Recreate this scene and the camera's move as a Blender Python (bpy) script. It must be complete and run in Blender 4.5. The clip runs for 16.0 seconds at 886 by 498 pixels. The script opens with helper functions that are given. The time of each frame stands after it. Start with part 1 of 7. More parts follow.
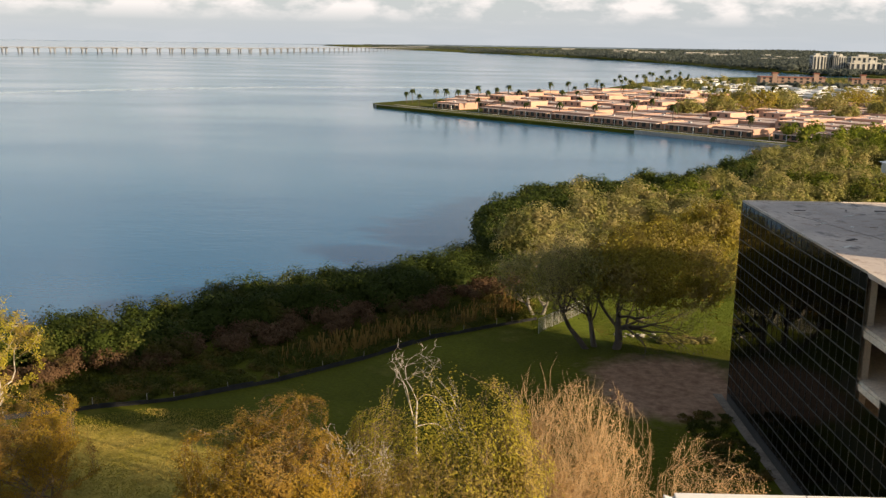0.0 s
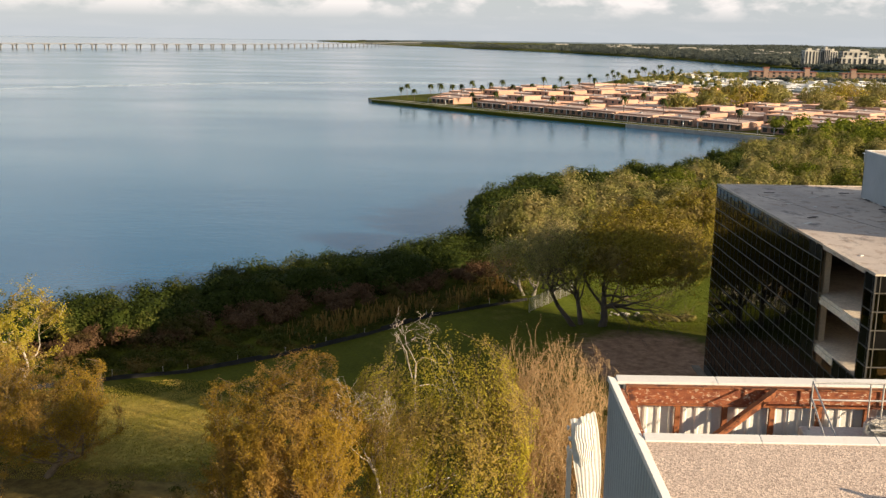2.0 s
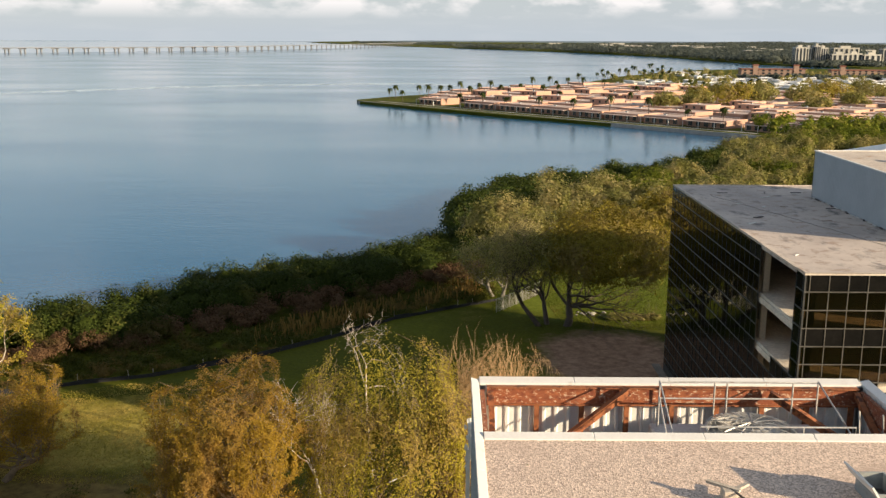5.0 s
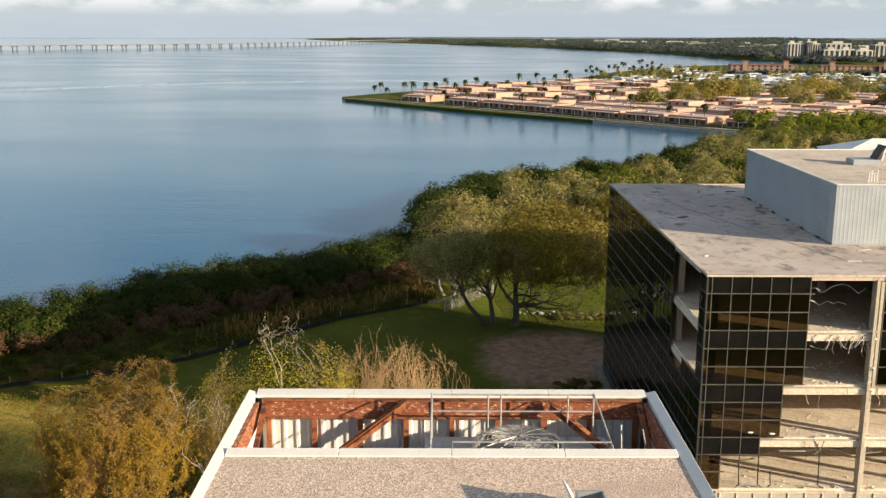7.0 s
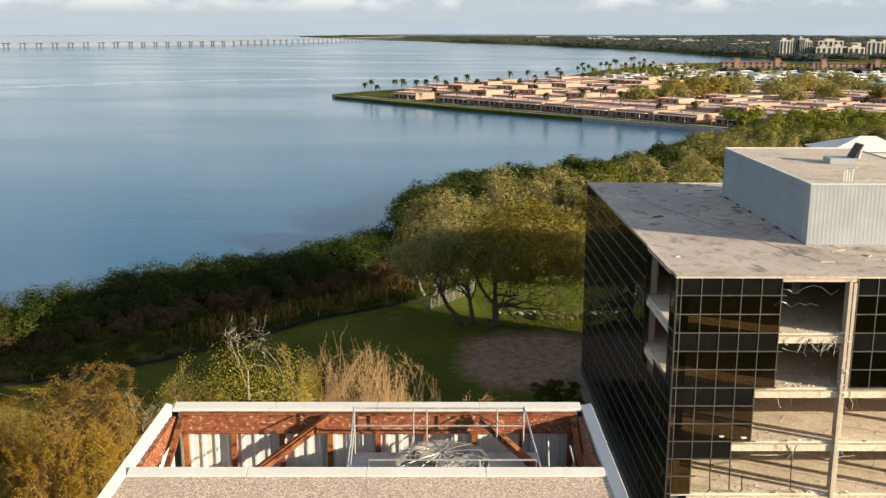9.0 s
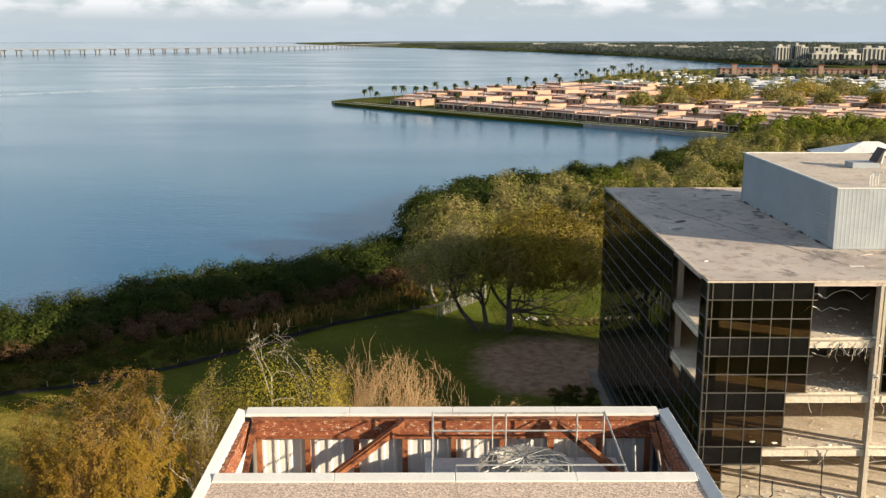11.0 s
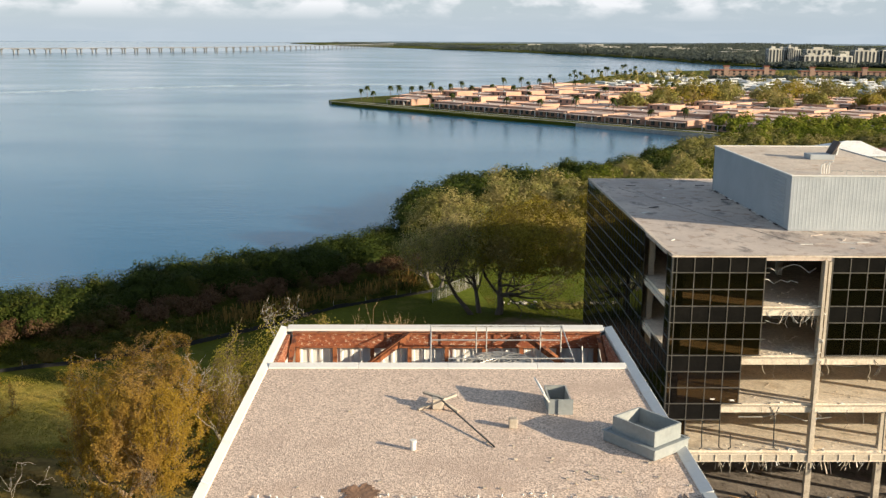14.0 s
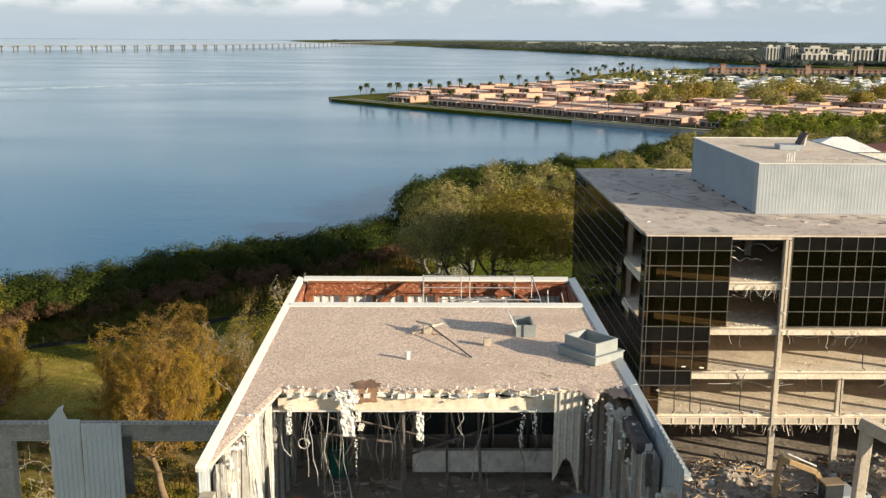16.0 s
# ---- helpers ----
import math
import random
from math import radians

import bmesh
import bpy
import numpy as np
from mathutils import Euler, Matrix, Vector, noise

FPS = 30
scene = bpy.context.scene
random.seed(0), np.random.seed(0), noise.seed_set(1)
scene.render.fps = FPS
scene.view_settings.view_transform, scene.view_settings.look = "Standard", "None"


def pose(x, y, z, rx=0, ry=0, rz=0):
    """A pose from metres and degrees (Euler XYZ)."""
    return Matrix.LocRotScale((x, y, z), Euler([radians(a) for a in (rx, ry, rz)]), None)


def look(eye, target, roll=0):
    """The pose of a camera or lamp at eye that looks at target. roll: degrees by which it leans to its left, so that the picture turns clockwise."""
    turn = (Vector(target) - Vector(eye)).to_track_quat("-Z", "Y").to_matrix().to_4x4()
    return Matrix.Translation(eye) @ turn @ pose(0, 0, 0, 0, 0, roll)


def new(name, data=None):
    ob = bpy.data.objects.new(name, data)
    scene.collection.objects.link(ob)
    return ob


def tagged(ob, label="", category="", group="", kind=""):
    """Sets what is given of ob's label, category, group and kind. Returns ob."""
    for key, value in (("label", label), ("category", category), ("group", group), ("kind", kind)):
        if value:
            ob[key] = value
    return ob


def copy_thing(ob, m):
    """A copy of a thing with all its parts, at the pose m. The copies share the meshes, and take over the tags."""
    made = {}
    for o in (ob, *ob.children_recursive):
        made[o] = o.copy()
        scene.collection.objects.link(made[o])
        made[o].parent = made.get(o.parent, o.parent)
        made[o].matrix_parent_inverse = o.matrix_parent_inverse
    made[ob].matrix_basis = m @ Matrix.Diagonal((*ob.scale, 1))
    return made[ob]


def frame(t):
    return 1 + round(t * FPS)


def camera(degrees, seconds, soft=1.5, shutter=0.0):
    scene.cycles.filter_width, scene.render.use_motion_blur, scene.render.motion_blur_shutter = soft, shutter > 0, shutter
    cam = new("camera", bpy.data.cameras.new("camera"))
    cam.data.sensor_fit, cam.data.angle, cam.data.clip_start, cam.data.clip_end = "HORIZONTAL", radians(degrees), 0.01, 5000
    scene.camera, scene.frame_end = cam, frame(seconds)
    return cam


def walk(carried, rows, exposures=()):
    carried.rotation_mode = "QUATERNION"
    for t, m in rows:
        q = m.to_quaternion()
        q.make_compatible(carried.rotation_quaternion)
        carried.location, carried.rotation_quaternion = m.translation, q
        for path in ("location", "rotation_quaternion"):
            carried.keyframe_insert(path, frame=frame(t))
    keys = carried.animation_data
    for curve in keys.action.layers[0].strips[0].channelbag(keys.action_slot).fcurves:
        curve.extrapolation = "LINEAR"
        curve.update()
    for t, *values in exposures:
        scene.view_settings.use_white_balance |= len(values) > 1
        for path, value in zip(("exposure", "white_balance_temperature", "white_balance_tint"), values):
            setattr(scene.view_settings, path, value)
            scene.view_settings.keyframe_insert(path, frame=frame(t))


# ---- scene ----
cam = camera(48.7, 16.0, 1.4)
PATH = [
    (0, (-6.998, 6.254, 34.343), (-7.027, 8.21, 33.923), 0.9),
    (0.5, (-6.977, 4.382, 34.337), (-7.003, 6.337, 33.915), 0.8),
    (1, (-7.025, 2.739, 34.324), (-7.048, 4.694, 33.901), 0.8),
    (1.5, (-7.009, 0.902, 34.299), (-7.029, 2.857, 33.875), 0.9),
    (2, (-6.98, -0.698, 34.306), (-6.998, 1.255, 33.878), 0.8),
    (2.5, (-6.937, -1.587, 34.284), (-6.953, 0.367, 33.86), 0.8),
    (3, (-6.903, -1.88, 34.329), (-6.916, 0.074, 33.904), 0.7),
    (3.5, (-6.702, -1.883, 34.309), (-6.714, 0.071, 33.883), 0.5),
    (3.7, (-6.464, -1.799, 34.253), (-6.476, 0.155, 33.827), 0.5),
    (5.8, (-0.612, -1.95, 35.16), (-0.623, 0.003, 34.729), 0.1),
    (6, (0.017, -1.827, 35.142), (0.006, 0.126, 34.71), 0.1),
    (6.5, (1.572, -1.525, 35.152), (1.564, 0.427, 34.718), 0.1),
    (7, (3.126, -1.161, 35.103), (3.12, 0.791, 34.668), 0.1),
    (7.5, (4.333, -0.847, 35.107), (4.33, 1.104, 34.669), 0.1),
    (8, (4.962, -0.432, 35.079), (4.962, 1.52, 34.642), 0.0),
    (8.5, (5.218, -0.204, 35.089), (5.22, 1.747, 34.652), 0.1),
    (9, (4.996, 0.125, 35.067), (5.002, 2.076, 34.627), 0.1),
    (9.5, (3.96, 0.479, 35.037), (3.968, 2.43, 34.597), -0.1),
    (9.7, (3.537, 0.66, 34.995), (3.546, 2.612, 34.557), -0.1),
    (11.8, (2.757, -0.46, 34.892), (2.774, 1.494, 34.466), 0.1),
    (12, (2.729, -1.0, 34.889), (2.747, 0.954, 34.461), 0.1),
    (12.5, (2.675, -2.651, 34.922), (2.696, -0.698, 34.496), 0.2),
    (13, (2.682, -4.255, 34.974), (2.704, -2.301, 34.549), 0.2),
    (13.5, (2.682, -5.931, 35.015), (2.706, -3.977, 34.59), 0.2),
    (14, (2.736, -7.794, 35.022), (2.761, -5.84, 34.596), 0.3),
    (14.5, (2.789, -9.452, 35.041), (2.815, -7.499, 34.615), 0.3),
    (15, (2.849, -11.335, 35.045), (2.876, -9.381, 34.619), 0.3),
    (15.5, (2.885, -12.965, 35.075), (2.914, -11.011, 34.649), 0.5),
    (16, (3.005, -14.702, 35.053), (3.032, -12.749, 34.623), 0.4),
]
TONE = [(0, 0.50, 7150, 13), (3.7, 0.49, 7100, 12), (5.8, 0.48, 6700, 10), (9.7, 0.48, 6550, 8), (12, 0.47, 6450, 8), (16, 0.44, 6400, 7)]
walk(cam, [(t, look(eye, target, roll)) for t, eye, target, roll in PATH], TONE)


# ---- light ----
SUN_AZ, SUN_EL = radians(-26.8), radians(14.8)     # from +x towards -y
to_sun = Vector((math.cos(SUN_AZ) * math.cos(SUN_EL), math.sin(SUN_AZ) * math.cos(SUN_EL), math.sin(SUN_EL)))
sun = new("sun", bpy.data.lights.new("sun", "SUN"))
sun.data.energy, sun.data.angle, sun.data.color = 6.7, radians(0.6), (1.0, 0.83, 0.61)
sun.matrix_world = look(to_sun * 300, (0, 0, 0))

world = bpy.data.worlds.new("sky")
scene.world = world
world.use_nodes = True
wn, wl = world.node_tree.nodes, world.node_tree.links
wn.clear()
w_out = wn.new("ShaderNodeOutputWorld")
w_bg = wn.new("ShaderNodeBackground")
w_sky = wn.new("ShaderNodeTexSky")
w_sky.sky_type, w_sky.sun_disc = "NISHITA", False
w_sky.sun_elevation, w_sky.sun_rotation = SUN_EL, math.pi / 2 - SUN_AZ
w_sky.air_density, w_sky.dust_density, w_sky.ozone_density = 1.0, 0.6, 1.5
w_tc = wn.new("ShaderNodeTexCoord")
w_sep = wn.new("ShaderNodeSeparateXYZ")
wl.new(w_tc.outputs["Generated"], w_sep.inputs[0])
w_h = wn.new("ShaderNodeMath"); w_h.operation = "MAXIMUM"; w_h.inputs[1].default_value = 0.0
wl.new(w_sep.outputs["Z"], w_h.inputs[0])
w_h2 = wn.new("ShaderNodeMath"); w_h2.operation = "ADD"; w_h2.inputs[1].default_value = 0.11
wl.new(w_h.outputs[0], w_h2.inputs[0])
w_px = wn.new("ShaderNodeMath"); w_px.operation = "DIVIDE"
w_py = wn.new("ShaderNodeMath"); w_py.operation = "DIVIDE"
wl.new(w_sep.outputs["X"], w_px.inputs[0]); wl.new(w_h2.outputs[0], w_px.inputs[1])
wl.new(w_sep.outputs["Y"], w_py.inputs[0]); wl.new(w_h2.outputs[0], w_py.inputs[1])
w_com = wn.new("ShaderNodeCombineXYZ")
wl.new(w_px.outputs[0], w_com.inputs[0]); wl.new(w_py.outputs[0], w_com.inputs[1])
w_noise = wn.new("ShaderNodeTexNoise")
w_noise.inputs["Scale"].default_value, w_noise.inputs["Detail"].default_value, w_noise.inputs["Roughness"].default_value = 1.5, 7.0, 0.52
wl.new(w_com.outputs[0], w_noise.inputs["Vector"])
w_ramp = wn.new("ShaderNodeValToRGB")
w_ramp.color_ramp.elements[0].position, w_ramp.color_ramp.elements[1].position = 0.50, 0.66
wl.new(w_noise.outputs["Fac"], w_ramp.inputs[0])
w_low = wn.new("ShaderNodeMapRange")
w_low.inputs[1].default_value, w_low.inputs[2].default_value, w_low.inputs[3].default_value, w_low.inputs[4].default_value = 0.03, 0.09, 0.05, 0.8
wl.new(w_h.outputs[0], w_low.inputs[0])
w_mul = wn.new("ShaderNodeMath"); w_mul.operation = "MULTIPLY"
wl.new(w_low.outputs[0], w_mul.inputs[1])
wl.new(w_ramp.outputs[0], w_mul.inputs[0])
w_flat = wn.new("ShaderNodeMapping")              # low heaps of cloud, seen edge-on
w_flat.inputs["Scale"].default_value = (1.0, 1.0, 2.4)
wl.new(w_tc.outputs["Generated"], w_flat.inputs[0])
w_heap = wn.new("ShaderNodeTexNoise")
w_heap.inputs["Scale"].default_value, w_heap.inputs["Detail"].default_value, w_heap.inputs["Roughness"].default_value = 13.0, 6.0, 0.55
wl.new(w_flat.outputs[0], w_heap.inputs["Vector"])
w_hr = wn.new("ShaderNodeMapRange")
w_hr.inputs[1].default_value, w_hr.inputs[2].default_value = 0.47, 0.60
wl.new(w_heap.outputs["Fac"], w_hr.inputs[0])
w_up = wn.new("ShaderNodeMapRange")
w_up.inputs[1].default_value, w_up.inputs[2].default_value = 0.014, 0.030
wl.new(w_h.outputs[0], w_up.inputs[0])
w_dn = wn.new("ShaderNodeMapRange")
w_dn.inputs[1].default_value, w_dn.inputs[2].default_value, w_dn.inputs[3].default_value, w_dn.inputs[4].default_value = 0.05, 0.12, 1.0, 0.0
wl.new(w_h.outputs[0], w_dn.inputs[0])
w_m1 = wn.new("ShaderNodeMath"); w_m1.operation = "MULTIPLY"
wl.new(w_hr.outputs[0], w_m1.inputs[0]); wl.new(w_up.outputs[0], w_m1.inputs[1])
w_m2 = wn.new("ShaderNodeMath"); w_m2.operation = "MULTIPLY"
wl.new(w_m1.outputs[0], w_m2.inputs[0]); wl.new(w_dn.outputs[0], w_m2.inputs[1])
w_max = wn.new("ShaderNodeMath"); w_max.operation = "MAXIMUM"
wl.new(w_mul.outputs[0], w_max.inputs[0]); wl.new(w_m2.outputs[0], w_max.inputs[1])
w_haze = wn.new("ShaderNodeMixRGB")                # pale veil near the horizon, thinning upwards
w_haze.inputs[2].default_value = (3.85, 4.5, 5.3, 1)
w_veil = wn.new("ShaderNodeMapRange")
w_veil.inputs[1].default_value, w_veil.inputs[2].default_value, w_veil.inputs[3].default_value, w_veil.inputs[4].default_value = 0.0, 0.22, 0.9, 0.10
wl.new(w_h.outputs[0], w_veil.inputs[0]); wl.new(w_veil.outputs[0], w_haze.inputs[0])
wl.new(w_sky.outputs[0], w_haze.inputs[1])
w_mix = wn.new("ShaderNodeMixRGB")
w_mix.inputs[2].default_value = (6.9, 6.9, 7.1, 1)
wl.new(w_max.outputs[0], w_mix.inputs[0]); wl.new(w_haze.outputs[0], w_mix.inputs[1])
wl.new(w_mix.outputs[0], w_bg.inputs[0])
w_bg.inputs[1].default_value = 0.10
wl.new(w_bg.outputs[0], w_out.inputs[0])


# ---- materials ----
def hexmix(nt, fac, a, b):
    m = nt.nodes.new("ShaderNodeMixRGB")
    for sock, v in ((m.inputs[1], a), (m.inputs[2], b)):
        if isinstance(v, (tuple, list)):
            sock.default_value = (*v[:3], 1)
        else:
            nt.links.new(v, sock)
    if isinstance(fac, (int, float)):
        m.inputs[0].default_value = fac
    else:
        nt.links.new(fac, m.inputs[0])
    return m.outputs[0]


def ramp(nt, src, lo, hi):
    r = nt.nodes.new("ShaderNodeMapRange")
    r.inputs[1].default_value, r.inputs[2].default_value = lo, hi
    nt.links.new(src, r.inputs[0])
    return r.outputs[0]


def noise_out(nt, scale, detail=4, stretch=(1, 1, 1), rough=0.55, offset=0.0):
    g = nt.nodes.new("ShaderNodeNewGeometry")
    mp = nt.nodes.new("ShaderNodeMapping")
    mp.inputs["Scale"].default_value = stretch
    mp.inputs["Location"].default_value = (offset, offset * 0.7, offset * 0.3)
    nt.links.new(g.outputs["Position"], mp.inputs[0])
    n = nt.nodes.new("ShaderNodeTexNoise")
    n.inputs["Scale"].default_value, n.inputs["Detail"].default_value, n.inputs["Roughness"].default_value = scale, detail, rough
    nt.links.new(mp.outputs[0], n.inputs["Vector"])
    return n.outputs["Fac"]


def base_mat(name):
    m = bpy.data.materials.new(name)
    m.use_nodes = True
    nt = m.node_tree
    return m, nt, nt.nodes["Principled BSDF"]


def bumped(nt, bsdf, height, strength, dist):
    b = nt.nodes.new("ShaderNodeBump")
    b.inputs["Strength"].default_value, b.inputs["Distance"].default_value = strength, dist
    nt.links.new(height, b.inputs["Height"])
    nt.links.new(b.outputs[0], bsdf.inputs["Normal"])


def surface(name, a, b, stain=None, big=0.3, small=8.0, rough=0.8, metal=0.0, bump=0.3, dist=0.02, stain_at=(0.55, 0.75),
            stretch=(1, 1, 1), piece=0.0, spec=0.4, grain=0.25):
    """Two tones by large noise, a stain colour by another, fine grain in bump and tone."""
    m, nt, p = base_mat(name)
    big_n, small_n = noise_out(nt, big, 5, stretch), noise_out(nt, small, 3, (1, 1, 1), 0.6, 7.0)
    col = hexmix(nt, ramp(nt, big_n, 0.32, 0.68), a, b)
    if stain:
        st = noise_out(nt, big * 2.3, 6, stretch, 0.62, 31.0)
        col = hexmix(nt, ramp(nt, st, *stain_at), col, stain)
    dark = hexmix(nt, ramp(nt, small_n, 0.25, 0.75), (1 - grain * 1.1,) * 3, (1 + grain * 0.7,) * 3)
    mul = nt.nodes.new("ShaderNodeMixRGB"); mul.blend_type = "MULTIPLY"; mul.inputs[0].default_value = 1
    nt.links.new(col, mul.inputs[1]); nt.links.new(dark, mul.inputs[2])
    col = mul.outputs[0]
    if piece:
        oi = nt.nodes.new("ShaderNodeObjectInfo")
        hv = nt.nodes.new("ShaderNodeHueSaturation")
        nt.links.new(ramp_to(nt, oi.outputs["Random"], 1 - piece, 1 + piece), hv.inputs["Value"])
        nt.links.new(col, hv.inputs["Color"])
        col = hv.outputs[0]
    nt.links.new(col, p.inputs["Base Color"])
    p.inputs["Metallic"].default_value = metal
    p.inputs["Specular IOR Level"].default_value = spec
    nt.links.new(ramp_to(nt, big_n, rough - 0.1, min(1, rough + 0.12)), p.inputs["Roughness"])
    bumped(nt, p, small_n, bump, dist)
    return m


def ramp_to(nt, src, lo, hi):
    r = nt.nodes.new("ShaderNodeMapRange")
    r.inputs[3].default_value, r.inputs[4].default_value = lo, hi
    nt.links.new(src, r.inputs[0])
    return r.outputs[0]


def leaf_mat(name, dark, light, dry=None, dry_part=0.0, trans=0.42):
    m, nt, p = base_mat(name)
    g = nt.nodes.new("ShaderNodeNewGeometry")
    oi = nt.nodes.new("ShaderNodeObjectInfo")
    patch = noise_out(nt, 0.22, 3)
    col = hexmix(nt, g.outputs["Random Per Island"], dark, light)
    if dry:
        col = hexmix(nt, ramp(nt, patch, 0.62 - dry_part * 0.35, 0.72 - dry_part * 0.3), col, dry)
    hv = nt.nodes.new("ShaderNodeHueSaturation")
    nt.links.new(ramp_to(nt, oi.outputs["Random"], 0.85, 1.15), hv.inputs["Value"])
    nt.links.new(col, hv.inputs["Color"])
    nt.links.new(hv.outputs[0], p.inputs["Base Color"])
    p.inputs["Roughness"].default_value, p.inputs["Specular IOR Level"].default_value = 0.7, 0.1
    t = nt.nodes.new("ShaderNodeBsdfTranslucent")
    nt.links.new(hv.outputs[0], t.inputs["Color"])
    mx = nt.nodes.new("ShaderNodeMixShader"); mx.inputs[0].default_value = trans
    nt.links.new(p.outputs[0], mx.inputs[1]); nt.links.new(t.outputs[0], mx.inputs[2])
    nt.links.new(mx.outputs[0], nt.nodes["Material Output"].inputs[0])
    return m


M = {}
M["grass"] = surface("grass", (0.057, 0.062, 0.005), (0.102, 0.110, 0.010), (0.16, 0.135, 0.028), 0.06, 3.0, 0.95, bump=0.8, dist=0.08, stain_at=(0.6, 0.8), spec=0.08)


def soft_patch(m, cx, cy, rx, ry, a, b, rag=0.55):
    """Lay a patch of another tone with a blurred, uneven edge over a ground material."""
    nt = m.node_tree
    p = nt.nodes["Principled BSDF"]
    old = p.inputs["Base Color"].links[0].from_socket
    g = nt.nodes.new("ShaderNodeNewGeometry")
    mp = nt.nodes.new("ShaderNodeMapping")
    mp.inputs["Location"].default_value = (-cx / rx, -cy / ry, 0)
    mp.inputs["Scale"].default_value = (1 / rx, 1 / ry, 0)
    nt.links.new(g.outputs["Position"], mp.inputs[0])
    ln = nt.nodes.new("ShaderNodeVectorMath"); ln.operation = "LENGTH"
    nt.links.new(mp.outputs[0], ln.inputs[0])
    ad = nt.nodes.new("ShaderNodeMath"); ad.operation = "ADD"
    nt.links.new(ln.outputs["Value"], ad.inputs[0]); nt.links.new(ramp_to(nt, noise_out(nt, 0.35, 6, (1, 1, 1), 0.65, cx), -rag, rag), ad.inputs[1])
    tone = hexmix(nt, ramp(nt, noise_out(nt, 1.2, 5, (1, 1, 1), 0.6, cy), 0.35, 0.65), a, b)
    nt.links.new(hexmix(nt, ramp(nt, ad.outputs[0], 0.75, 1.1), tone, old), p.inputs["Base Color"])


# dry grass, its yellow raised further to carry the sunlight on this wedge
soft_patch(M["grass"], -35, 80, 11, 9, (0.22, 0.18, 0.036), (0.38, 0.30, 0.07))
soft_patch(M["grass"], -12, 56, 22, 13, (0.13, 0.095, 0.028), (0.27, 0.20, 0.06))
# brighter green painted in for the sunlight on the lawn behind the oaks
soft_patch(M["grass"], 20, 128, 19, 13, (0.095, 0.125, 0.012), (0.15, 0.18, 0.022), 0.3)
soft_patch(M["grass"], -24, 42, 20, 15, (0.15, 0.105, 0.03), (0.29, 0.21, 0.06))
soft_patch(M["grass"], -36, 66, 15, 7, (0.10, 0.07, 0.024), (0.19, 0.14, 0.045))
soft_patch(M["grass"], 14.8, 102.0, 8.6, 10.5, (0.20, 0.115, 0.07), (0.36, 0.225, 0.145), 0.4)
M["dirt"] = surface("dirt", (0.19, 0.105, 0.062), (0.33, 0.195, 0.12), (0.085, 0.06, 0.03), 0.12, 2.5, 0.95, bump=0.8, dist=0.08)
M["rubble"] = surface("rubble", (0.17, 0.14, 0.108), (0.30, 0.25, 0.195), (0.09, 0.074, 0.058), 0.5, 3.5, 0.95, bump=0.9, dist=0.12)
M["concrete"] = surface("concrete", (0.44, 0.38, 0.30), (0.56, 0.49, 0.39), (0.30, 0.25, 0.19), 0.5, 9.0, 0.85, bump=0.3, dist=0.02)
M["slab"] = surface("slab", (0.68, 0.585, 0.46), (0.80, 0.70, 0.56), (0.52, 0.42, 0.30), 0.35, 5.0, 0.85, bump=0.35, dist=0.03, stain_at=(0.5, 0.8))
M["roof_tan"] = surface("roof_tan", (0.54, 0.45, 0.36), (0.68, 0.58, 0.47), (0.42, 0.27, 0.17), 0.3, 5.0, 0.85, bump=0.25, dist=0.02, stain_at=(0.56, 0.72))
M["grey_floor"] = surface("grey_floor", (0.46, 0.425, 0.38), (0.60, 0.56, 0.50), (0.25, 0.22, 0.19), 0.6, 7.0, 0.9, bump=0.4, dist=0.03, stain_at=(0.52, 0.68))
M["yard_dust"] = surface("yard_dust", (0.20, 0.168, 0.138), (0.32, 0.275, 0.23), (0.11, 0.092, 0.075), 0.7, 3.0, 0.95, bump=0.9, dist=0.1)
M["white_metal"] = surface("white_metal", (0.68, 0.66, 0.615), (0.74, 0.72, 0.67), (0.54, 0.49, 0.42), 0.8, 12, 0.45, bump=0.05, dist=0.005, stain_at=(0.6, 0.8), grain=0.06)
M["grey_metal"] = surface("grey_metal", (0.315, 0.345, 0.365), (0.375, 0.405, 0.425), (0.29, 0.305, 0.315), 0.5, 10, 0.5, metal=0.0, bump=0.06, dist=0.005, grain=0.08, stain_at=(0.6, 0.85))
M["dull_metal"] = surface("dull_metal", (0.25, 0.27, 0.265), (0.33, 0.345, 0.335), (0.20, 0.20, 0.19), 0.9, 10, 0.5, bump=0.08, dist=0.006, grain=0.1, stain_at=(0.58, 0.8))
M["panel_metal"] = surface("panel_metal", (0.44, 0.44, 0.43), (0.52, 0.52, 0.50), (0.33, 0.30, 0.26), 0.6, 10, 0.5, bump=0.15, dist=0.01)
M["rust"] = surface("rust", (0.24, 0.075, 0.028), (0.38, 0.14, 0.055), (0.09, 0.03, 0.017), 1.6, 14, 0.85, bump=0.5, dist=0.02, stain_at=(0.52, 0.62))
M["rust_peel"] = surface("rust_peel", (0.17, 0.042, 0.02), (0.36, 0.12, 0.05), (0.58, 0.42, 0.29), 5.5, 22, 0.85, bump=0.6, dist=0.02, stain_at=(0.575, 0.615), stretch=(0.8, 1, 1.5))
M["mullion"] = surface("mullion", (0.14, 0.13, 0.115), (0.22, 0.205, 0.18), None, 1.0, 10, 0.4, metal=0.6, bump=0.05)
# darker mullion copies, with the shade of the side wall in the colour
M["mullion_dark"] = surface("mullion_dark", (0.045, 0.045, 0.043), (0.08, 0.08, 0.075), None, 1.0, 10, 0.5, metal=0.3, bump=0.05)
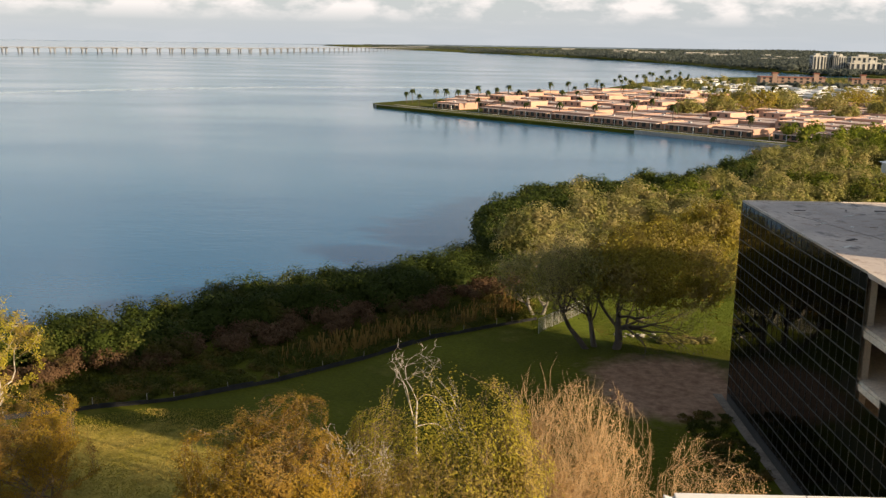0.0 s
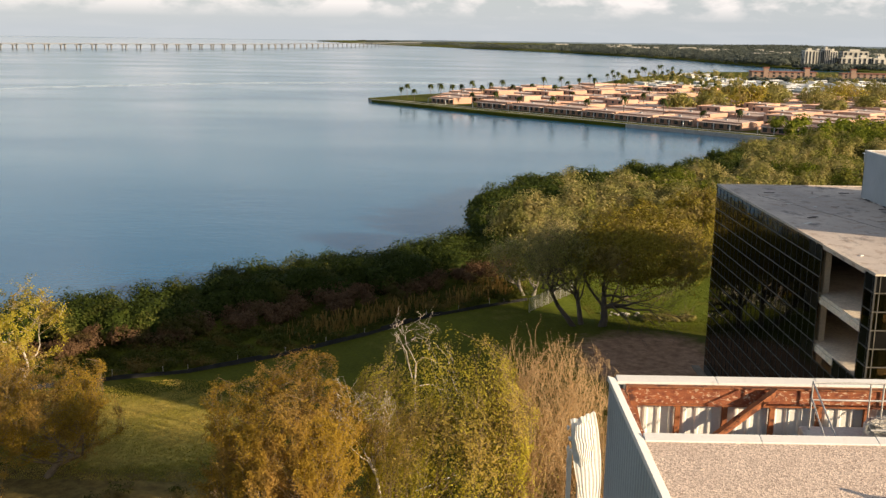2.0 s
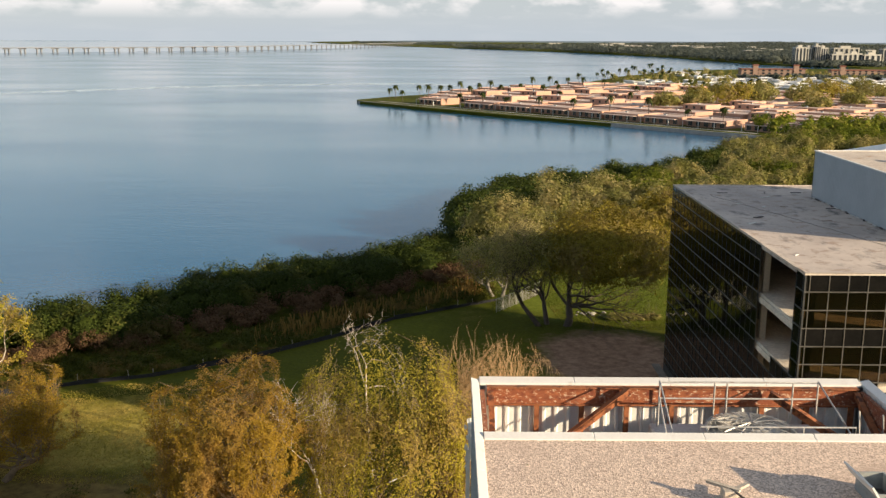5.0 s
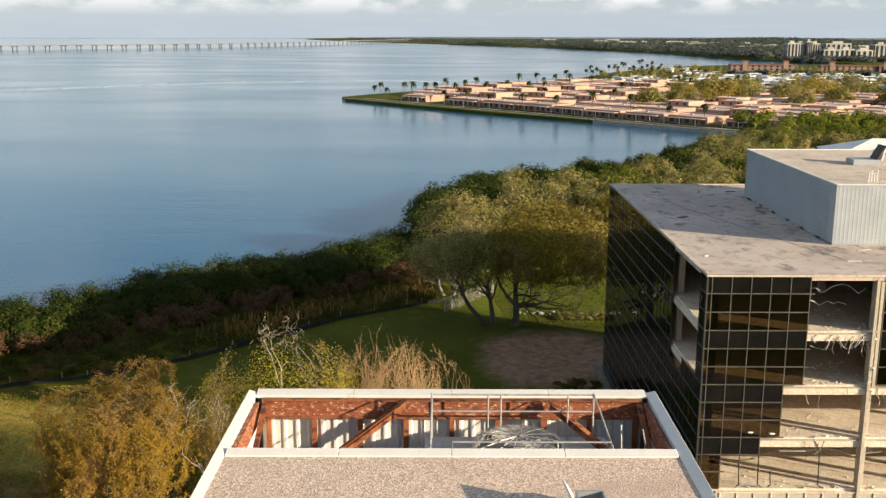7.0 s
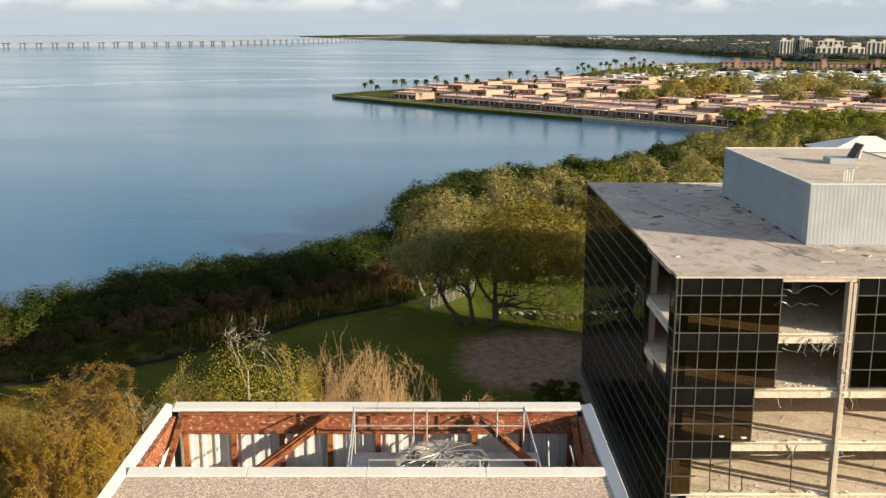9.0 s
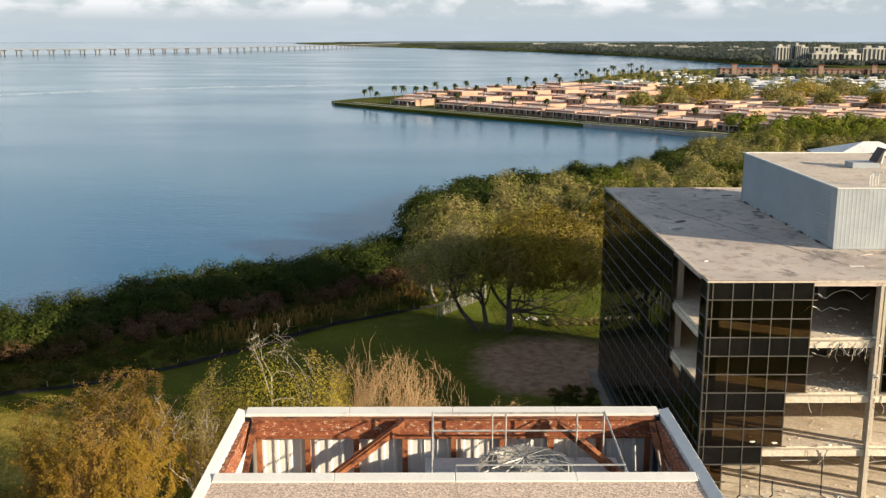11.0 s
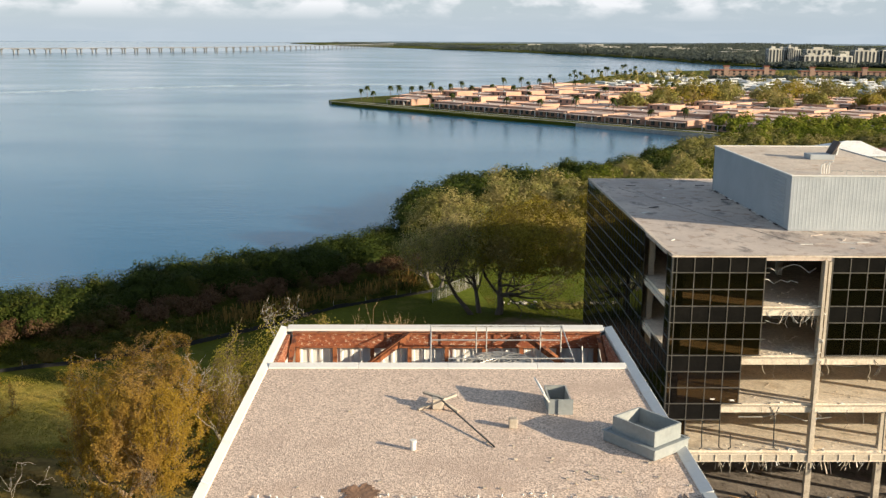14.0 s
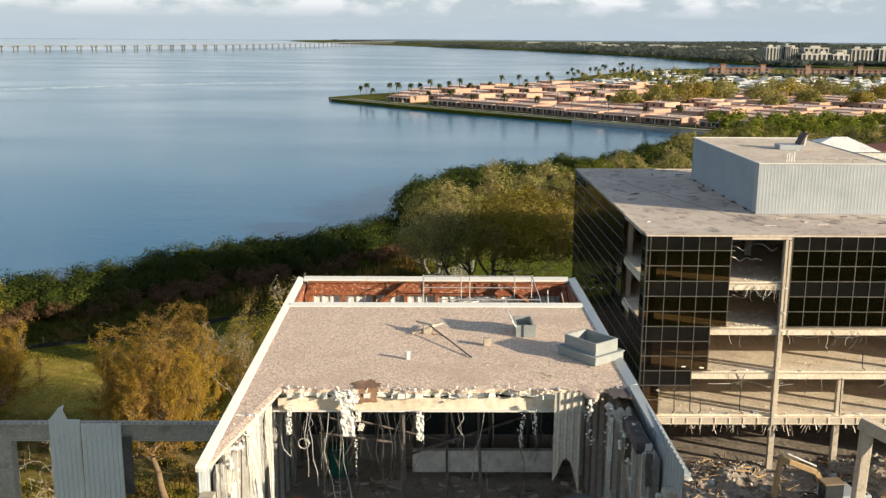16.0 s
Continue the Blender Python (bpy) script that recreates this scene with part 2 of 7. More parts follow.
M["mullion_shaded"] = surface("mullion_shaded", (0.085, 0.082, 0.075), (0.14, 0.135, 0.12), None, 1.0, 10, 0.45, metal=0.5, bump=0.05)
M["foam"] = surface("foam", (0.66, 0.635, 0.58), (0.74, 0.72, 0.67), (0.62, 0.55, 0.46), 1.5, 18, 0.9, bump=0.35, dist=0.02, stain_at=(0.62, 0.8), grain=0.1)
M["wall_sheet"] = surface("wall_sheet", (0.76, 0.73, 0.67), (0.84, 0.82, 0.76), (0.60, 0.55, 0.48), 0.7, 12, 0.6, bump=0.15, dist=0.01, stain_at=(0.6, 0.8), grain=0.08)
# near-black for charred pieces, and for shade painted in gaps
M["burnt_and_shade"] = surface("burnt_and_shade", (0.07, 0.06, 0.055), (0.16, 0.13, 0.12), (0.03, 0.03, 0.03), 1.0, 9, 0.9, bump=0.7, dist=0.04)
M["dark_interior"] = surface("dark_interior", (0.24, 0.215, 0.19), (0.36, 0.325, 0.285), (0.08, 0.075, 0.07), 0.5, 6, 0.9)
M["brown_bark"] = surface("brown_bark", (0.15, 0.105, 0.062), (0.24, 0.17, 0.10), (0.09, 0.065, 0.04), 0.8, 10, 0.95, bump=0.5, dist=0.03)
M["bark"] = surface("bark", (0.085, 0.065, 0.05), (0.14, 0.11, 0.085), (0.05, 0.04, 0.03), 0.8, 10, 0.95, bump=0.7, dist=0.04, stretch=(1, 1, 0.3))
M["grey_bark"] = surface("grey_bark", (0.20, 0.175, 0.145), (0.30, 0.265, 0.22), (0.13, 0.11, 0.09), 0.8, 10, 0.95, bump=0.4, dist=0.03)
M["bare_wood"] = surface("bare_wood", (0.42, 0.36, 0.28), (0.55, 0.48, 0.39), (0.28, 0.22, 0.16), 0.8, 10, 0.9, bump=0.3, dist=0.02)
M["twig"] = surface("twig", (0.36, 0.235, 0.115), (0.50, 0.34, 0.175), (0.22, 0.145, 0.075), 0.5, 10, 0.9, bump=0.2, dist=0.02)
M["stucco"] = surface("stucco", (0.46, 0.27, 0.19), (0.56, 0.34, 0.25), (0.40, 0.22, 0.15), 0.03, 4, 0.9, bump=0.2, piece=0.14)
M["stucco_roof"] = surface("stucco_roof", (0.50, 0.37, 0.30), (0.63, 0.48, 0.405), (0.44, 0.31, 0.25), 0.05, 3, 0.9, bump=0.2, piece=0.12)
M["trailer_white"] = surface("trailer_white", (0.66, 0.66, 0.63), (0.78, 0.77, 0.73), (0.50, 0.48, 0.45), 0.05, 3, 0.6, bump=0.05, piece=0.2)
M["brick"] = surface("brick", (0.30, 0.20, 0.15), (0.40, 0.27, 0.20), (0.22, 0.14, 0.11), 0.05, 3, 0.9, piece=0.1)
M["scorched"] = surface("scorched", (0.72, 0.69, 0.63), (0.82, 0.80, 0.74), (0.10, 0.085, 0.075), 0.6, 9, 0.8, bump=0.3, dist=0.02, stain_at=(0.60, 0.70), grain=0.1)
M["bridge_grey"] = surface("bridge_grey", (0.17, 0.18, 0.19), (0.22, 0.225, 0.23), None, 0.02, 1, 0.8)
M["tower_white"] = surface("tower_white", (0.44, 0.42, 0.37), (0.52, 0.50, 0.44), (0.36, 0.35, 0.32), 0.02, 1, 0.8, piece=0.08)
M["window_dark"] = surface("window_dark", (0.03, 0.035, 0.04), (0.05, 0.055, 0.06), None, 0.3, 5, 0.2, bump=0.0, spec=0.6)
M["boom_paint"] = surface("boom_paint", (0.30, 0.20, 0.09), (0.38, 0.26, 0.13), (0.18, 0.13, 0.08), 1.2, 12, 0.7)
M["orange_paint"] = surface("orange_paint", (0.22, 0.165, 0.10), (0.28, 0.215, 0.14), (0.16, 0.11, 0.07), 1.0, 12, 0.6)
M["green_box"] = surface("green_box", (0.01, 0.14, 0.10), (0.015, 0.18, 0.13), None, 1.0, 12, 0.5)
M["black_fabric"] = surface("black_fabric", (0.012, 0.012, 0.013), (0.03, 0.03, 0.03), None, 1.0, 10, 0.8)
M["steel"] = surface("steel", (0.42, 0.40, 0.37), (0.55, 0.53, 0.49), (0.30, 0.24, 0.19), 2.0, 14, 0.45, metal=0.5, bump=0.1)
M["cable"] = surface("cable", (0.06, 0.055, 0.05), (0.12, 0.11, 0.10), None, 2.0, 10, 0.7)
M["warm_sheet"] = surface("warm_sheet", (0.50, 0.455, 0.385), (0.60, 0.55, 0.47), (0.36, 0.31, 0.25), 0.7, 11, 0.6, bump=0.12, dist=0.01)
M["stone"] = surface("stone", (0.36, 0.33, 0.29), (0.48, 0.45, 0.40), (0.25, 0.22, 0.19), 0.6, 6, 0.9, bump=0.5, dist=0.05)
M["red_tile"] = surface("red_tile", (0.22, 0.085, 0.055), (0.30, 0.12, 0.08), None, 0.3, 5, 0.8)

M["mangrove"] = leaf_mat("mangrove", (0.027, 0.040, 0.006), (0.054, 0.074, 0.012), (0.085, 0.088, 0.018), 0.2, 0.24)
M["canopy"] = leaf_mat("canopy", (0.13, 0.13, 0.03), (0.29, 0.27, 0.08), (0.36, 0.30, 0.12), 0.45)
M["bright_canopy"] = leaf_mat("bright_canopy", (0.09, 0.12, 0.011), (0.24, 0.265, 0.032), (0.27, 0.25, 0.055), 0.3)
M["brown_shrub"] = leaf_mat("brown_shrub", (0.10, 0.056, 0.028), (0.17, 0.10, 0.052), (0.075, 0.068, 0.014), 0.25, 0.3)
M["oak_leaf"] = leaf_mat("oak_leaf", (0.20, 0.165, 0.022), (0.40, 0.32, 0.05), (0.34, 0.26, 0.09), 0.4)
M["gold_leaf"] = leaf_mat("gold_leaf", (0.28, 0.175, 0.022), (0.44, 0.29, 0.042), (0.42, 0.26, 0.07), 0.4, 0.48)
M["yellow_leaf"] = leaf_mat("yellow_leaf", (0.26, 0.215, 0.024), (0.45, 0.385, 0.048), (0.37, 0.27, 0.07), 0.35, 0.48)
M["tan_leaf"] = leaf_mat("tan_leaf", (0.34, 0.20, 0.085), (0.52, 0.33, 0.15), None)
# aerial haze is mixed into this leaf colour: paler and greyer than near trees
M["hazed_far_leaf"] = leaf_mat("hazed_far_leaf", (0.080, 0.096, 0.082), (0.13, 0.145, 0.12), None)
M["palm_leaf"] = leaf_mat("palm_leaf", (0.03, 0.045, 0.012), (0.08, 0.10, 0.03), None)
M["lawn_blade"] = leaf_mat("lawn_blade", (0.075, 0.095, 0.010), (0.13, 0.15, 0.020), (0.16, 0.14, 0.03), 0.3, 0.35)
M["dry_blade"] = leaf_mat("dry_blade", (0.19, 0.165, 0.025), (0.30, 0.25, 0.045), (0.36, 0.27, 0.07), 0.45, 0.35)
M["reed"] = leaf_mat("reed", (0.22, 0.13, 0.035), (0.34, 0.21, 0.06), None)
M["weeds"] = leaf_mat("weeds", (0.040, 0.050, 0.006), (0.085, 0.088, 0.014), (0.16, 0.11, 0.03), 0.35, 0.3)


def gravel_mat():
    m, nt, p = base_mat("gravel")
    g = nt.nodes.new("ShaderNodeNewGeometry")
    v = nt.nodes.new("ShaderNodeTexVoronoi")
    v.inputs["Scale"].default_value = 27.0
    nt.links.new(g.outputs["Position"], v.inputs["Vector"])
    hv = nt.nodes.new("ShaderNodeSeparateColor")
    nt.links.new(v.outputs["Color"], hv.inputs[0])
    col = hexmix(nt, hv.outputs[0], (0.37, 0.265, 0.20), (0.89, 0.70, 0.55))
    col = hexmix(nt, ramp(nt, noise_out(nt, 0.5, 5), 0.52, 0.75), col, (0.52, 0.38, 0.29))
    nt.links.new(col, p.inputs["Base Color"])
    p.inputs["Roughness"].default_value = 0.95
    bumped(nt, p, v.outputs["Distance"], 0.45, 0.02)
    return m


M["gravel"] = gravel_mat()


def roofing_mat():
    """Old flat-roof sheeting: pale wash, dark water stains, rust-brown dust and fine grit."""
    m, nt, p = base_mat("membrane")
    wash, pools = noise_out(nt, 0.14, 6, (1, 1, 1), 0.6), noise_out(nt, 0.33, 8, (1.4, 0.7, 1), 0.68, 13.0)
    dust, grit = noise_out(nt, 0.8, 7, (1, 1, 1), 0.7, 5.0), noise_out(nt, 9.0, 3, (1, 1, 1), 0.6, 2.0)
    col = hexmix(nt, ramp(nt, wash, 0.35, 0.65), (0.42, 0.35, 0.30), (0.60, 0.51, 0.43))
    col = hexmix(nt, ramp(nt, dust, 0.52, 0.62), col, (0.36, 0.27, 0.21))
    col = hexmix(nt, ramp(nt, pools, 0.55, 0.66), col, (0.17, 0.145, 0.13))
    col = hexmix(nt, ramp(nt, grit, 0.60, 0.72), col, (0.66, 0.58, 0.50))
    nt.links.new(col, p.inputs["Base Color"])
    nt.links.new(ramp_to(nt, wash, 0.65, 0.95), p.inputs["Roughness"])
    bumped(nt, p, dust, 0.3, 0.03)
    return m


M["membrane"] = roofing_mat()


def water_mat(name, calm):
    m, nt, p = base_mat(name)
    streak = noise_out(nt, 0.011, 5, (0.5, 1.3, 1), 0.5, 3.0)
    col = hexmix(nt, ramp(nt, streak, 0.35, 0.65), (0.010, 0.094, 0.195), (0.019, 0.108, 0.205))
    nt.links.new(col, p.inputs["Base Color"])
    p.inputs["IOR"].default_value = 1.33
    p.inputs["Specular IOR Level"].default_value = 0.5
    r = ramp_to(nt, ramp(nt, streak, 0.35, 0.7), 0.17, 0.09) if not calm else ramp_to(nt, streak, 0.05, 0.06)
    nt.links.new(r, p.inputs["Roughness"])
    a, b = noise_out(nt, 0.55, 3, (0.6, 1.4, 1)), noise_out(nt, 0.09, 3, (0.5, 1.5, 1))
    s = nt.nodes.new("ShaderNodeMath"); s.operation = "ADD"
    nt.links.new(a, s.inputs[0]); nt.links.new(b, s.inputs[1])
    bumped(nt, p, s.outputs[0], 0.05 if not calm else 0.015, 0.6)
    return m


M["water"] = water_mat("water", False)
M["wake"] = surface("wake", (0.48, 0.56, 0.60), (0.60, 0.66, 0.68), (0.25, 0.34, 0.40), 0.05, 0.5, 0.25, bump=0.1, stain_at=(0.5, 0.7))
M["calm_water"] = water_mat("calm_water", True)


def glass_mat(name, tint, gloss):
    m, nt, p = base_mat(name)
    nt.nodes.remove(p)
    tr = nt.nodes.new("ShaderNodeBsdfTransparent"); tr.inputs[0].default_value = (*tint, 1)
    gl = nt.nodes.new("ShaderNodeBsdfGlossy"); gl.inputs["Roughness"].default_value = 0.03
    gl.inputs[0].default_value = (gloss, gloss, gloss, 1)
    oi = nt.nodes.new("ShaderNodeObjectInfo")
    bmp = nt.nodes.new("ShaderNodeBump"); bmp.inputs["Strength"].default_value, bmp.inputs["Distance"].default_value = 0.05, 0.05
    nt.links.new(noise_out(nt, 0.6, 2), bmp.inputs["Height"]); nt.links.new(bmp.outputs[0], gl.inputs["Normal"])
    fr = nt.nodes.new("ShaderNodeFresnel"); fr.inputs[0].default_value = 1.5
    mx = nt.nodes.new("ShaderNodeMixShader")
    nt.links.new(fr.outputs[0], mx.inputs[0]); nt.links.new(tr.outputs[0], mx.inputs[1]); nt.links.new(gl.outputs[0], mx.inputs[2])
    nt.links.new(mx.outputs[0], nt.nodes["Material Output"].inputs[0])
    return m


M["black_glass"] = glass_mat("black_glass", (0.33, 0.275, 0.195), 0.8)
M["spandrel_glass"] = surface("spandrel_glass", (0.007, 0.007, 0.007), (0.013, 0.012, 0.011), None, 0.6, 6, 0.16, bump=0.01, spec=0.15)


# ---- mesh helpers ----
def cuboid(bm, x0, x1, y0, y1, z0, z1):
    v = [bm.verts.new((x, y, z)) for z in (z0, z1) for y in (y0, y1) for x in (x0, x1)]
    for f in ((0, 2, 3, 1), (4, 5, 7, 6), (0, 1, 5, 4), (2, 6, 7, 3), (0, 4, 6, 2), (1, 3, 7, 5)):
        bm.faces.new([v[i] for i in f])
    return v


def bar(bm, a, b, r, n=6, r1=None):
    """A round bar from a to b."""
    a, b = Vector(a), Vector(b)
    r1 = r if r1 is None else r1
    q = (b - a).to_track_quat("Z", "Y")
    rings = []
    for p, rr in ((a, r), (b, r1)):
        rings.append([bm.verts.new(p + q @ Vector((rr * math.cos(2 * math.pi * k / n), rr * math.sin(2 * math.pi * k / n), 0))) for k in range(n)])
    for k in range(n):
        bm.faces.new((rings[0][k], rings[0][(k + 1) % n], rings[1][(k + 1) % n], rings[1][k]))
    bm.faces.new(rings[0][::-1]); bm.faces.new(rings[1])


def beam(bm, a, b, w, h):
    """A rectangular bar from a to b, w across and h deep."""
    a, b = Vector(a), Vector(b)
    d = (b - a).normalized()
    side = d.cross(Vector((0, 0, 1)))
    side = Vector((1, 0, 0)) if side.length < 1e-4 else side.normalized()
    up = side.cross(d)
    v = [bm.verts.new(p + side * sx * w / 2 + up * sz * h / 2) for p in (a, b) for sx, sz in ((-1, -1), (1, -1), (1, 1), (-1, 1))]
    for f in ((0, 3, 2, 1), (4, 5, 6, 7), (0, 1, 5, 4), (1, 2, 6, 5), (2, 3, 7, 6), (3, 0, 4, 7)):
        bm.faces.new([v[i] for i in f])


def wire(bm, pts, r, n=4):
    """A round line through the given points, in one piece."""
    pts = [Vector(p) for p in pts]
    rings = []
    side = None
    for k, p in enumerate(pts):
        d = (pts[min(k + 1, len(pts) - 1)] - pts[max(k - 1, 0)]).normalized()
        side = d.orthogonal().normalized() if side is None or (side - d * side.dot(d)).length < 0.1 else (side - d * side.dot(d)).normalized()
        up = d.cross(side)
        rings.append([bm.verts.new(p + (side * math.cos(2 * math.pi * j / n) + up * math.sin(2 * math.pi * j / n)) * r) for j in range(n)])
    for p, q in zip(rings, rings[1:]):
        for j in range(n):
            bm.faces.new((p[j], p[(j + 1) % n], q[(j + 1) % n], q[j]))
    bm.faces.new(rings[0][::-1])
    bm.faces.new(rings[-1])


def done(bm, name, material):
    bmesh.ops.recalc_face_normals(bm, faces=bm.faces)
    me = bpy.data.meshes.new(name)
    bm.to_mesh(me)
    bm.free()
    me.materials.append(material)
    return me


def part(name, bm, material, parent=None, label=""):
    ob = new(name, done(bm, name, material) if isinstance(bm, bmesh.types.BMesh) else bm)
    if parent is not None:
        ob.parent = parent
    return tagged(ob, label)


def box_part(name, dims, material, parent=None, label="", bevel=0.0):
    bm = bmesh.new()
    cuboid(bm, *dims)
    if bevel:
        bmesh.ops.bevel(bm, geom=bm.edges[:], offset=bevel, segments=1, affect="EDGES")
    return part(name, bm, material, parent, label)


def thing(name, label, category, group="", at=(0, 0, 0), kind=""):
    e = new(name)
    e.location = at
    e.empty_display_size = 0.2
    return tagged(e, label, category, group, kind)


def arrays_mesh(name, verts, tris, material):
    """A mesh from arrays of points and of triangles."""
    me = bpy.data.meshes.new(name)
    verts, tris = np.asarray(verts, np.float32), np.asarray(tris, np.int32)
    me.vertices.add(len(verts)); me.vertices.foreach_set("co", verts.ravel())
    me.loops.add(tris.size); me.loops.foreach_set("vertex_index", tris.ravel())
    k = tris.shape[1]
    me.polygons.add(len(tris)); me.polygons.foreach_set("loop_start", np.arange(0, tris.size, k, dtype=np.int32))
    me.update(calc_edges=True)
    me.materials.append(material)
    return me


def leaf_quads(centres, size, rng, lift=0.4, long=1.6, out=None):
    """Small four-cornered leaves at the given centres, turned at random and leaning to face upwards."""
    n = len(centres)
    nrm = rng.normal(size=(n, 3)); nrm[:, 2] += lift
    if out is not None:
        nrm = nrm * 0.45 + out
    nrm /= np.linalg.norm(nrm, axis=1)[:, None]
    a = np.cross(nrm, rng.normal(size=(n, 3))); a /= np.linalg.norm(a, axis=1)[:, None] + 1e-9
    b = np.cross(nrm, a)
    s = size * rng.uniform(0.55, 1.25, (n, 1))
    v = np.stack([centres - a * s * long / 2, centres + b * s * 0.5, centres + a * s * long / 2, centres - b * s * 0.5], 1).reshape(-1, 3)
    return v, np.arange(4 * n).reshape(-1, 4)


def leaf_tris(centres, size, rng, lift=0.4, out=None):
    """Small three-cornered leaves, for masses seen from far."""
    n = len(centres)
    nrm = rng.normal(size=(n, 3)); nrm[:, 2] += lift
    if out is not None:
        nrm = nrm * 0.45 + out
    nrm /= np.linalg.norm(nrm, axis=1)[:, None]
    a = np.cross(nrm, rng.normal(size=(n, 3))); a /= np.linalg.norm(a, axis=1)[:, None] + 1e-9
    b = np.cross(nrm, a)
    s = size * rng.uniform(0.6, 1.3, (n, 1))
    v = np.stack([centres - a * s * 0.6 - b * s * 0.4, centres + a * s * 0.6 - b * s * 0.35, centres + b * s * 0.75], 1).reshape(-1, 3)
    return v, np.arange(3 * n).reshape(-1, 3)


def clump_points(rng, n, radii, lumps=14, thick=0.28, low=0.45, high=0.78):
    """Points over the bumpy outside of a crown: lumps sit on an ellipsoid, leaves on the lumps."""
    radii = np.array(radii)
    d = rng.normal(size=(lumps, 3)); d[:, 2] = np.abs(d[:, 2]) * 1.0 - 0.25
    d /= np.linalg.norm(d, axis=1)[:, None]
    mid = d * radii * rng.uniform(low, high, (lumps, 1))
    lr = rng.uniform(0.28, 0.5, lumps)
    k = rng.integers(0, lumps, n)
    u = rng.normal(size=(n, 3)); u[:, 2] += 0.35
    u /= np.linalg.norm(u, axis=1)[:, None]
    return mid[k] + u * lr[k][:, None] * radii * rng.uniform(1 - thick, 1.08, (n, 1)), u * 0.8 + d[k] * 0.5


def tubes(segs):
    """Tapered tubes from rows of start, end and two radii."""
    vs, fs, base = [], [], 0
    for a, b, r0, r1 in segs:
        d = b - a
        ln = np.linalg.norm(d)
        if ln < 1e-5:
            continue
        d = d / ln
        s = np.cross(d, (0.3, 0.5, 0.81) if abs(d[2]) < 0.7 else (1, 0.2, 0))
        s /= np.linalg.norm(s)
        u = np.cross(d, s)
        n = 7 if r0 > 0.12 else 4 if r0 > 0.04 else 3
        an = np.arange(n) * 2 * math.pi / n
        ring = np.cos(an)[:, None] * s + np.sin(an)[:, None] * u
        vs.append(a + ring * r0); vs.append(b + ring * r1)
        for k in range(n):
            fs.append((base + k, base + (k + 1) % n, base + n + (k + 1) % n, base + n + k))
        base += 2 * n
    return np.concatenate(vs), np.array(fs)


def grow(rng, start, way, length, radius, level, deepest, spread, segs, tips, droop=0.0, wob=0.22, kids=(6, 5, 4, 4)):
    """A limb that wanders, tapers and forks; twig ends are gathered in tips."""
    steps = 4 if level < 2 else 3 if level < deepest else 2
    p, d = np.array(start, float), np.array(way, float)
    d /= np.linalg.norm(d)
    nodes = []
    for k in range(steps):
        d = d + rng.normal(size=3) * wob + np.array((0, 0, 0.10 - droop * level))
        d /= np.linalg.norm(d)
        q = p + d * length / steps
        r0, r1 = radius * (1 - 0.62 * k / steps), radius * (1 - 0.62 * (k + 1) / steps)
        segs.append((p, q, r0, r1))
        nodes.append((q, d.copy(), r1))
        p = q
    if level >= deepest:
        tips.extend([nodes[-1][0], (nodes[-1][0] + nodes[0][0]) / 2])
        return
    n = kids[min(level, len(kids) - 1)]
    for k in range(n):
        q, dd, rr = nodes[-1] if k < 2 else nodes[rng.integers(1 if level == 0 else 0, len(nodes))]
        side = rng.normal(size=3)
        side -= dd * (side @ dd)
        side /= np.linalg.norm(side) + 1e-9
        w = dd + side * spread * rng.uniform(0.6, 1.25)
        grow(rng, q, w, length * rng.uniform(0.55, 0.82), max(rr * rng.uniform(0.5, 0.75), 0.012), level + 1, deepest, spread, segs, tips, droop, wob, kids)


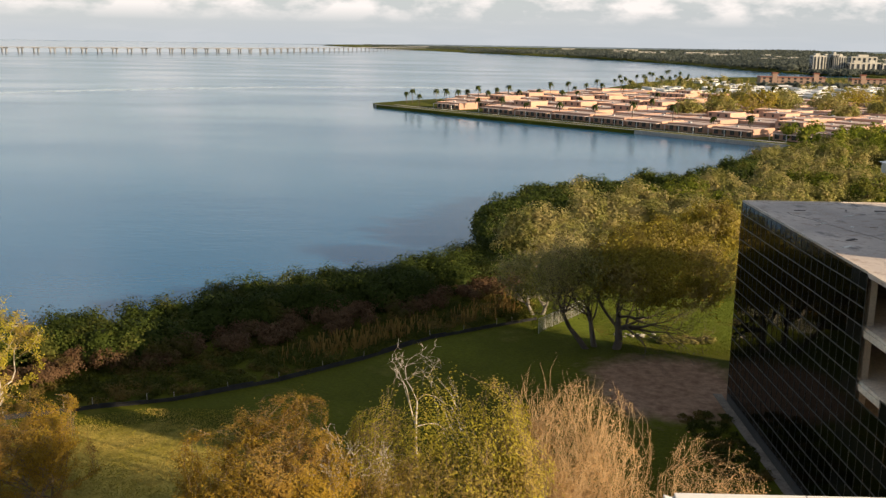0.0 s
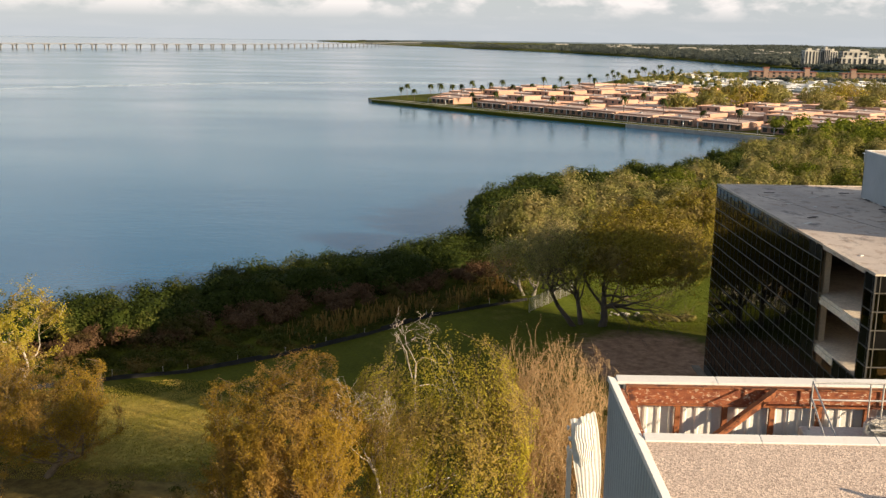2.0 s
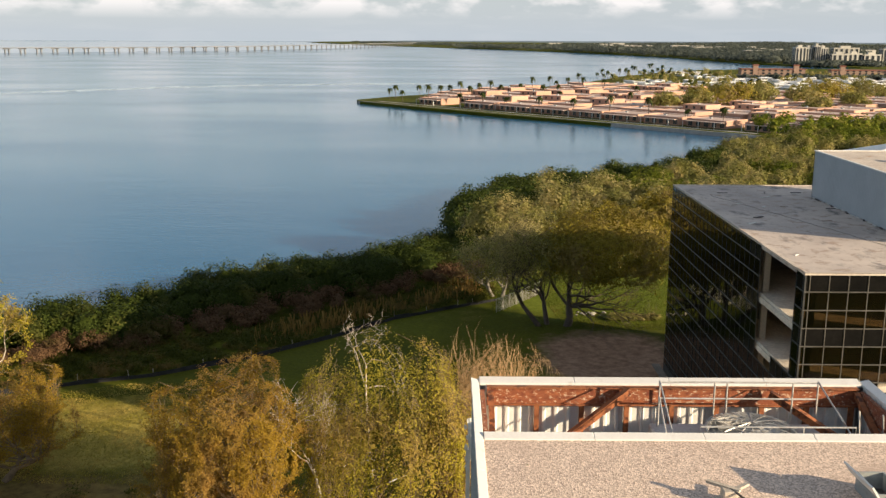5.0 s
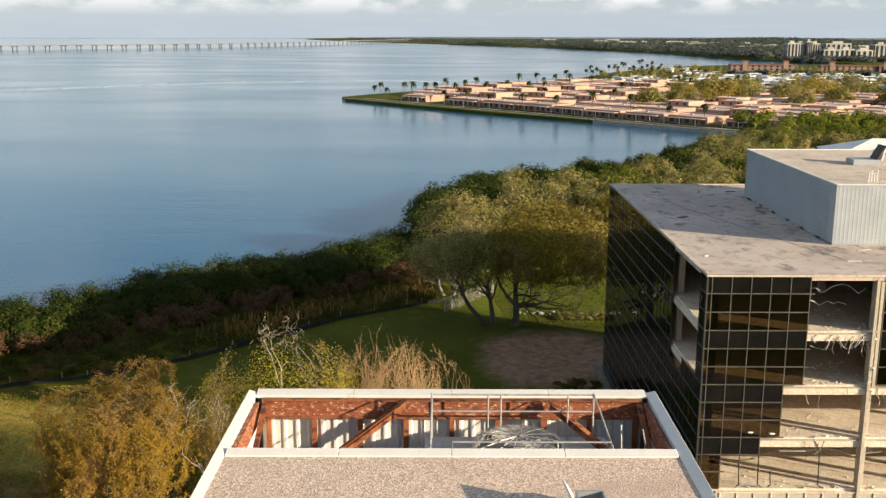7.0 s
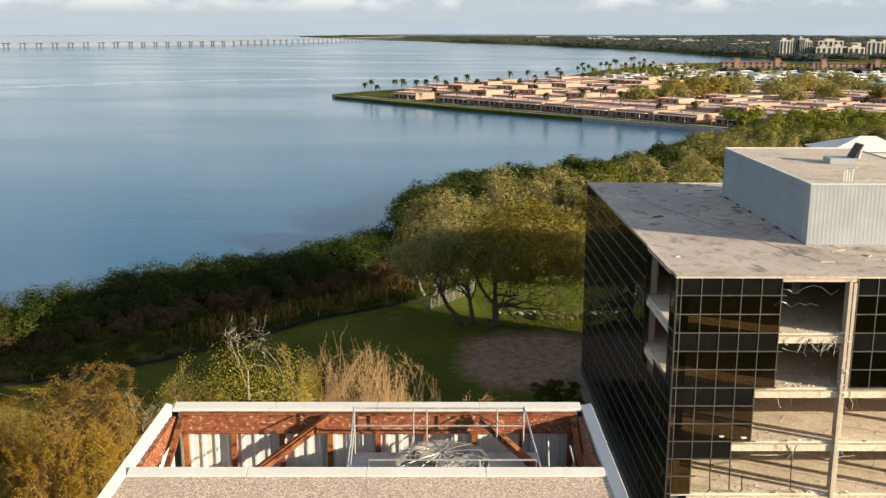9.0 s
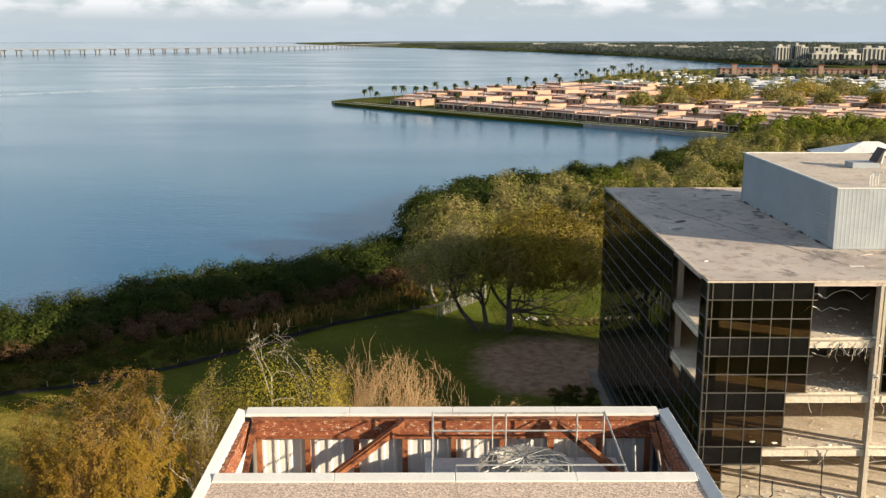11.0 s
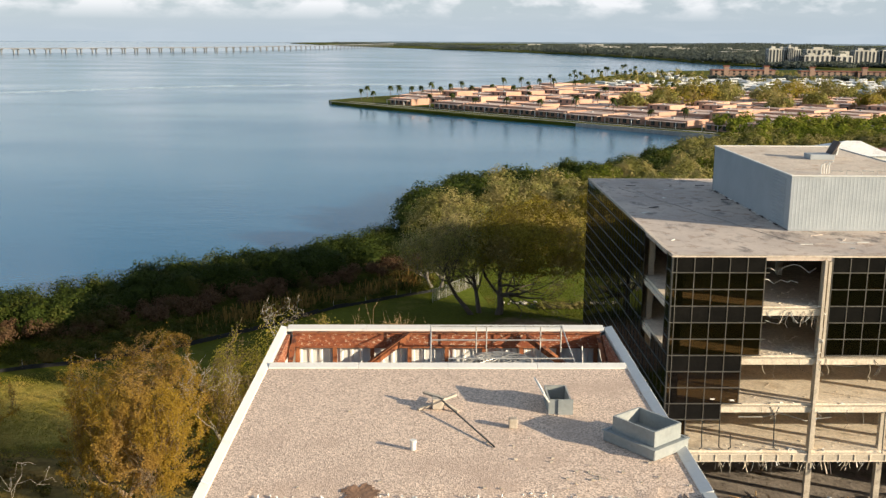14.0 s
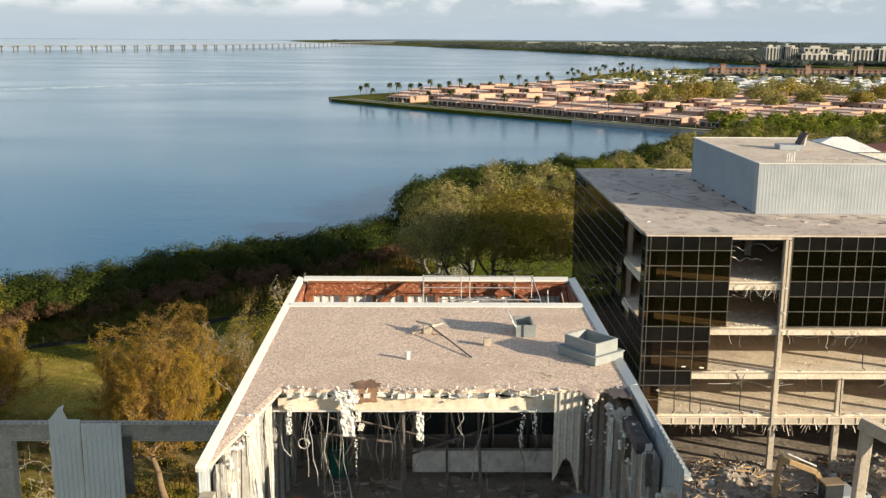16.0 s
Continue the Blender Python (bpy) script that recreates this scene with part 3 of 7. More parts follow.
def tree(name, at, height, radius, leaf, seed, label, trunk=0.28, leaves=9000, leaf_size=0.26, deepest=3, lean=(0, 0), bark="bark",
         trunks=1, spread=0.95, fluff=0.55, droop=0.03, kids=(6, 5, 4, 4), group="", low=0.1, clear=0.25, wob=0.16, dome=0.35, lobes=22, spray=0.0, flare=0.0, uneven=1.0, gaps=0.0):
    """A tree: one or more trunks that fork down to twigs, with leaves about the twig ends."""
    rng = np.random.default_rng(seed)
    t = thing(name, label, "tree", group, at)
    segs, tips = [], []
    for k in range(trunks):
        a = 2 * math.pi * k / max(trunks, 1) + rng.uniform(0, 1)
        off = np.array((math.cos(a), math.sin(a), 0)) * (0.0 if trunks == 1 else 0.6)
        way = np.array((lean[0], lean[1], 1.0)) + off * 0.55
        grow(rng, off + (0, 0, -0.3), way, height * 0.42, trunk, 0, deepest, spread, segs, tips, droop, wob, kids)
    tips = np.array(tips)
    # squeeze the whole into the wanted height, spread and clear stem, and round it off as a crown
    fork = height * 0.36
    top = np.percentile(tips[:, 2], 96)
    mid = np.array((lean[0] * height * 0.42, lean[1] * height * 0.42))
    off_mid = tips[:, :2].mean(0)
    wide = np.percentile(np.linalg.norm(tips[:, :2] - off_mid, axis=1), 88)
    sr, stem = radius / wide, clear * height
    core = np.array((mid[0], mid[1], stem + (height - stem) * 0.42))
    half = np.array((radius, radius, (height - stem) * 0.58))

    def fit_in(p):
        q = np.array(p, float)
        f = np.clip(q[..., 2:] / fork, 0.0, 1.0)
        z = q[..., 2]
        q[..., 2] = np.where(z < fork, z * stem / fork, stem + (z - fork) * (height - 0.3 - stem) / (top - fork))
        q[..., :2] = q[..., :2] * (1 - f) + (mid + (q[..., :2] - off_mid) * sr) * f
        if flare:                                  # limbs reach further out than they would by themselves
            away = q[..., :2] - mid
            reach = np.clip(np.linalg.norm(away, axis=-1, keepdims=True) / radius, 0.12, 3.0)
            q[..., :2] = mid + away * (1 + (reach ** -flare - 1) * f)
        u = (q - core) / half
        az = np.arctan2(u[..., 1:2], u[..., 0:1])
        lump = 1 + (0.20 * np.sin(3 * az + seed) + 0.16 * np.sin(5 * az + 4.5 * u[..., 2:] + seed * 2.1) + 0.14 * np.sin(6.5 * u[..., 2:] - 2 * az + seed)) * uneven
        far = np.linalg.norm(u, axis=-1, keepdims=True) / lump
        pull = np.where((far > 1) & (q[..., 2:] > stem), far ** -0.85, 1.0)
        return core + u * pull * half

    segs = [(fit_in(a), fit_in(b), r0, r1) for a, b, r0, r1 in segs]
    tips = fit_in(tips)
    v, f = tubes(segs)
    part("trunk", arrays_mesh("trunk", v, f, M[bark]), None, t)
    if leaves:
        tips = tips[tips[:, 2] > height * low]
        n_dome = int(leaves * dome)
        k = rng.integers(0, len(tips), leaves - n_dome)
        c = tips[k] + rng.normal(size=(len(k), 3)) * fluff * (0.6, 0.6, 0.6)
        n_spray = int(len(c) * spray)
        if n_spray:                                # the rest cling to the twigs themselves
            fine = [(a, b) for a, b, r0, _ in segs if r0 < 0.03 and a[2] > height * low]
            fa, fb = np.array([a for a, _ in fine]), np.array([b for _, b in fine])
            m3 = (fa + fb) * 0.5
            full = np.sin(2.6 * m3[:, 0] + 1.1 * m3[:, 2] + seed) + np.sin(2.9 * m3[:, 1] + 2.0 * seed) + np.sin(3.2 * m3[:, 2] - 0.9 * m3[:, 0] + 0.7 * seed) > -1.6 + gaps * 1.9
            fa, fb = fa[full], fb[full]
            j = rng.integers(0, len(fa), n_spray)
            c[:n_spray] = fa[j] + (fb - fa)[j] * rng.uniform(-0.1, 1.35, (n_spray, 1)) + rng.normal(size=(n_spray, 3)) * fluff * 0.28
        out = (c - core) / half
        out = out / (np.linalg.norm(out, axis=1)[:, None] + 0.2) + (0, 0, 0.3)
        if n_dome:
            shell, face = clump_points(rng, n_dome, half, lumps=lobes, thick=0.6, low=0.5, high=0.92)
            shell = shell + core
            keep = shell[:, 2] > stem * 0.7
            c, out = np.concatenate([c, shell[keep]]), np.concatenate([out, face[keep]])
        v, f = leaf_quads(c, leaf_size, rng, 0.3, 2.0, out)
        part("crown", arrays_mesh("crown", v, f, M[leaf]), None, t)
    return t


def inside_poly(x, y, poly):
    hit = False
    for (x0, y0), (x1, y1) in zip(poly, poly[1:] + poly[:1]):
        if (y0 > y) != (y1 > y) and x < (x1 - x0) * (y - y0) / (y1 - y0) + x0:
            hit = not hit
    return hit


def thicket(name, spots, leaf, seed, label, size=0.42, dense=330, category="thicket", core=True, lumps=17):
    """Many bushy crowns joined into one mass; spots are rows of x, y, z, radius and height."""
    rng = np.random.default_rng(seed)
    kinds = [clump_points(rng, dense, (1, 1, 1), lumps=lumps) for _ in range(7)]
    bm = bmesh.new()
    bmesh.ops.create_icosphere(bm, subdivisions=2, radius=1.0)
    heart = np.array([v.co[:] for v in bm.verts])
    heart_f = np.array([[v.index for v in f.verts] for f in bm.faces])
    bm.free()
    vs, fs, n = [], [], 0
    for x, y, z, r, h in spots:
        a = rng.uniform(0, 6.28)
        turn = np.array([[math.cos(a), -math.sin(a), 0], [math.sin(a), math.cos(a), 0], [0, 0, 1]])
        c, out = (q @ turn for q in kinds[rng.integers(0, 7)])
        c = c * (r, r, h * 0.62) + (x, y, z + h * 0.45)
        v, f = leaf_tris(c, size, rng, 0.6, out * (1, 1, 1.3))
        vs.append(v); fs.append(f + n); n += len(v)
        if core:                                   # the shaded heart of the crown
            v = heart * (1 + 0.12 * rng.normal(size=(len(heart), 1))) * (r * 0.56, r * 0.56, h * 0.36) + (x, y, z + h * 0.42)
            vs.append(v); fs.append(heart_f + n); n += len(v)
    return tagged(new(name, arrays_mesh(name, np.concatenate(vs), np.concatenate(fs), M[leaf])), label, category, "", "stuff")


# ---- ground, water, distance ----
WATER_Z, G = -1.5, -0.2
SHORE = [(-900, -160), (-320, -20), (-150, 45), (-82, 88), (-56, 111), (-42, 122), (-34, 133), (-25, 138), (-16, 145), (-8, 157), (-3, 172), (-4, 196),
         (-2, 212), (8, 228), (30, 240), (54, 258), (66, 282), (88, 318), (108, 350), (88, 374), (60, 402), (25, 436), (-14, 480), (-51, 526),
         (-54, 540), (-38, 566), (-6, 604), (34, 650), (80, 708), (112, 780), (150, 872), (212, 980), (262, 1040), (330, 1075), (400, 1090), (460, 1110), (470, 1150), (430, 1200), (400, 1290),
         (388, 1374), (380, 1496), (370, 1683), (312, 1919), (270, 2095), (200, 2266), (96, 2559), (20, 2700), (-110, 2990), (-600, 4300), (-600, 4880), (4800, 4880), (4800, -900), (-900, -900)]
bm = bmesh.new()
ring = [bm.verts.new((x, y, G)) for x, y in SHORE]
foot = [bm.verts.new((x, y, WATER_Z - 2)) for x, y in SHORE]
bm.faces.new(ring)
for k in range(len(ring)):
    bm.faces.new((ring[k], foot[k], foot[(k + 1) % len(ring)], ring[(k + 1) % len(ring)]))
bmesh.ops.triangulate(bm, faces=[f for f in bm.faces if len(f.verts) > 4])
tagged(part("ground", bm, M["grass"]), "grassy flat land along the bay shore", "ground", kind="structure")
bm = bmesh.new()
bm.faces.new([bm.verts.new((5900 * math.cos(a), 5900 * math.sin(a), WATER_Z)) for a in [2 * math.pi * k / 96 for k in range(96)]])
tagged(part("water", bm, M["water"]), "calm blue-grey bay water with pale streaks", "water", kind="structure")


def streak(pts, width, seed):
    """A long pale streak lying on the bay."""
    bm = bmesh.new()
    rows = []
    for k, (x, y) in enumerate(pts):
        a, b = Vector(pts[max(k - 1, 0)]), Vector(pts[min(k + 1, len(pts) - 1)])
        d = (b - a).normalized()
        n = Vector((-d.y, d.x)) * width * (0.6 + 0.6 * noise.noise((k * 0.7, seed, 0)) + 0.2)
        rows.append((bm.verts.new((x + n.x, y + n.y, WATER_Z + 0.01)), bm.verts.new((x - n.x, y - n.y, WATER_Z + 0.01))))
    for (a, b), (c, d) in zip(rows, rows[1:]):
        bm.faces.new((a, b, d, c))
    tagged(part("water_slick", bm, M["wake"]), "long pale streak on the bay surface", "water", kind="structure")


# smoother sheet added over the far water so it mirrors the pale sky
bm = bmesh.new()
bm.faces.new([bm.verts.new((x, y, WATER_Z + 0.012)) for x, y in ((-2400, 1500), (-1200, 1440), (-800, 1870), (-460, 2240), (-345, 2540), (-236, 2920), (-125, 3020), (-620, 4320), (-620, 4780), (-2400, 4200))])
tagged(part("water_slick", bm, M["calm_water"]), "smooth sheet added to pale the water beyond the bridge", "water", kind="structure")
streak([(-420, 455), (-340, 545), (-273, 609), (-234, 648), (-188, 684), (-136, 717), (-77, 735), (-35, 745), (3, 722)], 12, 1)

# the far shore
def strip(name, a0, a1, dist, height, colour, seed, label):
    """A low wooded coast on the horizon, glowing in a fixed hazy colour."""
    bm = bmesh.new()
    prev = None
    n = 160
    for k in range(n + 1):
        a = radians(a0 + (a1 - a0) * k / n)
        e = min(k, n - k) / n * 6
        top = WATER_Z + height * min(1, e) * (0.93 + 0.12 * noise.noise((k * 0.25, seed, 0)) + 0.10 * noise.noise((k * 1.7, seed, 3)))
        lo, hi = (bm.verts.new((dist * math.cos(a), dist * math.sin(a), z)) for z in (WATER_Z, max(top, WATER_Z + 0.5)))
        if prev:
            bm.faces.new((prev[0], lo, hi, prev[1]))
        prev = (lo, hi)
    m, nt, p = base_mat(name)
    # emits its own light; daylight and haze are set by the colour alone
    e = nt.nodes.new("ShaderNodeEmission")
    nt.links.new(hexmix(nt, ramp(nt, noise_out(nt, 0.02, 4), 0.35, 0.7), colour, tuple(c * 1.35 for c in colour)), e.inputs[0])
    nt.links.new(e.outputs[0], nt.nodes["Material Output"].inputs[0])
    tagged(part(name, bm, m), label, "backdrop", kind="structure")


strip("backdrop", 56, 99, 4780, 9, (0.13, 0.155, 0.165), 5, "low wooded coast on the horizon, glowing flat in haze tones")

# ---- office building of black glass, half stripped ----
BX0, BX1, BY0, BY1, BH = 20.0, 48.1, 60.0, 98.4, 19.8
CX, CZ, EDGE_W = 1.272, 1.24, 0.30               # pane width, pane height, the narrow pane at the corner
LEVELS = (16.0, 12.28, 8.56, 4.84)               # tops of the floor slabs
BAY0, BAY1 = 26.66, 31.45                        # the stripped bay of the street front
office = thing("office_building", "five-storey black glass office block, partly torn open", "building")
bm = bmesh.new()
cuboid(bm, BX0, BX1, BY0, BY1, BH - 0.35, BH - 0.02)
part("roof", bm, M["membrane"], office, "grey-brown weathered flat roof membrane")
for d in ((BX0 - 0.08, BX1 + 0.08, BY0 - 0.08, BY0 + 0.22), (BX0 - 0.08, BX1 + 0.08, BY1 - 0.22, BY1 + 0.08),
          (BX0 - 0.08, BX0 + 0.22, BY0 + 0.22, BY1 - 0.22), (BX1 - 0.22, BX1 + 0.08, BY0 + 0.22, BY1 - 0.22)):
    box_part("coping", (*d, BH - 0.10, BH + 0.03), M["roof_tan"], office, "thin pale roof edge")
rs = random.Random(4)
for z in LEVELS:
    box_part("floor_slab", (BX0 + 0.25, BX1 - 0.25, BY0 + 0.25, BY1 - 0.25, z - 0.20, z), M["slab"], office, "bare concrete floor slab")
    if z > 5:
        box_part("edge_beam", (BX0 + 0.2, BX1 - 0.2, BY0 + 0.12, BY0 + 0.45, z - 0.66, z - 0.2), M["slab"], office)
        box_part("edge_angle", (BX0 + 0.2, BX1 - 0.2, BY0 + 0.06, BY0 + 0.25, z - 0.2, z - 0.14), M["concrete"], office)
    box_part("edge_beam", (BX0 + 0.12, BX0 + 0.45, BY0 + 0.45, BY1 - 0.3, z - 0.62, z - 0.2), M["slab"], office)
for x in (20.75, 31.3, 36.6, 42.0, 47.5):
    for y in (60.75, 70.0, 79.5, 89.0, 97.8):
        if x == 36.6 and y > 61:
            continue
        box_part("column", (x - 0.22, x + 0.22, y - 0.22, y + 0.22, G, (BH - 0.35) if x != 36.6 else 8.3), M["concrete"], office)
box_part("core_wall", (27.0, 46.0, 75.0, 75.3, G, BH - 0.4), M["dark_interior"], office, "dark inner core wall")
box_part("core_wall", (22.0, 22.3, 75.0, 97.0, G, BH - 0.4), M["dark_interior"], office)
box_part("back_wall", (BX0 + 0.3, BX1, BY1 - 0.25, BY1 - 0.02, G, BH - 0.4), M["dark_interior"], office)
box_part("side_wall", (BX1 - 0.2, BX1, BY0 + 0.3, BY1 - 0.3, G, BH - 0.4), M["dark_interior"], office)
# the steel edge girder of the lowest slab: web, two flanges and a stiffener at every joist
box_part("girder_web", (21.4, 47.8, BY0 - 0.01, BY0 + 0.06, 4.12, 4.62), M["concrete"], office, "tan steel girder web")
box_part("girder_flange", (21.4, 47.8, BY0 - 0.06, BY0 + 0.24, 4.62, 4.68), M["slab"], office)
box_part("girder_flange", (21.4, 47.8, BY0 - 0.06, BY0 + 0.24, 4.06, 4.12), M["slab"], office)
for k in range(23):
    x = 21.7 + k * 1.16
    box_part("stiffener", (x - 0.05, x + 0.05, BY0 - 0.07, BY0 - 0.01, 4.12, 4.62), M["slab"], office)


def front_open(col, row):
    """Which panes of the corner block of the street front are gone."""
    return col >= (5 if row < 6 else 4 if row < 9 else 3 if row == 9 else 1 if row < 12 else 0)


ROWS, COLS, RCOLS, SCOLS = 16, 5, 13, 30
XR = 31.5                                        # where the glass goes on past the stripped bay


def side_open(col, row):
    y = BY0 + EDGE_W + (col + 0.5) * CX
    return 61.2 < y < 69.2 and row < (6 if y < 66 else 7)


def pane_mesh(w, along_x, material):
    bm = bmesh.new()
    if along_x:
        cuboid(bm, 0.03, w - 0.03, -0.012, 0.012, 0.03, CZ - 0.03)
    else:
        cuboid(bm, -0.012, 0.012, 0.03, w - 0.03, 0.03, CZ - 0.03)
    return done(bm, "pane", material)


PANE = {}
for key, ww in (("wide", CX), ("slim", EDGE_W)):
    for ax in (True, False):
        for mm in ("black_glass", "spandrel_glass"):
            PANE[key, ax, mm] = pane_mesh(ww, ax, M[mm])
panes, rest_front, rest_side = [], bmesh.new(), bmesh.new()


def row_z(row):
    return BH + 0.01 - row * CZ


for row in range(ROWS):
    z = row_z(row + 1)
    mm = "spandrel_glass" if row % 3 == 0 else "black_glass"
    tilt = lambda: rs.uniform(-0.008, 0.008)
    panes.append((PANE["slim", True, mm], (BX0, BY0, z), tilt(), 0))
    panes.append((PANE["slim", False, mm], (BX0, BY0, z), 0, tilt()))
    for col in range(COLS):
        if not front_open(col, row):
            panes.append((PANE["wide", True, mm], (BX0 + EDGE_W + col * CX, BY0, z), tilt(), 0))
    if row < 6:
        for col in range(RCOLS):
            x = XR + col * CX
            if col < 9:
                panes.append((PANE["wide", True, mm], (x, BY0, z), tilt(), 0))
            else:
                cuboid(rest_front, x + 0.03, x + CX - 0.03, BY0 - 0.012, BY0 + 0.012, z + 0.03, z + CZ - 0.03)
    for col in range(SCOLS):
        if side_open(col, row):
            continue
        y = BY0 + EDGE_W + col * CX
        if col < 9:
            panes.append((PANE["wide", False, mm], (BX0, y, z), 0, tilt()))
        else:
            j = rs.uniform(-0.006, 0.006)
            cuboid(rest_side, BX0 - 0.012 + j, BX0 + 0.012 + j, y + 0.03, y + CX - 0.03, z + 0.03, z + CZ - 0.03)
part("glazing", rest_front, M["black_glass"], office)["kind"] = "stuff"
part("glazing", rest_side, M["black_glass"], office)["kind"] = "stuff"


def stretches(flags):
    """The unbroken runs of True in a row of flags, as first and past-the-last index."""
    out, k = [], 0
    while k < len(flags):
        if flags[k]:
            e = k
            while e < len(flags) and flags[e]:
                e += 1
            out.append((k, e))
            k = e
        else:
            k += 1
    return out


# mullions: each rail and each upright by itself
for row in range(ROWS + 1):
    z, r0 = row_z(row), min(row, ROWS - 1)
    keep = [not front_open(c, r0) or (row > 0 and not front_open(c, row - 1)) for c in range(COLS)]
    end = max([e for _, e in stretches(keep)], default=0)
    over = rs.choice((0.0, 0.0, 0.12, 0.3)) if end else 0.0
    box_part("mullion", (BX0 - 0.05, BX0 + EDGE_W + end * CX + over, BY0 - 0.07, BY0 - 0.015, z - 0.035, z + 0.035), M["mullion"], office)
    if row <= 6:
        box_part("mullion", (XR - 0.03, XR + RCOLS * CX, BY0 - 0.07, BY0 - 0.015, z - 0.035, z + 0.035), M["mullion"], office)
    keep = [not side_open(c, r0) or (row > 0 and not side_open(c, row - 1)) for c in range(SCOLS)]
    for k, (a, b) in enumerate(stretches(keep)):
        y0 = BY0 - 0.01 if a == 0 else BY0 + EDGE_W + a * CX
        box_part("mullion", (BX0 - 0.07, BX0 - 0.015, y0, BY0 + EDGE_W + b * CX, z - 0.035, z + 0.035), M["mullion_shaded"], office)
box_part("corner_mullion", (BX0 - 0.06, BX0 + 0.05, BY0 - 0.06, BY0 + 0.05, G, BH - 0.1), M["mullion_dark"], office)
for col in range(COLS + 1):
    for a, b in stretches([not front_open(min(col, COLS - 1), r) or (col > 0 and not front_open(col - 1, r)) or col == 0 for r in range(ROWS)]):
        x = BX0 + EDGE_W + col * CX
        box_part("mullion", (x - 0.03, x + 0.03, BY0 - 0.05, BY0 - 0.012, row_z(b), row_z(a)), M["mullion"], office)
for col in range(RCOLS + 1):
    x = XR + col * CX
    box_part("mullion", (x - 0.03, x + 0.03, BY0 - 0.05, BY0 - 0.012, row_z(6), row_z(0)), M["mullion"], office)
for col in range(SCOLS + 1):
    for a, b in stretches([not side_open(min(col, SCOLS - 1), r) or (col > 0 and not side_open(col - 1, r)) for r in range(ROWS)]):
        y = BY0 + EDGE_W + col * CX
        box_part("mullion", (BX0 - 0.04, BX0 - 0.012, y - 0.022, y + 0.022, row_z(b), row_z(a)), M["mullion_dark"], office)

# the plant room on its roof, clad in ribbed sheet
PX0, PX1, PY0, PY1, PZ = 31.5, 43.4, 69.26, 91.0, 24.27
plant = part("penthouse", bmesh.new(), M["grey_metal"], office, "grey ribbed metal plant room on the roof")


def ribbed(name, a, b, z0, z1, material, parent, pitch=0.3, depth=0.035, label="", jag=None):
    """A trapezoid-ribbed sheet standing between two plan points; jag roughens its lower edge."""
    a, b = Vector(a), Vector(b)
    d = (b - a)
    ln = d.length
    d.normalize()
    n = Vector((d.y, -d.x))
    bm = bmesh.new()
    prof = []
    k = 0.0
    while k < ln:
        for f, o in ((0.0, 0), (0.55, 0), (0.68, 1), (0.87, 1)):
            s = k + f * pitch
            if s <= ln:
                prof.append((s, o * depth))
        k += pitch
    prof.append((ln, 0))
    cols = []
    for s, o in prof:
        p = a + d * s
        zb = z0 + (jag * abs(noise.noise((s * 1.3, z1, 0))) * 2 if jag else 0)
        cols.append([bm.verts.new((p.x + n.x * q, p.y + n.y * q, z)) for z in (zb, z1) for q in (o, o - 0.02)])
    for c0, c1 in zip(cols, cols[1:]):
        bm.faces.new((c0[0], c1[0], c1[2], c0[2])); bm.faces.new((c0[1], c0[3], c1[3], c1[1]))
        bm.faces.new((c0[2], c1[2], c1[3], c0[3])); bm.faces.new((c0[0], c0[1], c1[1], c1[0]))
    return part(name, bm, material, parent, label)


ribbed("wall", (PX0, PY0), (PX1, PY0), BH, PZ, M["grey_metal"], plant, 0.3, 0.007)
ribbed("wall", (PX0, PY1), (PX0, PY0), BH + 0.05, PZ, M["grey_metal"], plant, 0.3, 0.008)
box_part("wall", (PX0, PX1, PY1 - 0.1, PY1, BH, PZ), M["grey_metal"], plant)
box_part("wall", (PX1 - 0.1, PX1, PY0, PY1, BH, PZ), M["grey_metal"], plant)
box_part("roof", (PX0 + 0.02, PX1 - 0.1, PY0 + 0.02, PY1 - 0.1, PZ - 0.25, PZ - 0.06), M["roof_tan"], plant)
for d in ((PX0 - 0.06, PX1, PY0 - 0.08, PY0 + 0.12), (PX0 - 0.06, PX1, PY1 - 0.12, PY1 + 0.06), (PX0 - 0.06, PX0 + 0.14, PY0 + 0.12, PY1 - 0.12)):
    box_part("coping", (*d, PZ - 0.05, PZ + 0.03), M["white_metal"], plant)
bm = bmesh.new()
for k in range(16):
    bar(bm, (PX0 - 0.02, PY0 + 1.2 + 0.0, BH + 0.3 + k * 0.25), (PX0 - 0.02, PY0 + 4.2, BH + 0.3 + k * 0.25), 0.05, 4)
part("louvre", bm, M["grey_metal"], plant, "grey louvred intake")
for k in range(17):
    y = PY0 + 2.2 + k * 1.15
    bm = bmesh.new()
    beam(bm, (PX0 - 0.12 - 0.06 * math.sin(k * 2.3), y, BH + 0.06), (PX0 - 0.12 - 0.1 * math.sin(k * 1.7 + 1), y + 0.5 + 0.35 * math.sin(k * 3.1), BH + 0.10), 0.16, 0.06)
    part("flashing", bm, M["white_metal" if k % 3 else "burnt_and_shade"], plant, "torn strip of flashing")

# ---- service tower with its broken roof ----
TX0, TX1, TYB, TYM, TZ = -2.48, 9.1, 25.52, 21.33, 25.0
tower = thing("service_tower", "tall metal-clad service core with a torn gravel roof", "building")
TF = 6.9                                            # where the torn side walls end
ribbed("wall", (TX0, TYB), (TX0, TF), 0, TZ - 0.06, M["grey_metal"], tower, 0.3, 0.035)
ribbed("wall", (TX1, TF), (TX1, TYB), 0, TZ - 0.06, M["grey_metal"], tower, 0.3, 0.035)
ribbed("wall", (TX1, TYB), (TX0, TYB), 0, TZ - 0.06, M["grey_metal"], tower, 0.3, 0.035)


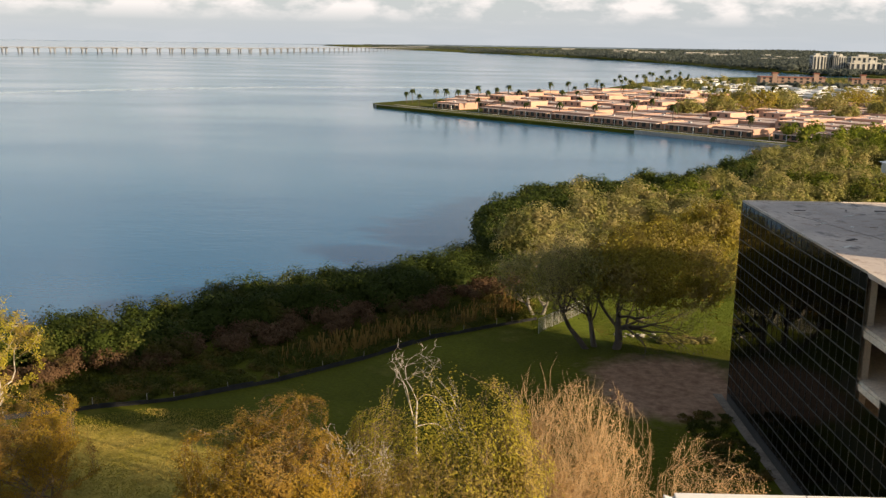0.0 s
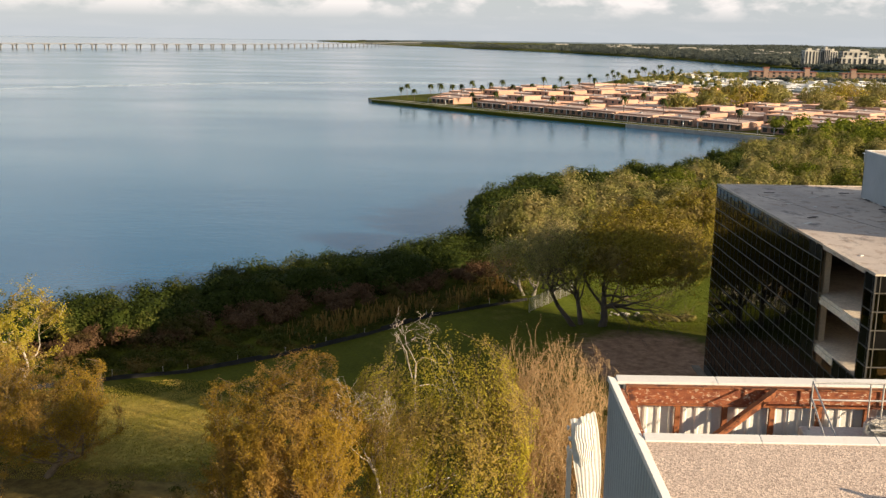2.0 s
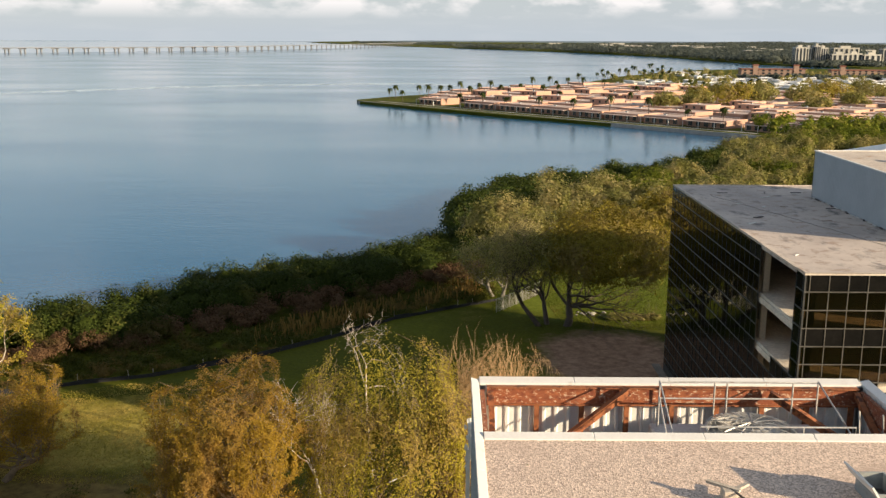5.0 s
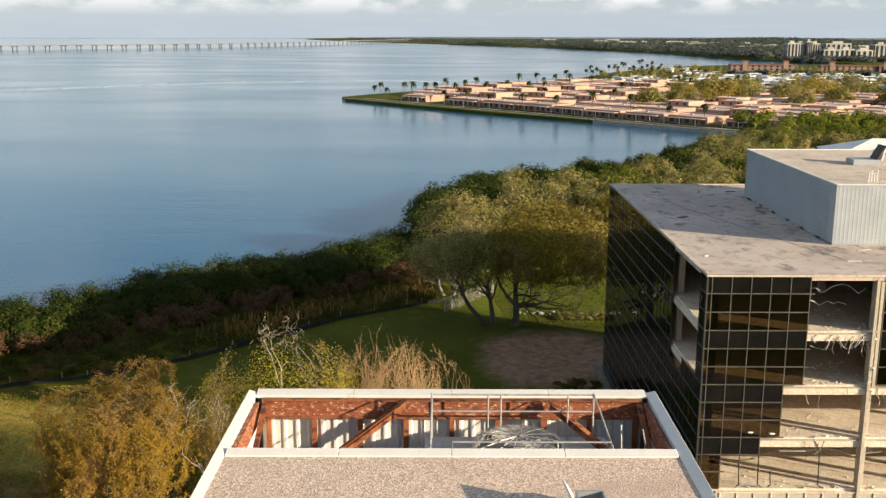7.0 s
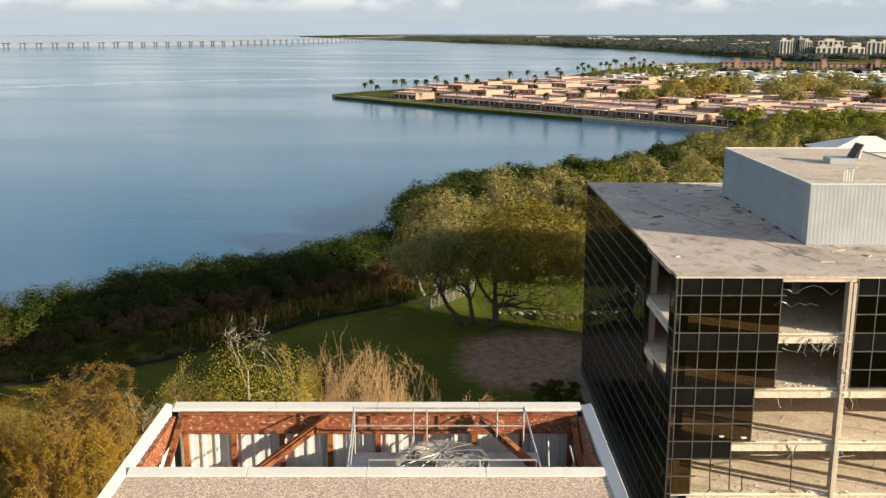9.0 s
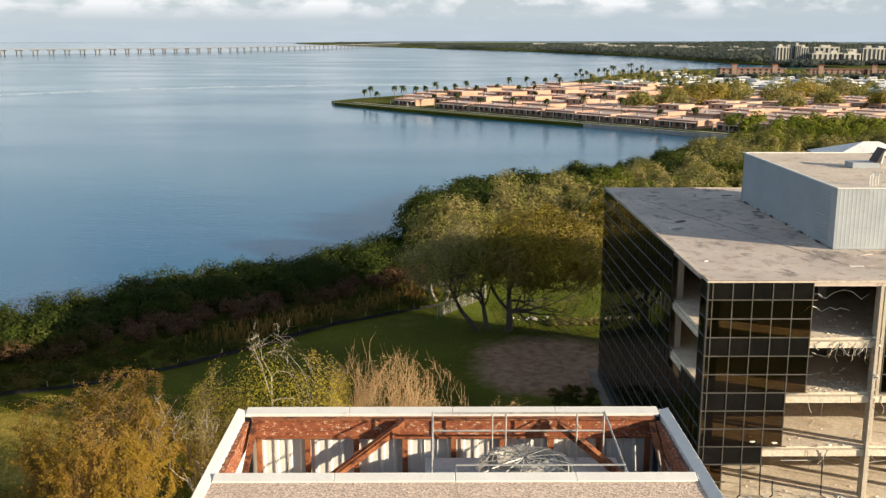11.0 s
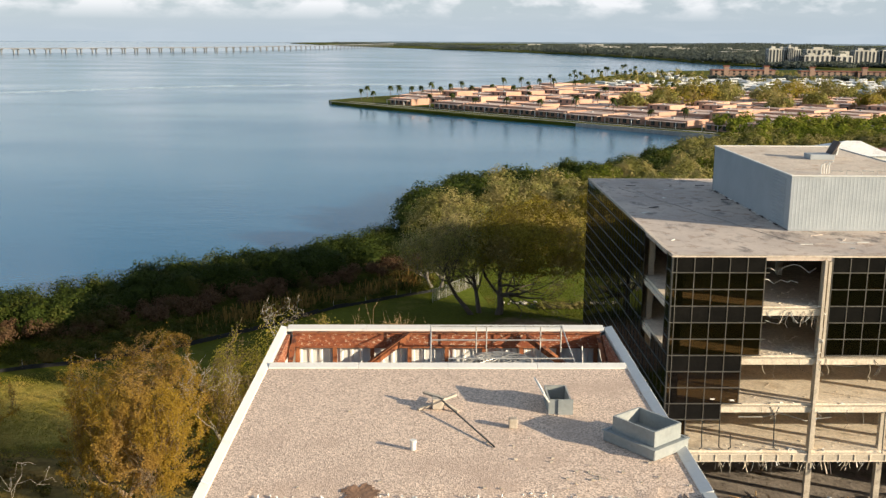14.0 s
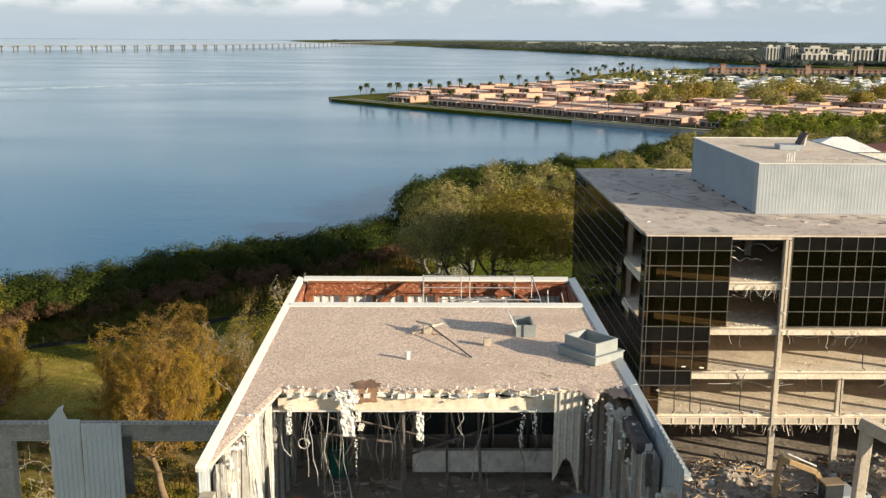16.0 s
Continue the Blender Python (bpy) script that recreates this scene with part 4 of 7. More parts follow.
def sloped_coping(x0, x1, y0, y1, fall):
    """A folded sheet-metal cap whose top falls towards the side named."""
    bm = bmesh.new()
    v = cuboid(bm, x0, x1, y0, y1, TZ - 0.16, TZ)
    eps = 1e-4
    for q in v:
        if q.co.z > TZ - 0.1 and ((fall == "x+" and abs(q.co.x - x1) < eps) or (fall == "x-" and abs(q.co.x - x0) < eps) or (fall == "y-" and abs(q.co.y - y0) < eps)):
            q.co.z -= 0.075
    bmesh.ops.bevel(bm, geom=bm.edges[:], offset=0.012, segments=1, affect="EDGES")
    part("coping", bm, M["white_metal"], tower, "white sheet-metal coping")


for k in range(6):                                   # lengths butt together with open joints
    y0 = TF + (TYB - 0.02 - TF) * k / 6
    sloped_coping(TX0 - 0.06, TX0 + 0.17, y0 + 0.004, TF + (TYB - 0.02 - TF) * (k + 1) / 6 - 0.004, "x+")
for k in range(4):
    y0 = 12.6 + (TYB - 0.02 - 12.6) * k / 4
    sloped_coping(TX1 - 0.22, TX1 + 0.06, y0 + 0.004, 12.6 + (TYB - 0.02 - 12.6) * (k + 1) / 4 - 0.004, "x-")
for k in range(4):
    x0, x1 = TX0 + 0.18 + (TX1 - TX0 - 0.42) * k / 4, TX0 + 0.18 + (TX1 - TX0 - 0.42) * (k + 1) / 4
    sloped_coping(x0 + 0.004, x1 - 0.004, TYB - 0.3, TYB + 0.06, "y-")
    sloped_coping(x0 + 0.004, x1 - 0.004, TYM - 0.16, TYM + 0.14, "y-")

bm = bmesh.new()
beam(bm, (TX1 - 0.08, 12.58, TZ - 0.08), (TX1 - 0.04, 9.6, TZ - 0.14), 0.28, 0.09)
part("coping", bm, M["grey_metal"], tower, "loose bent grey coping")
bm = bmesh.new()
beam(bm, (TX1 - 0.02, 9.6, TZ - 0.14), (TX1 + 0.16, 7.3, TZ - 0.42), 0.24, 0.06)
part("coping", bm, M["grey_metal"], tower)


def torn(x):
    """How far forward the roof still reaches at x."""
    e = 12.42 + 0.22 * noise.noise((x * 0.9, 2.0, 0)) + 0.14 * noise.noise((x * 3.1, 5.0, 0)) + 0.05 * noise.noise((x * 9.0, 8.0, 0))
    if x < -1.38:
        e = min(e, 7.2 + (x + 2.31) * 5.2 + 0.25 * noise.noise((x * 6, 4, 0)))
    if 7.45 < x < 8.05:
        e -= 0.75 * math.sin((x - 7.45) / 0.6 * math.pi)
    if x > 8.2:
        e -= (x - 8.2) * 0.8
    return e


bm = bmesh.new()
xs = [TX0 + 0.17 + (TX1 - TX0 - 0.39) * k / 90 for k in range(91)]
cols = []
for x in xs:
    y0, y1 = torn(x), TYM - 0.16
    cols.append([[bm.verts.new((x, y0 + (y1 - y0) * j / 12, z + (0 if j else -0.03))) for z in (24.79, 24.89)] for j in range(13)])
for a, b in zip(cols, cols[1:]):
    for j in range(12):
        bm.faces.new((a[j][1], b[j][1], b[j + 1][1], a[j + 1][1])); bm.faces.new((a[j][0], a[j + 1][0], b[j + 1][0], b[j][0]))
    bm.faces.new((a[0][0], b[0][0], b[0][1], a[0][1]))
part("roof_deck", bm, M["gravel"], tower, "pale pebble-covered roof deck with a torn edge")
box_part("roof_underlay", (-1.35, 7.5, 13.1, 20.9, 24.56, 24.785), M["foam"], tower, "white foam roof insulation")
x = -1.35
rt = random.Random(33)
while x < 7.4:                                       # the broken front of the insulation boards
    w = rt.uniform(0.06, 0.28)
    bm = bmesh.new()
    v = cuboid(bm, x, min(x + w, 7.5), torn(x + w / 2) + rt.uniform(-0.10, 0.14), 13.1, 24.58 + rt.uniform(0, 0.08), 24.785 - rt.uniform(0, 0.03))
    for q in v:
        if q.co.y < 13.0:
            q.co += Vector((rt.uniform(-0.03, 0.03), rt.uniform(-0.05, 0.05), rt.uniform(-0.02, 0.01)))
    part("insulation_board", bm, M["foam"], tower)
    x += w + 0.004
box_part("edge_beam", (-1.45, 7.6, 12.55, 12.62, 24.20, 24.56), M["slab"], tower, "tan steel beam under the torn roof")
box_part("beam_flange", (-1.6, 7.7, 12.42, 12.75, 24.16, 24.20), M["white_metal"], tower, "pale lower flange of the beam")
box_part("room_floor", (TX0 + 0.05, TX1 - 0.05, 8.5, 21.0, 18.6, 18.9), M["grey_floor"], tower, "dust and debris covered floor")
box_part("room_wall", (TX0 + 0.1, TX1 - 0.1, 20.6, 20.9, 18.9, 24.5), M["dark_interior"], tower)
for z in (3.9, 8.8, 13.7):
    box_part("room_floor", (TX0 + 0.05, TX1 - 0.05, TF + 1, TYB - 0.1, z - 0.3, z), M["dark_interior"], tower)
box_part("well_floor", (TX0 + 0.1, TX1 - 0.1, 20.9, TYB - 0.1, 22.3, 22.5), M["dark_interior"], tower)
box_part("well_wall", (TX0 + 0.3, TX1 - 0.3, TYM - 0.12, TYM + 0.05, 22.5, 24.85), M["panel_metal"], tower)

# ---- vegetation ----
rv = random.Random(11)
EDGE = [(-82, 84), (-56, 108), (-42, 119), (-34, 130), (-25, 135), (-16, 141), (-8, 151), (0, 161)]     # the seaward line of the mangroves
FENCE = [(-62, 83), (-41, 92.5), (-34, 95), (-25, 101), (-17, 108.5), (-10, 116.5), (0, 123.5), (3.2, 125.5)]


def along(line, f):
    f = f * (len(line) - 1)
    k = min(int(f), len(line) - 2)
    return tuple(line[k][j] + (line[k + 1][j] - line[k][j]) * (f - k) for j in range(2))


spots = []
for k in range(190):
    f = rv.random()
    a, b = along(EDGE, f), along(FENCE, f)
    s = rv.random() ** 1.2 * 0.42
    spots.append((a[0] + (b[0] - a[0]) * s, a[1] + (b[1] - a[1]) * s, -1.2, rv.uniform(2.2, 3.6), rv.uniform(3.8, 5.7)))
thicket("mangroves", spots, "mangrove", 21, "dense dark green mangrove thicket along the shore", 0.215, 1700, lumps=26)
spots = []
for k in range(170):
    f = rv.random()
    a, b = along(EDGE, f), along(FENCE, f)
    s = 0.34 + rv.random() * 0.30
    spots.append((a[0] + (b[0] - a[0]) * s, a[1] + (b[1] - a[1]) * s, -0.3, rv.uniform(1.0, 2.0), rv.uniform(1.5, 2.8)))
thicket("brown_shrubs", spots, "brown_shrub", 22, "reddish brown leafless shrubs behind the mangroves", 0.16, 700, core=False)
spots = []
for k in range(700):
    f = rv.random()
    a, b = along(EDGE, f), along(FENCE, f)
    s = 0.56 + rv.random() * 0.41
    spots.append((a[0] + (b[0] - a[0]) * s, a[1] + (b[1] - a[1]) * s, -0.3, rv.uniform(0.6, 1.3), rv.uniform(0.4, 1.2)))
thicket("undergrowth", spots, "weeds", 23, "low green weeds and reeds beside the fence", 0.14, 135, core=False)


# upright tan reeds in loose stands between the weeds and the fence
rr_ = np.random.default_rng(61)
vs, fs, n = [], [], 0
for f0, n_stems in ((0.52, 150), (0.60, 200), (0.68, 130), (0.80, 90), (0.9, 120)):
    for k in range(n_stems):
        f = min(max(rr_.normal(f0, 0.035), 0.02), 0.98)
        a, b = along(EDGE, f), along(FENCE, f)
        q = 0.72 + rr_.random() * 0.2
        foot = np.array((a[0] + (b[0] - a[0]) * q, a[1] + (b[1] - a[1]) * q, -0.3))
        tip = foot + (rr_.normal() * 0.25, rr_.normal() * 0.25, rr_.uniform(0.7, 1.9))
        w = np.array((rr_.normal(), rr_.normal(), 0)) * 0.035
        vs.append([foot - w, foot + w, tip + w * 1.6, tip - w * 1.6]); fs.append(np.arange(4) + n); n += 4
tagged(new("reeds", arrays_mesh("reeds", np.concatenate(vs), np.array(fs), M["reed"])), "stands of dry tan reeds inside the fence", "reeds", "", "stuff")

# the wooded point beyond, and the belt behind the office building
POINT = [(-2, 178), (-1, 202), (10, 222), (31, 234), (56, 252), (67, 277), (98, 318), (125, 330), (190, 318), (190, 240), (110, 222), (70, 204), (42, 182), (26, 170), (10, 163), (2, 160)]
spots, spots2, spots3 = [], [], []
while len(spots) + len(spots2) + len(spots3) < 620:
    x, y = rv.uniform(-5, 195), rv.uniform(140, 332)
    if inside_poly(x, y, POINT) and not (92 < x < 150 and 205 < y < 285):
        near_edge = not inside_poly(x - 8, y + 13, POINT)
        which = noise.noise((x * 0.03, y * 0.03, 1.0))
        rr, hh = rv.uniform(2.6, 4.6), rv.uniform(4.5, 8.0) * (0.75 if near_edge else 1.0)
        (spots if near_edge and x < 75 else spots2 if which > 0.05 and y > 200 else spots3).append((x, y, -1.0, rr, hh))
spots += [(0.5, 178.5, -0.6, 4.4, 6.6), (4.5, 174.5, -0.6, 5.0, 7.6), (-1.0, 171.5, -0.6, 3.8, 5.8), (8.5, 184.0, -0.6, 5.2, 8.2), (1.5, 190.0, -0.6, 4.2, 6.4), (13.0, 193.0, -0.6, 5.0, 8.0)]
thicket("mangroves", spots, "mangrove", 24, "dark green mangroves round the wooded point", 0.34, 1250, lumps=24)
thicket("bright_woods", spots2, "bright_canopy", 25, "bright green shore trees on the point", 0.38, 950, lumps=24)
thicket("shore_woods", spots3, "canopy", 26, "olive and grey-green wood on the point", 0.37, 900)

tree("oak_tree", (8.7, 114.4, G), 13.9, 6.6, "canopy", 31, "half-bare grey live oak on the lawn", 0.36, 16000, 0.14, 4, (-0.25, 0.1), trunks=2, spread=1.05, fluff=0.4, kids=(7, 6, 5, 4), clear=0.40, droop=0.0, dome=0.1, spray=0.6, bark="bark", low=0.38, flare=0.3, gaps=0.2, uneven=0.5)
tree("oak_tree", (11.4, 114.2, G), 14.6, 8.4, "oak_leaf", 47, "leaning live oak with an olive crown on the lawn", 0.55, 46000, 0.16, 4, (0.75, 0.05), trunks=1, spread=1.0, fluff=0.4, kids=(8, 6, 5, 5), clear=0.44, droop=0.0, dome=0.3, lobes=44, spray=0.7, low=0.42, flare=0.3, gaps=0.35, uneven=0.6)
tree("oak_tree", (3.5, 128.0, G), 8.6, 5.5, "canopy", 32, "half-bare grey oak beside the fence", 0.3, 6500, 0.18, 4, trunks=2, kids=(6, 5, 5, 3), spray=0.6, bark="grey_bark")
tree("oak_tree", (33.0, 158.0, G), 10.0, 6.0, "oak_leaf", 33, "spreading olive live oak on the lawn", 0.32, 12000, 0.26, 3, trunks=2)
tree("oak_tree", (6.0, 154.0, G), 9.5, 7.0, "canopy", 34, "olive oak behind the lawn", 0.35, 15000, 0.26, 3, trunks=2)
tree("golden_oak", (-16.9, 54.4, G), 15.0, 6.0, "gold_leaf", 35, "golden-brown oak in low sun beside the tower", 0.34, 100000, 0.072, 4, bark="brown_bark", trunks=1, fluff=0.36, kids=(10, 6, 6, 5), clear=0.34, dome=0.0, lobes=46, droop=0.0, spray=1.0, spread=1.1, flare=0.55, gaps=0.5, uneven=0.45, low=0.4)
tree("yellow_oak", (-6.9, 57.0, G), 15.9, 5.6, "yellow_leaf", 36, "thin yellow-green oak with dark trunk", 0.30, 50000, 0.085, 4, trunks=2, kids=(9, 6, 5, 4), fluff=0.45, clear=0.2, droop=0.0, dome=0.3, lobes=44, bark="brown_bark", low=0.2, spray=1.0, flare=0.55, gaps=0.3, uneven=0.5)
tree("yellow_oak", (-10.4, 61.0, G), 13.2, 3.6, "yellow_leaf", 46, "small yellow-green oak beside the dead limb", 0.22, 20000, 0.085, 4, trunks=1, kids=(8, 6, 5, 4), fluff=0.45, clear=0.3, droop=0.0, dome=0.0, bark="brown_bark", low=0.25, spray=1.0, flare=0.5, uneven=0.5, gaps=0.3)
tree("tan_tree", (0.2, 60.4, G), 14.9, 4.9, "tan_leaf", 37, "nearly bare tan tree with many fine twigs", 0.22, 26000, 0.06, 4, bark="twig", trunks=3, kids=(8, 6, 6, 4), fluff=0.4, clear=0.12, dome=0.0, spray=1.0, spread=1.0, droop=-0.03, flare=0.2, gaps=0.3, uneven=0.6, wob=0.24)
tree("dead_tree", (-9.3, 71.8, G), 13.9, 2.4, "tan_leaf", 38, "bare white dead treetop", 0.16, 0, 0.2, 4, bark="bare_wood", kids=(4, 4, 3, 3), clear=0.78, spread=1.3, wob=0.3, flare=0.4)
tree("dead_tree", (-8.6, 55.2, G), 14.4, 2.7, "tan_leaf", 39, "bare pale dead limb leaning out of the thicket", 0.2, 0, 0.2, 4, lean=(-0.62, 0.0), bark="bare_wood", kids=(4, 4, 4, 3), clear=0.6, spread=1.0, wob=0.2, flare=0.3)
tree("dead_tree", (-23.6, 48.0, G), 9.0, 3.2, "tan_leaf", 48, "broken white bare tree in the dry grass", 0.2, 0, 0.2, 4, lean=(0.3, 0.0), bark="bare_wood", kids=(4, 4, 4, 3), clear=0.4, spread=1.3, wob=0.34, flare=0.3)
tree("brown_tree", (-38.6, 70.4, G), 10.0, 5.8, "gold_leaf", 40, "golden-brown tree with one grey trunk", 0.35, 50000, 0.08, 4, kids=(10, 6, 6, 4), fluff=0.36, clear=0.16, bark="brown_bark", dome=0.0, lobes=40, droop=0.0, spray=1.0, flare=0.6, gaps=0.5, uneven=0.45)
tree("brown_tree", (-46.5, 76.0, G), 8.0, 4.6, "gold_leaf", 44, "golden-brown tree beside the lawn", 0.3, 12000, 0.12, 4, kids=(8, 6, 5, 4), fluff=0.4, clear=0.2, bark="brown_bark", dome=0.0, droop=0.0, spray=1.0, flare=0.6, gaps=0.5, uneven=0.45)
tree("pale_tree", (-49.5, 90.0, G), 10.4, 5.6, "yellow_leaf", 41, "yellow-leaved tree with white bare branches", 0.26, 11000, 0.13, 4, bark="bare_wood", kids=(5, 4, 4, 3), fluff=0.5, dome=0.0, spray=0.8, spread=1.2, flare=0.4, gaps=0.5)
tree("tan_tree", (8.6, 61.0, G), 11.2, 3.8, "tan_leaf", 42, "reddish bare tree of fine upright twigs", 0.14, 5000, 0.07, 4, bark="twig", trunks=3, kids=(6, 5, 4, 4), fluff=0.4, clear=0.1, dome=0.0, spray=0.8, flare=0.5, uneven=0.4)
tree("tan_tree", (3.4, 58.0, G), 9.5, 3.4, "tan_leaf", 43, "nearly bare tan tree beside the tower", 0.2, 5000, 0.08, 4, bark="twig", trunks=2, kids=(7, 6, 5, 4), fluff=0.4, clear=0.1, dome=0.0, spray=0.8, flare=0.5, uneven=0.4)

# ---- the lawn: earth, walk, fences ----
def blot(name, cx, cy, rx, ry, z, material, label, category, seed):
    """A patch with a ragged outline lying just above the ground."""
    bm = bmesh.new()
    vs = []
    for k in range(260):
        a = 2 * math.pi * k / 260
        f = 1 + 0.32 * noise.noise((math.cos(a) * 1.6, math.sin(a) * 1.6, seed)) + 0.2 * noise.noise((math.cos(a) * 4, math.sin(a) * 4, seed))
        f += 0.10 * noise.noise((math.cos(a) * 12, math.sin(a) * 12, seed)) + 0.03 * noise.noise((math.cos(a) * 34, math.sin(a) * 34, seed))
        vs.append(bm.verts.new((cx + rx * f * math.cos(a), cy + ry * f * math.sin(a), z)))
    bm.faces.new(vs)
    tagged(part(name, bm, material), label, category, kind="structure")


blot("earth_patch", 34.0, 46.0, 26.0, 20.0, G + 0.010, M["yard_dust"], "grey demolition ground strewn with dust", "ground", 3.0)
box_part("ground_floor", (20.12, 48.0, 60.1, 98.1, G, G + 0.05), M["yard_dust"], office, "bare dirty ground floor")
box_part("pavement", (19.0, 19.85, 60, 100, G, G + 0.06), M["rubble"], None)
tagged(bpy.data.objects["pavement"], "narrow pale concrete walk along the glass wall", "pavement", kind="structure")
box_part("trim", (19.9, 20.1, 60.3, 98.2, G, 0.55), M["mullion_dark"], office, "dark wall base")

silt = thing("silt_fence", "long low black silt fence with wooden stakes", "fence")
for (x0, y0), (x1, y1) in zip(FENCE, FENCE[1:]):
    n = max(1, int(math.hypot(x1 - x0, y1 - y0) / 2.4))
    for k in range(n):
        a = Vector((x0 + (x1 - x0) * k / n, y0 + (y1 - y0) * k / n, 0))
        b = Vector((x0 + (x1 - x0) * (k + 1) / n, y0 + (y1 - y0) * (k + 1) / n, 0))
        h0 = 0.50 + rv.uniform(-0.12, 0.1)
        bm = bmesh.new()
        beam(bm, a + Vector((0, 0, G + h0 / 2 - 0.02)), b + Vector((0, 0, G + h0 / 2 + rv.uniform(-0.06, 0.02))), 0.03, h0)
        part("fabric", bm, M["black_fabric"], silt)
        if k % 2 == 0:
            bm = bmesh.new()
            beam(bm, a + Vector((0, 0.05, G - 0.1)), a + Vector((rv.uniform(-0.05, 0.05), 0.05, G + 0.95 + rv.uniform(-0.1, 0.2))), 0.05, 0.05)
            part("stake", bm, M["bare_wood"], silt)
mesh_fence = thing("chain_link_fence", "grey chain-link fence at the edge of the lawn", "fence")
for k in range(8):
    x, y = 3.0 + k * 0.95, 119.8 + k * 1.38
    bm = bmesh.new(); bar(bm, (x, y, G - 0.1), (x, y, G + 1.9), 0.05, 6)
    part("post", bm, M["steel"], mesh_fence)
    if k < 7:
        bm = bmesh.new()
        a, b = Vector((x, y, 0)), Vector((x + 0.95, y + 1.38, 0))
        for j in range(10):
            f = j / 10
            p, q = a.lerp(b, f), a.lerp(b, min(1, f + 0.3))
            bar(bm, (p.x, p.y, G + 0.05), (q.x, q.y, G + 1.75), 0.012, 3)
            p, q = a.lerp(b, min(1, f + 0.3)), a.lerp(b, f)
            bar(bm, (p.x, p.y, G + 0.05), (q.x, q.y, G + 1.75), 0.012, 3)
        bar(bm, (a.x, a.y, G + 1.8), (b.x, b.y, G + 1.8), 0.03, 4)
        part("mesh_panel", bm, M["steel"], mesh_fence)


def rock_mesh(name, seed, material):
    bm = bmesh.new()
    bmesh.ops.create_icosphere(bm, subdivisions=1, radius=0.5)
    for v in bm.verts:
        v.co *= 1 + 0.6 * noise.noise(v.co * 2.1 + Vector((seed, 0, 0)))
        v.co.z *= 0.6
    return done(bm, name, material)


rocks = [rock_mesh("rock", k * 3.3, M["stone"]) for k in range(4)]
for k in range(16):
    ob = new("rock", rocks[k % 4])
    s = rv.uniform(0.3, 0.75)
    ob.scale = (s, s, s)
    ob.location = (15.0 + rv.gauss(0, 0.9), 119.4 + rv.gauss(0, 0.4), G + 0.15 * s)
    ob.rotation_euler = (0, 0, rv.uniform(0, 6))
    tagged(ob, "pale broken stone lying on the grass", "rock", "stone heap on the lawn")
spots = [(rv.uniform(17.2, 24), rv.uniform(116.4, 118.6), G, rv.uniform(0.4, 0.8), rv.uniform(0.3, 0.7)) for _ in range(26)]
thicket("cut_brush", spots, "canopy", 51, "dry cut brush heaped on the lawn", 0.12, 260, "brush heap")
spots = [(rv.uniform(14.5, 18.8), rv.uniform(80, 95), G, rv.uniform(0.3, 0.7), rv.uniform(0.12, 0.35)) for _ in range(150)]
thicket("weeds", spots, "weeds", 52, "weeds and small shrubs by the pavement", 0.13, 110, "weeds", False)
spots = [(rv.uniform(-34, 4), rv.uniform(46, 70), G, rv.uniform(0.5, 1.4), rv.uniform(0.2, 0.7)) for _ in range(300)]
thicket("dry_weeds", spots, "weeds", 53, "dry olive weeds under the trees", 0.11, 140, "weeds", False)


def turf(name, x0, x1, y0, y1, count, tall, leaf, seed, label, keep=None):
    """Upright blades of grass scattered over a stretch of lawn."""
    rng = np.random.default_rng(seed)
    p = np.stack([rng.uniform(x0, x1, count), rng.uniform(y0, y1, count), np.full(count, G - 0.01)], 1)
    if keep:
        p = p[[keep(x, y) for x, y, _ in p]]
    n = len(p)
    a = rng.uniform(0, 6.28, n)
    w = np.stack([np.cos(a), np.sin(a), np.zeros(n)], 1) * rng.uniform(0.03, 0.08, (n, 1))
    tip = p + np.stack([rng.normal(0, 0.06, n), rng.normal(0, 0.06, n), rng.uniform(0.4, 1.0, n) * tall], 1)
    v = np.stack([p - w, p + w, tip], 1).reshape(-1, 3)
    tagged(new(name, arrays_mesh(name, v, np.arange(3 * n).reshape(-1, 3), M[leaf])), label, "grass", "", "stuff")


turf("lawn_grass", 2.5, 32, 111.5, 142, 60000, 0.11, "lawn_blade", 81, "short green lawn grass behind the oaks",
     lambda x, y: y > 112.5 + 0.3 * noise.noise((x, y, 0)) and y > 119.8 + (x - 3) * 1.45 - 8 * max(0, x - 9))
turf("lawn_grass", -47, -20, 70, 93, 42000, 0.12, "dry_blade", 82, "sunlit yellowing lawn grass beside the fence", lambda x, y: y < 90.5 + (x + 41.5) * 0.43)
turf("dry_grass", -40, -9, 27, 58, 60000, 0.34, "dry_blade", 83, "rough golden dry grass below the girder", lambda x, y: noise.noise((x * 0.18, y * 0.18, 2)) > -0.18)
frame_bm = bmesh.new()
wire(frame_bm, [(-12.4, 70.8, G), (-12.4, 70.8, 0.9), (-9.2, 72.6, 0.95), (-9.2, 72.6, G)], 0.05, 6)
tagged(part("garden_frame", frame_bm, M["white_metal"]), "white plastic pipe frame standing in the grass", "frame")
frame_bm = bmesh.new()
wire(frame_bm, [(-9.5, 69.0, G + 0.1), (-6.2, 71.2, G + 0.5)], 0.05, 6)
tagged(part("pipe", frame_bm, M["white_metal"]), "white plastic pipe lying in the grass", "pipe")

# ---- the point with its low terracotta houses ----
EU, EN = Vector((0.667, -0.745)), Vector((0.745, 0.667))
TIP = Vector((-51.0, 526.0))


def pen(s, o):
    p = TIP + EU * s + EN * o
    return p.x, p.y


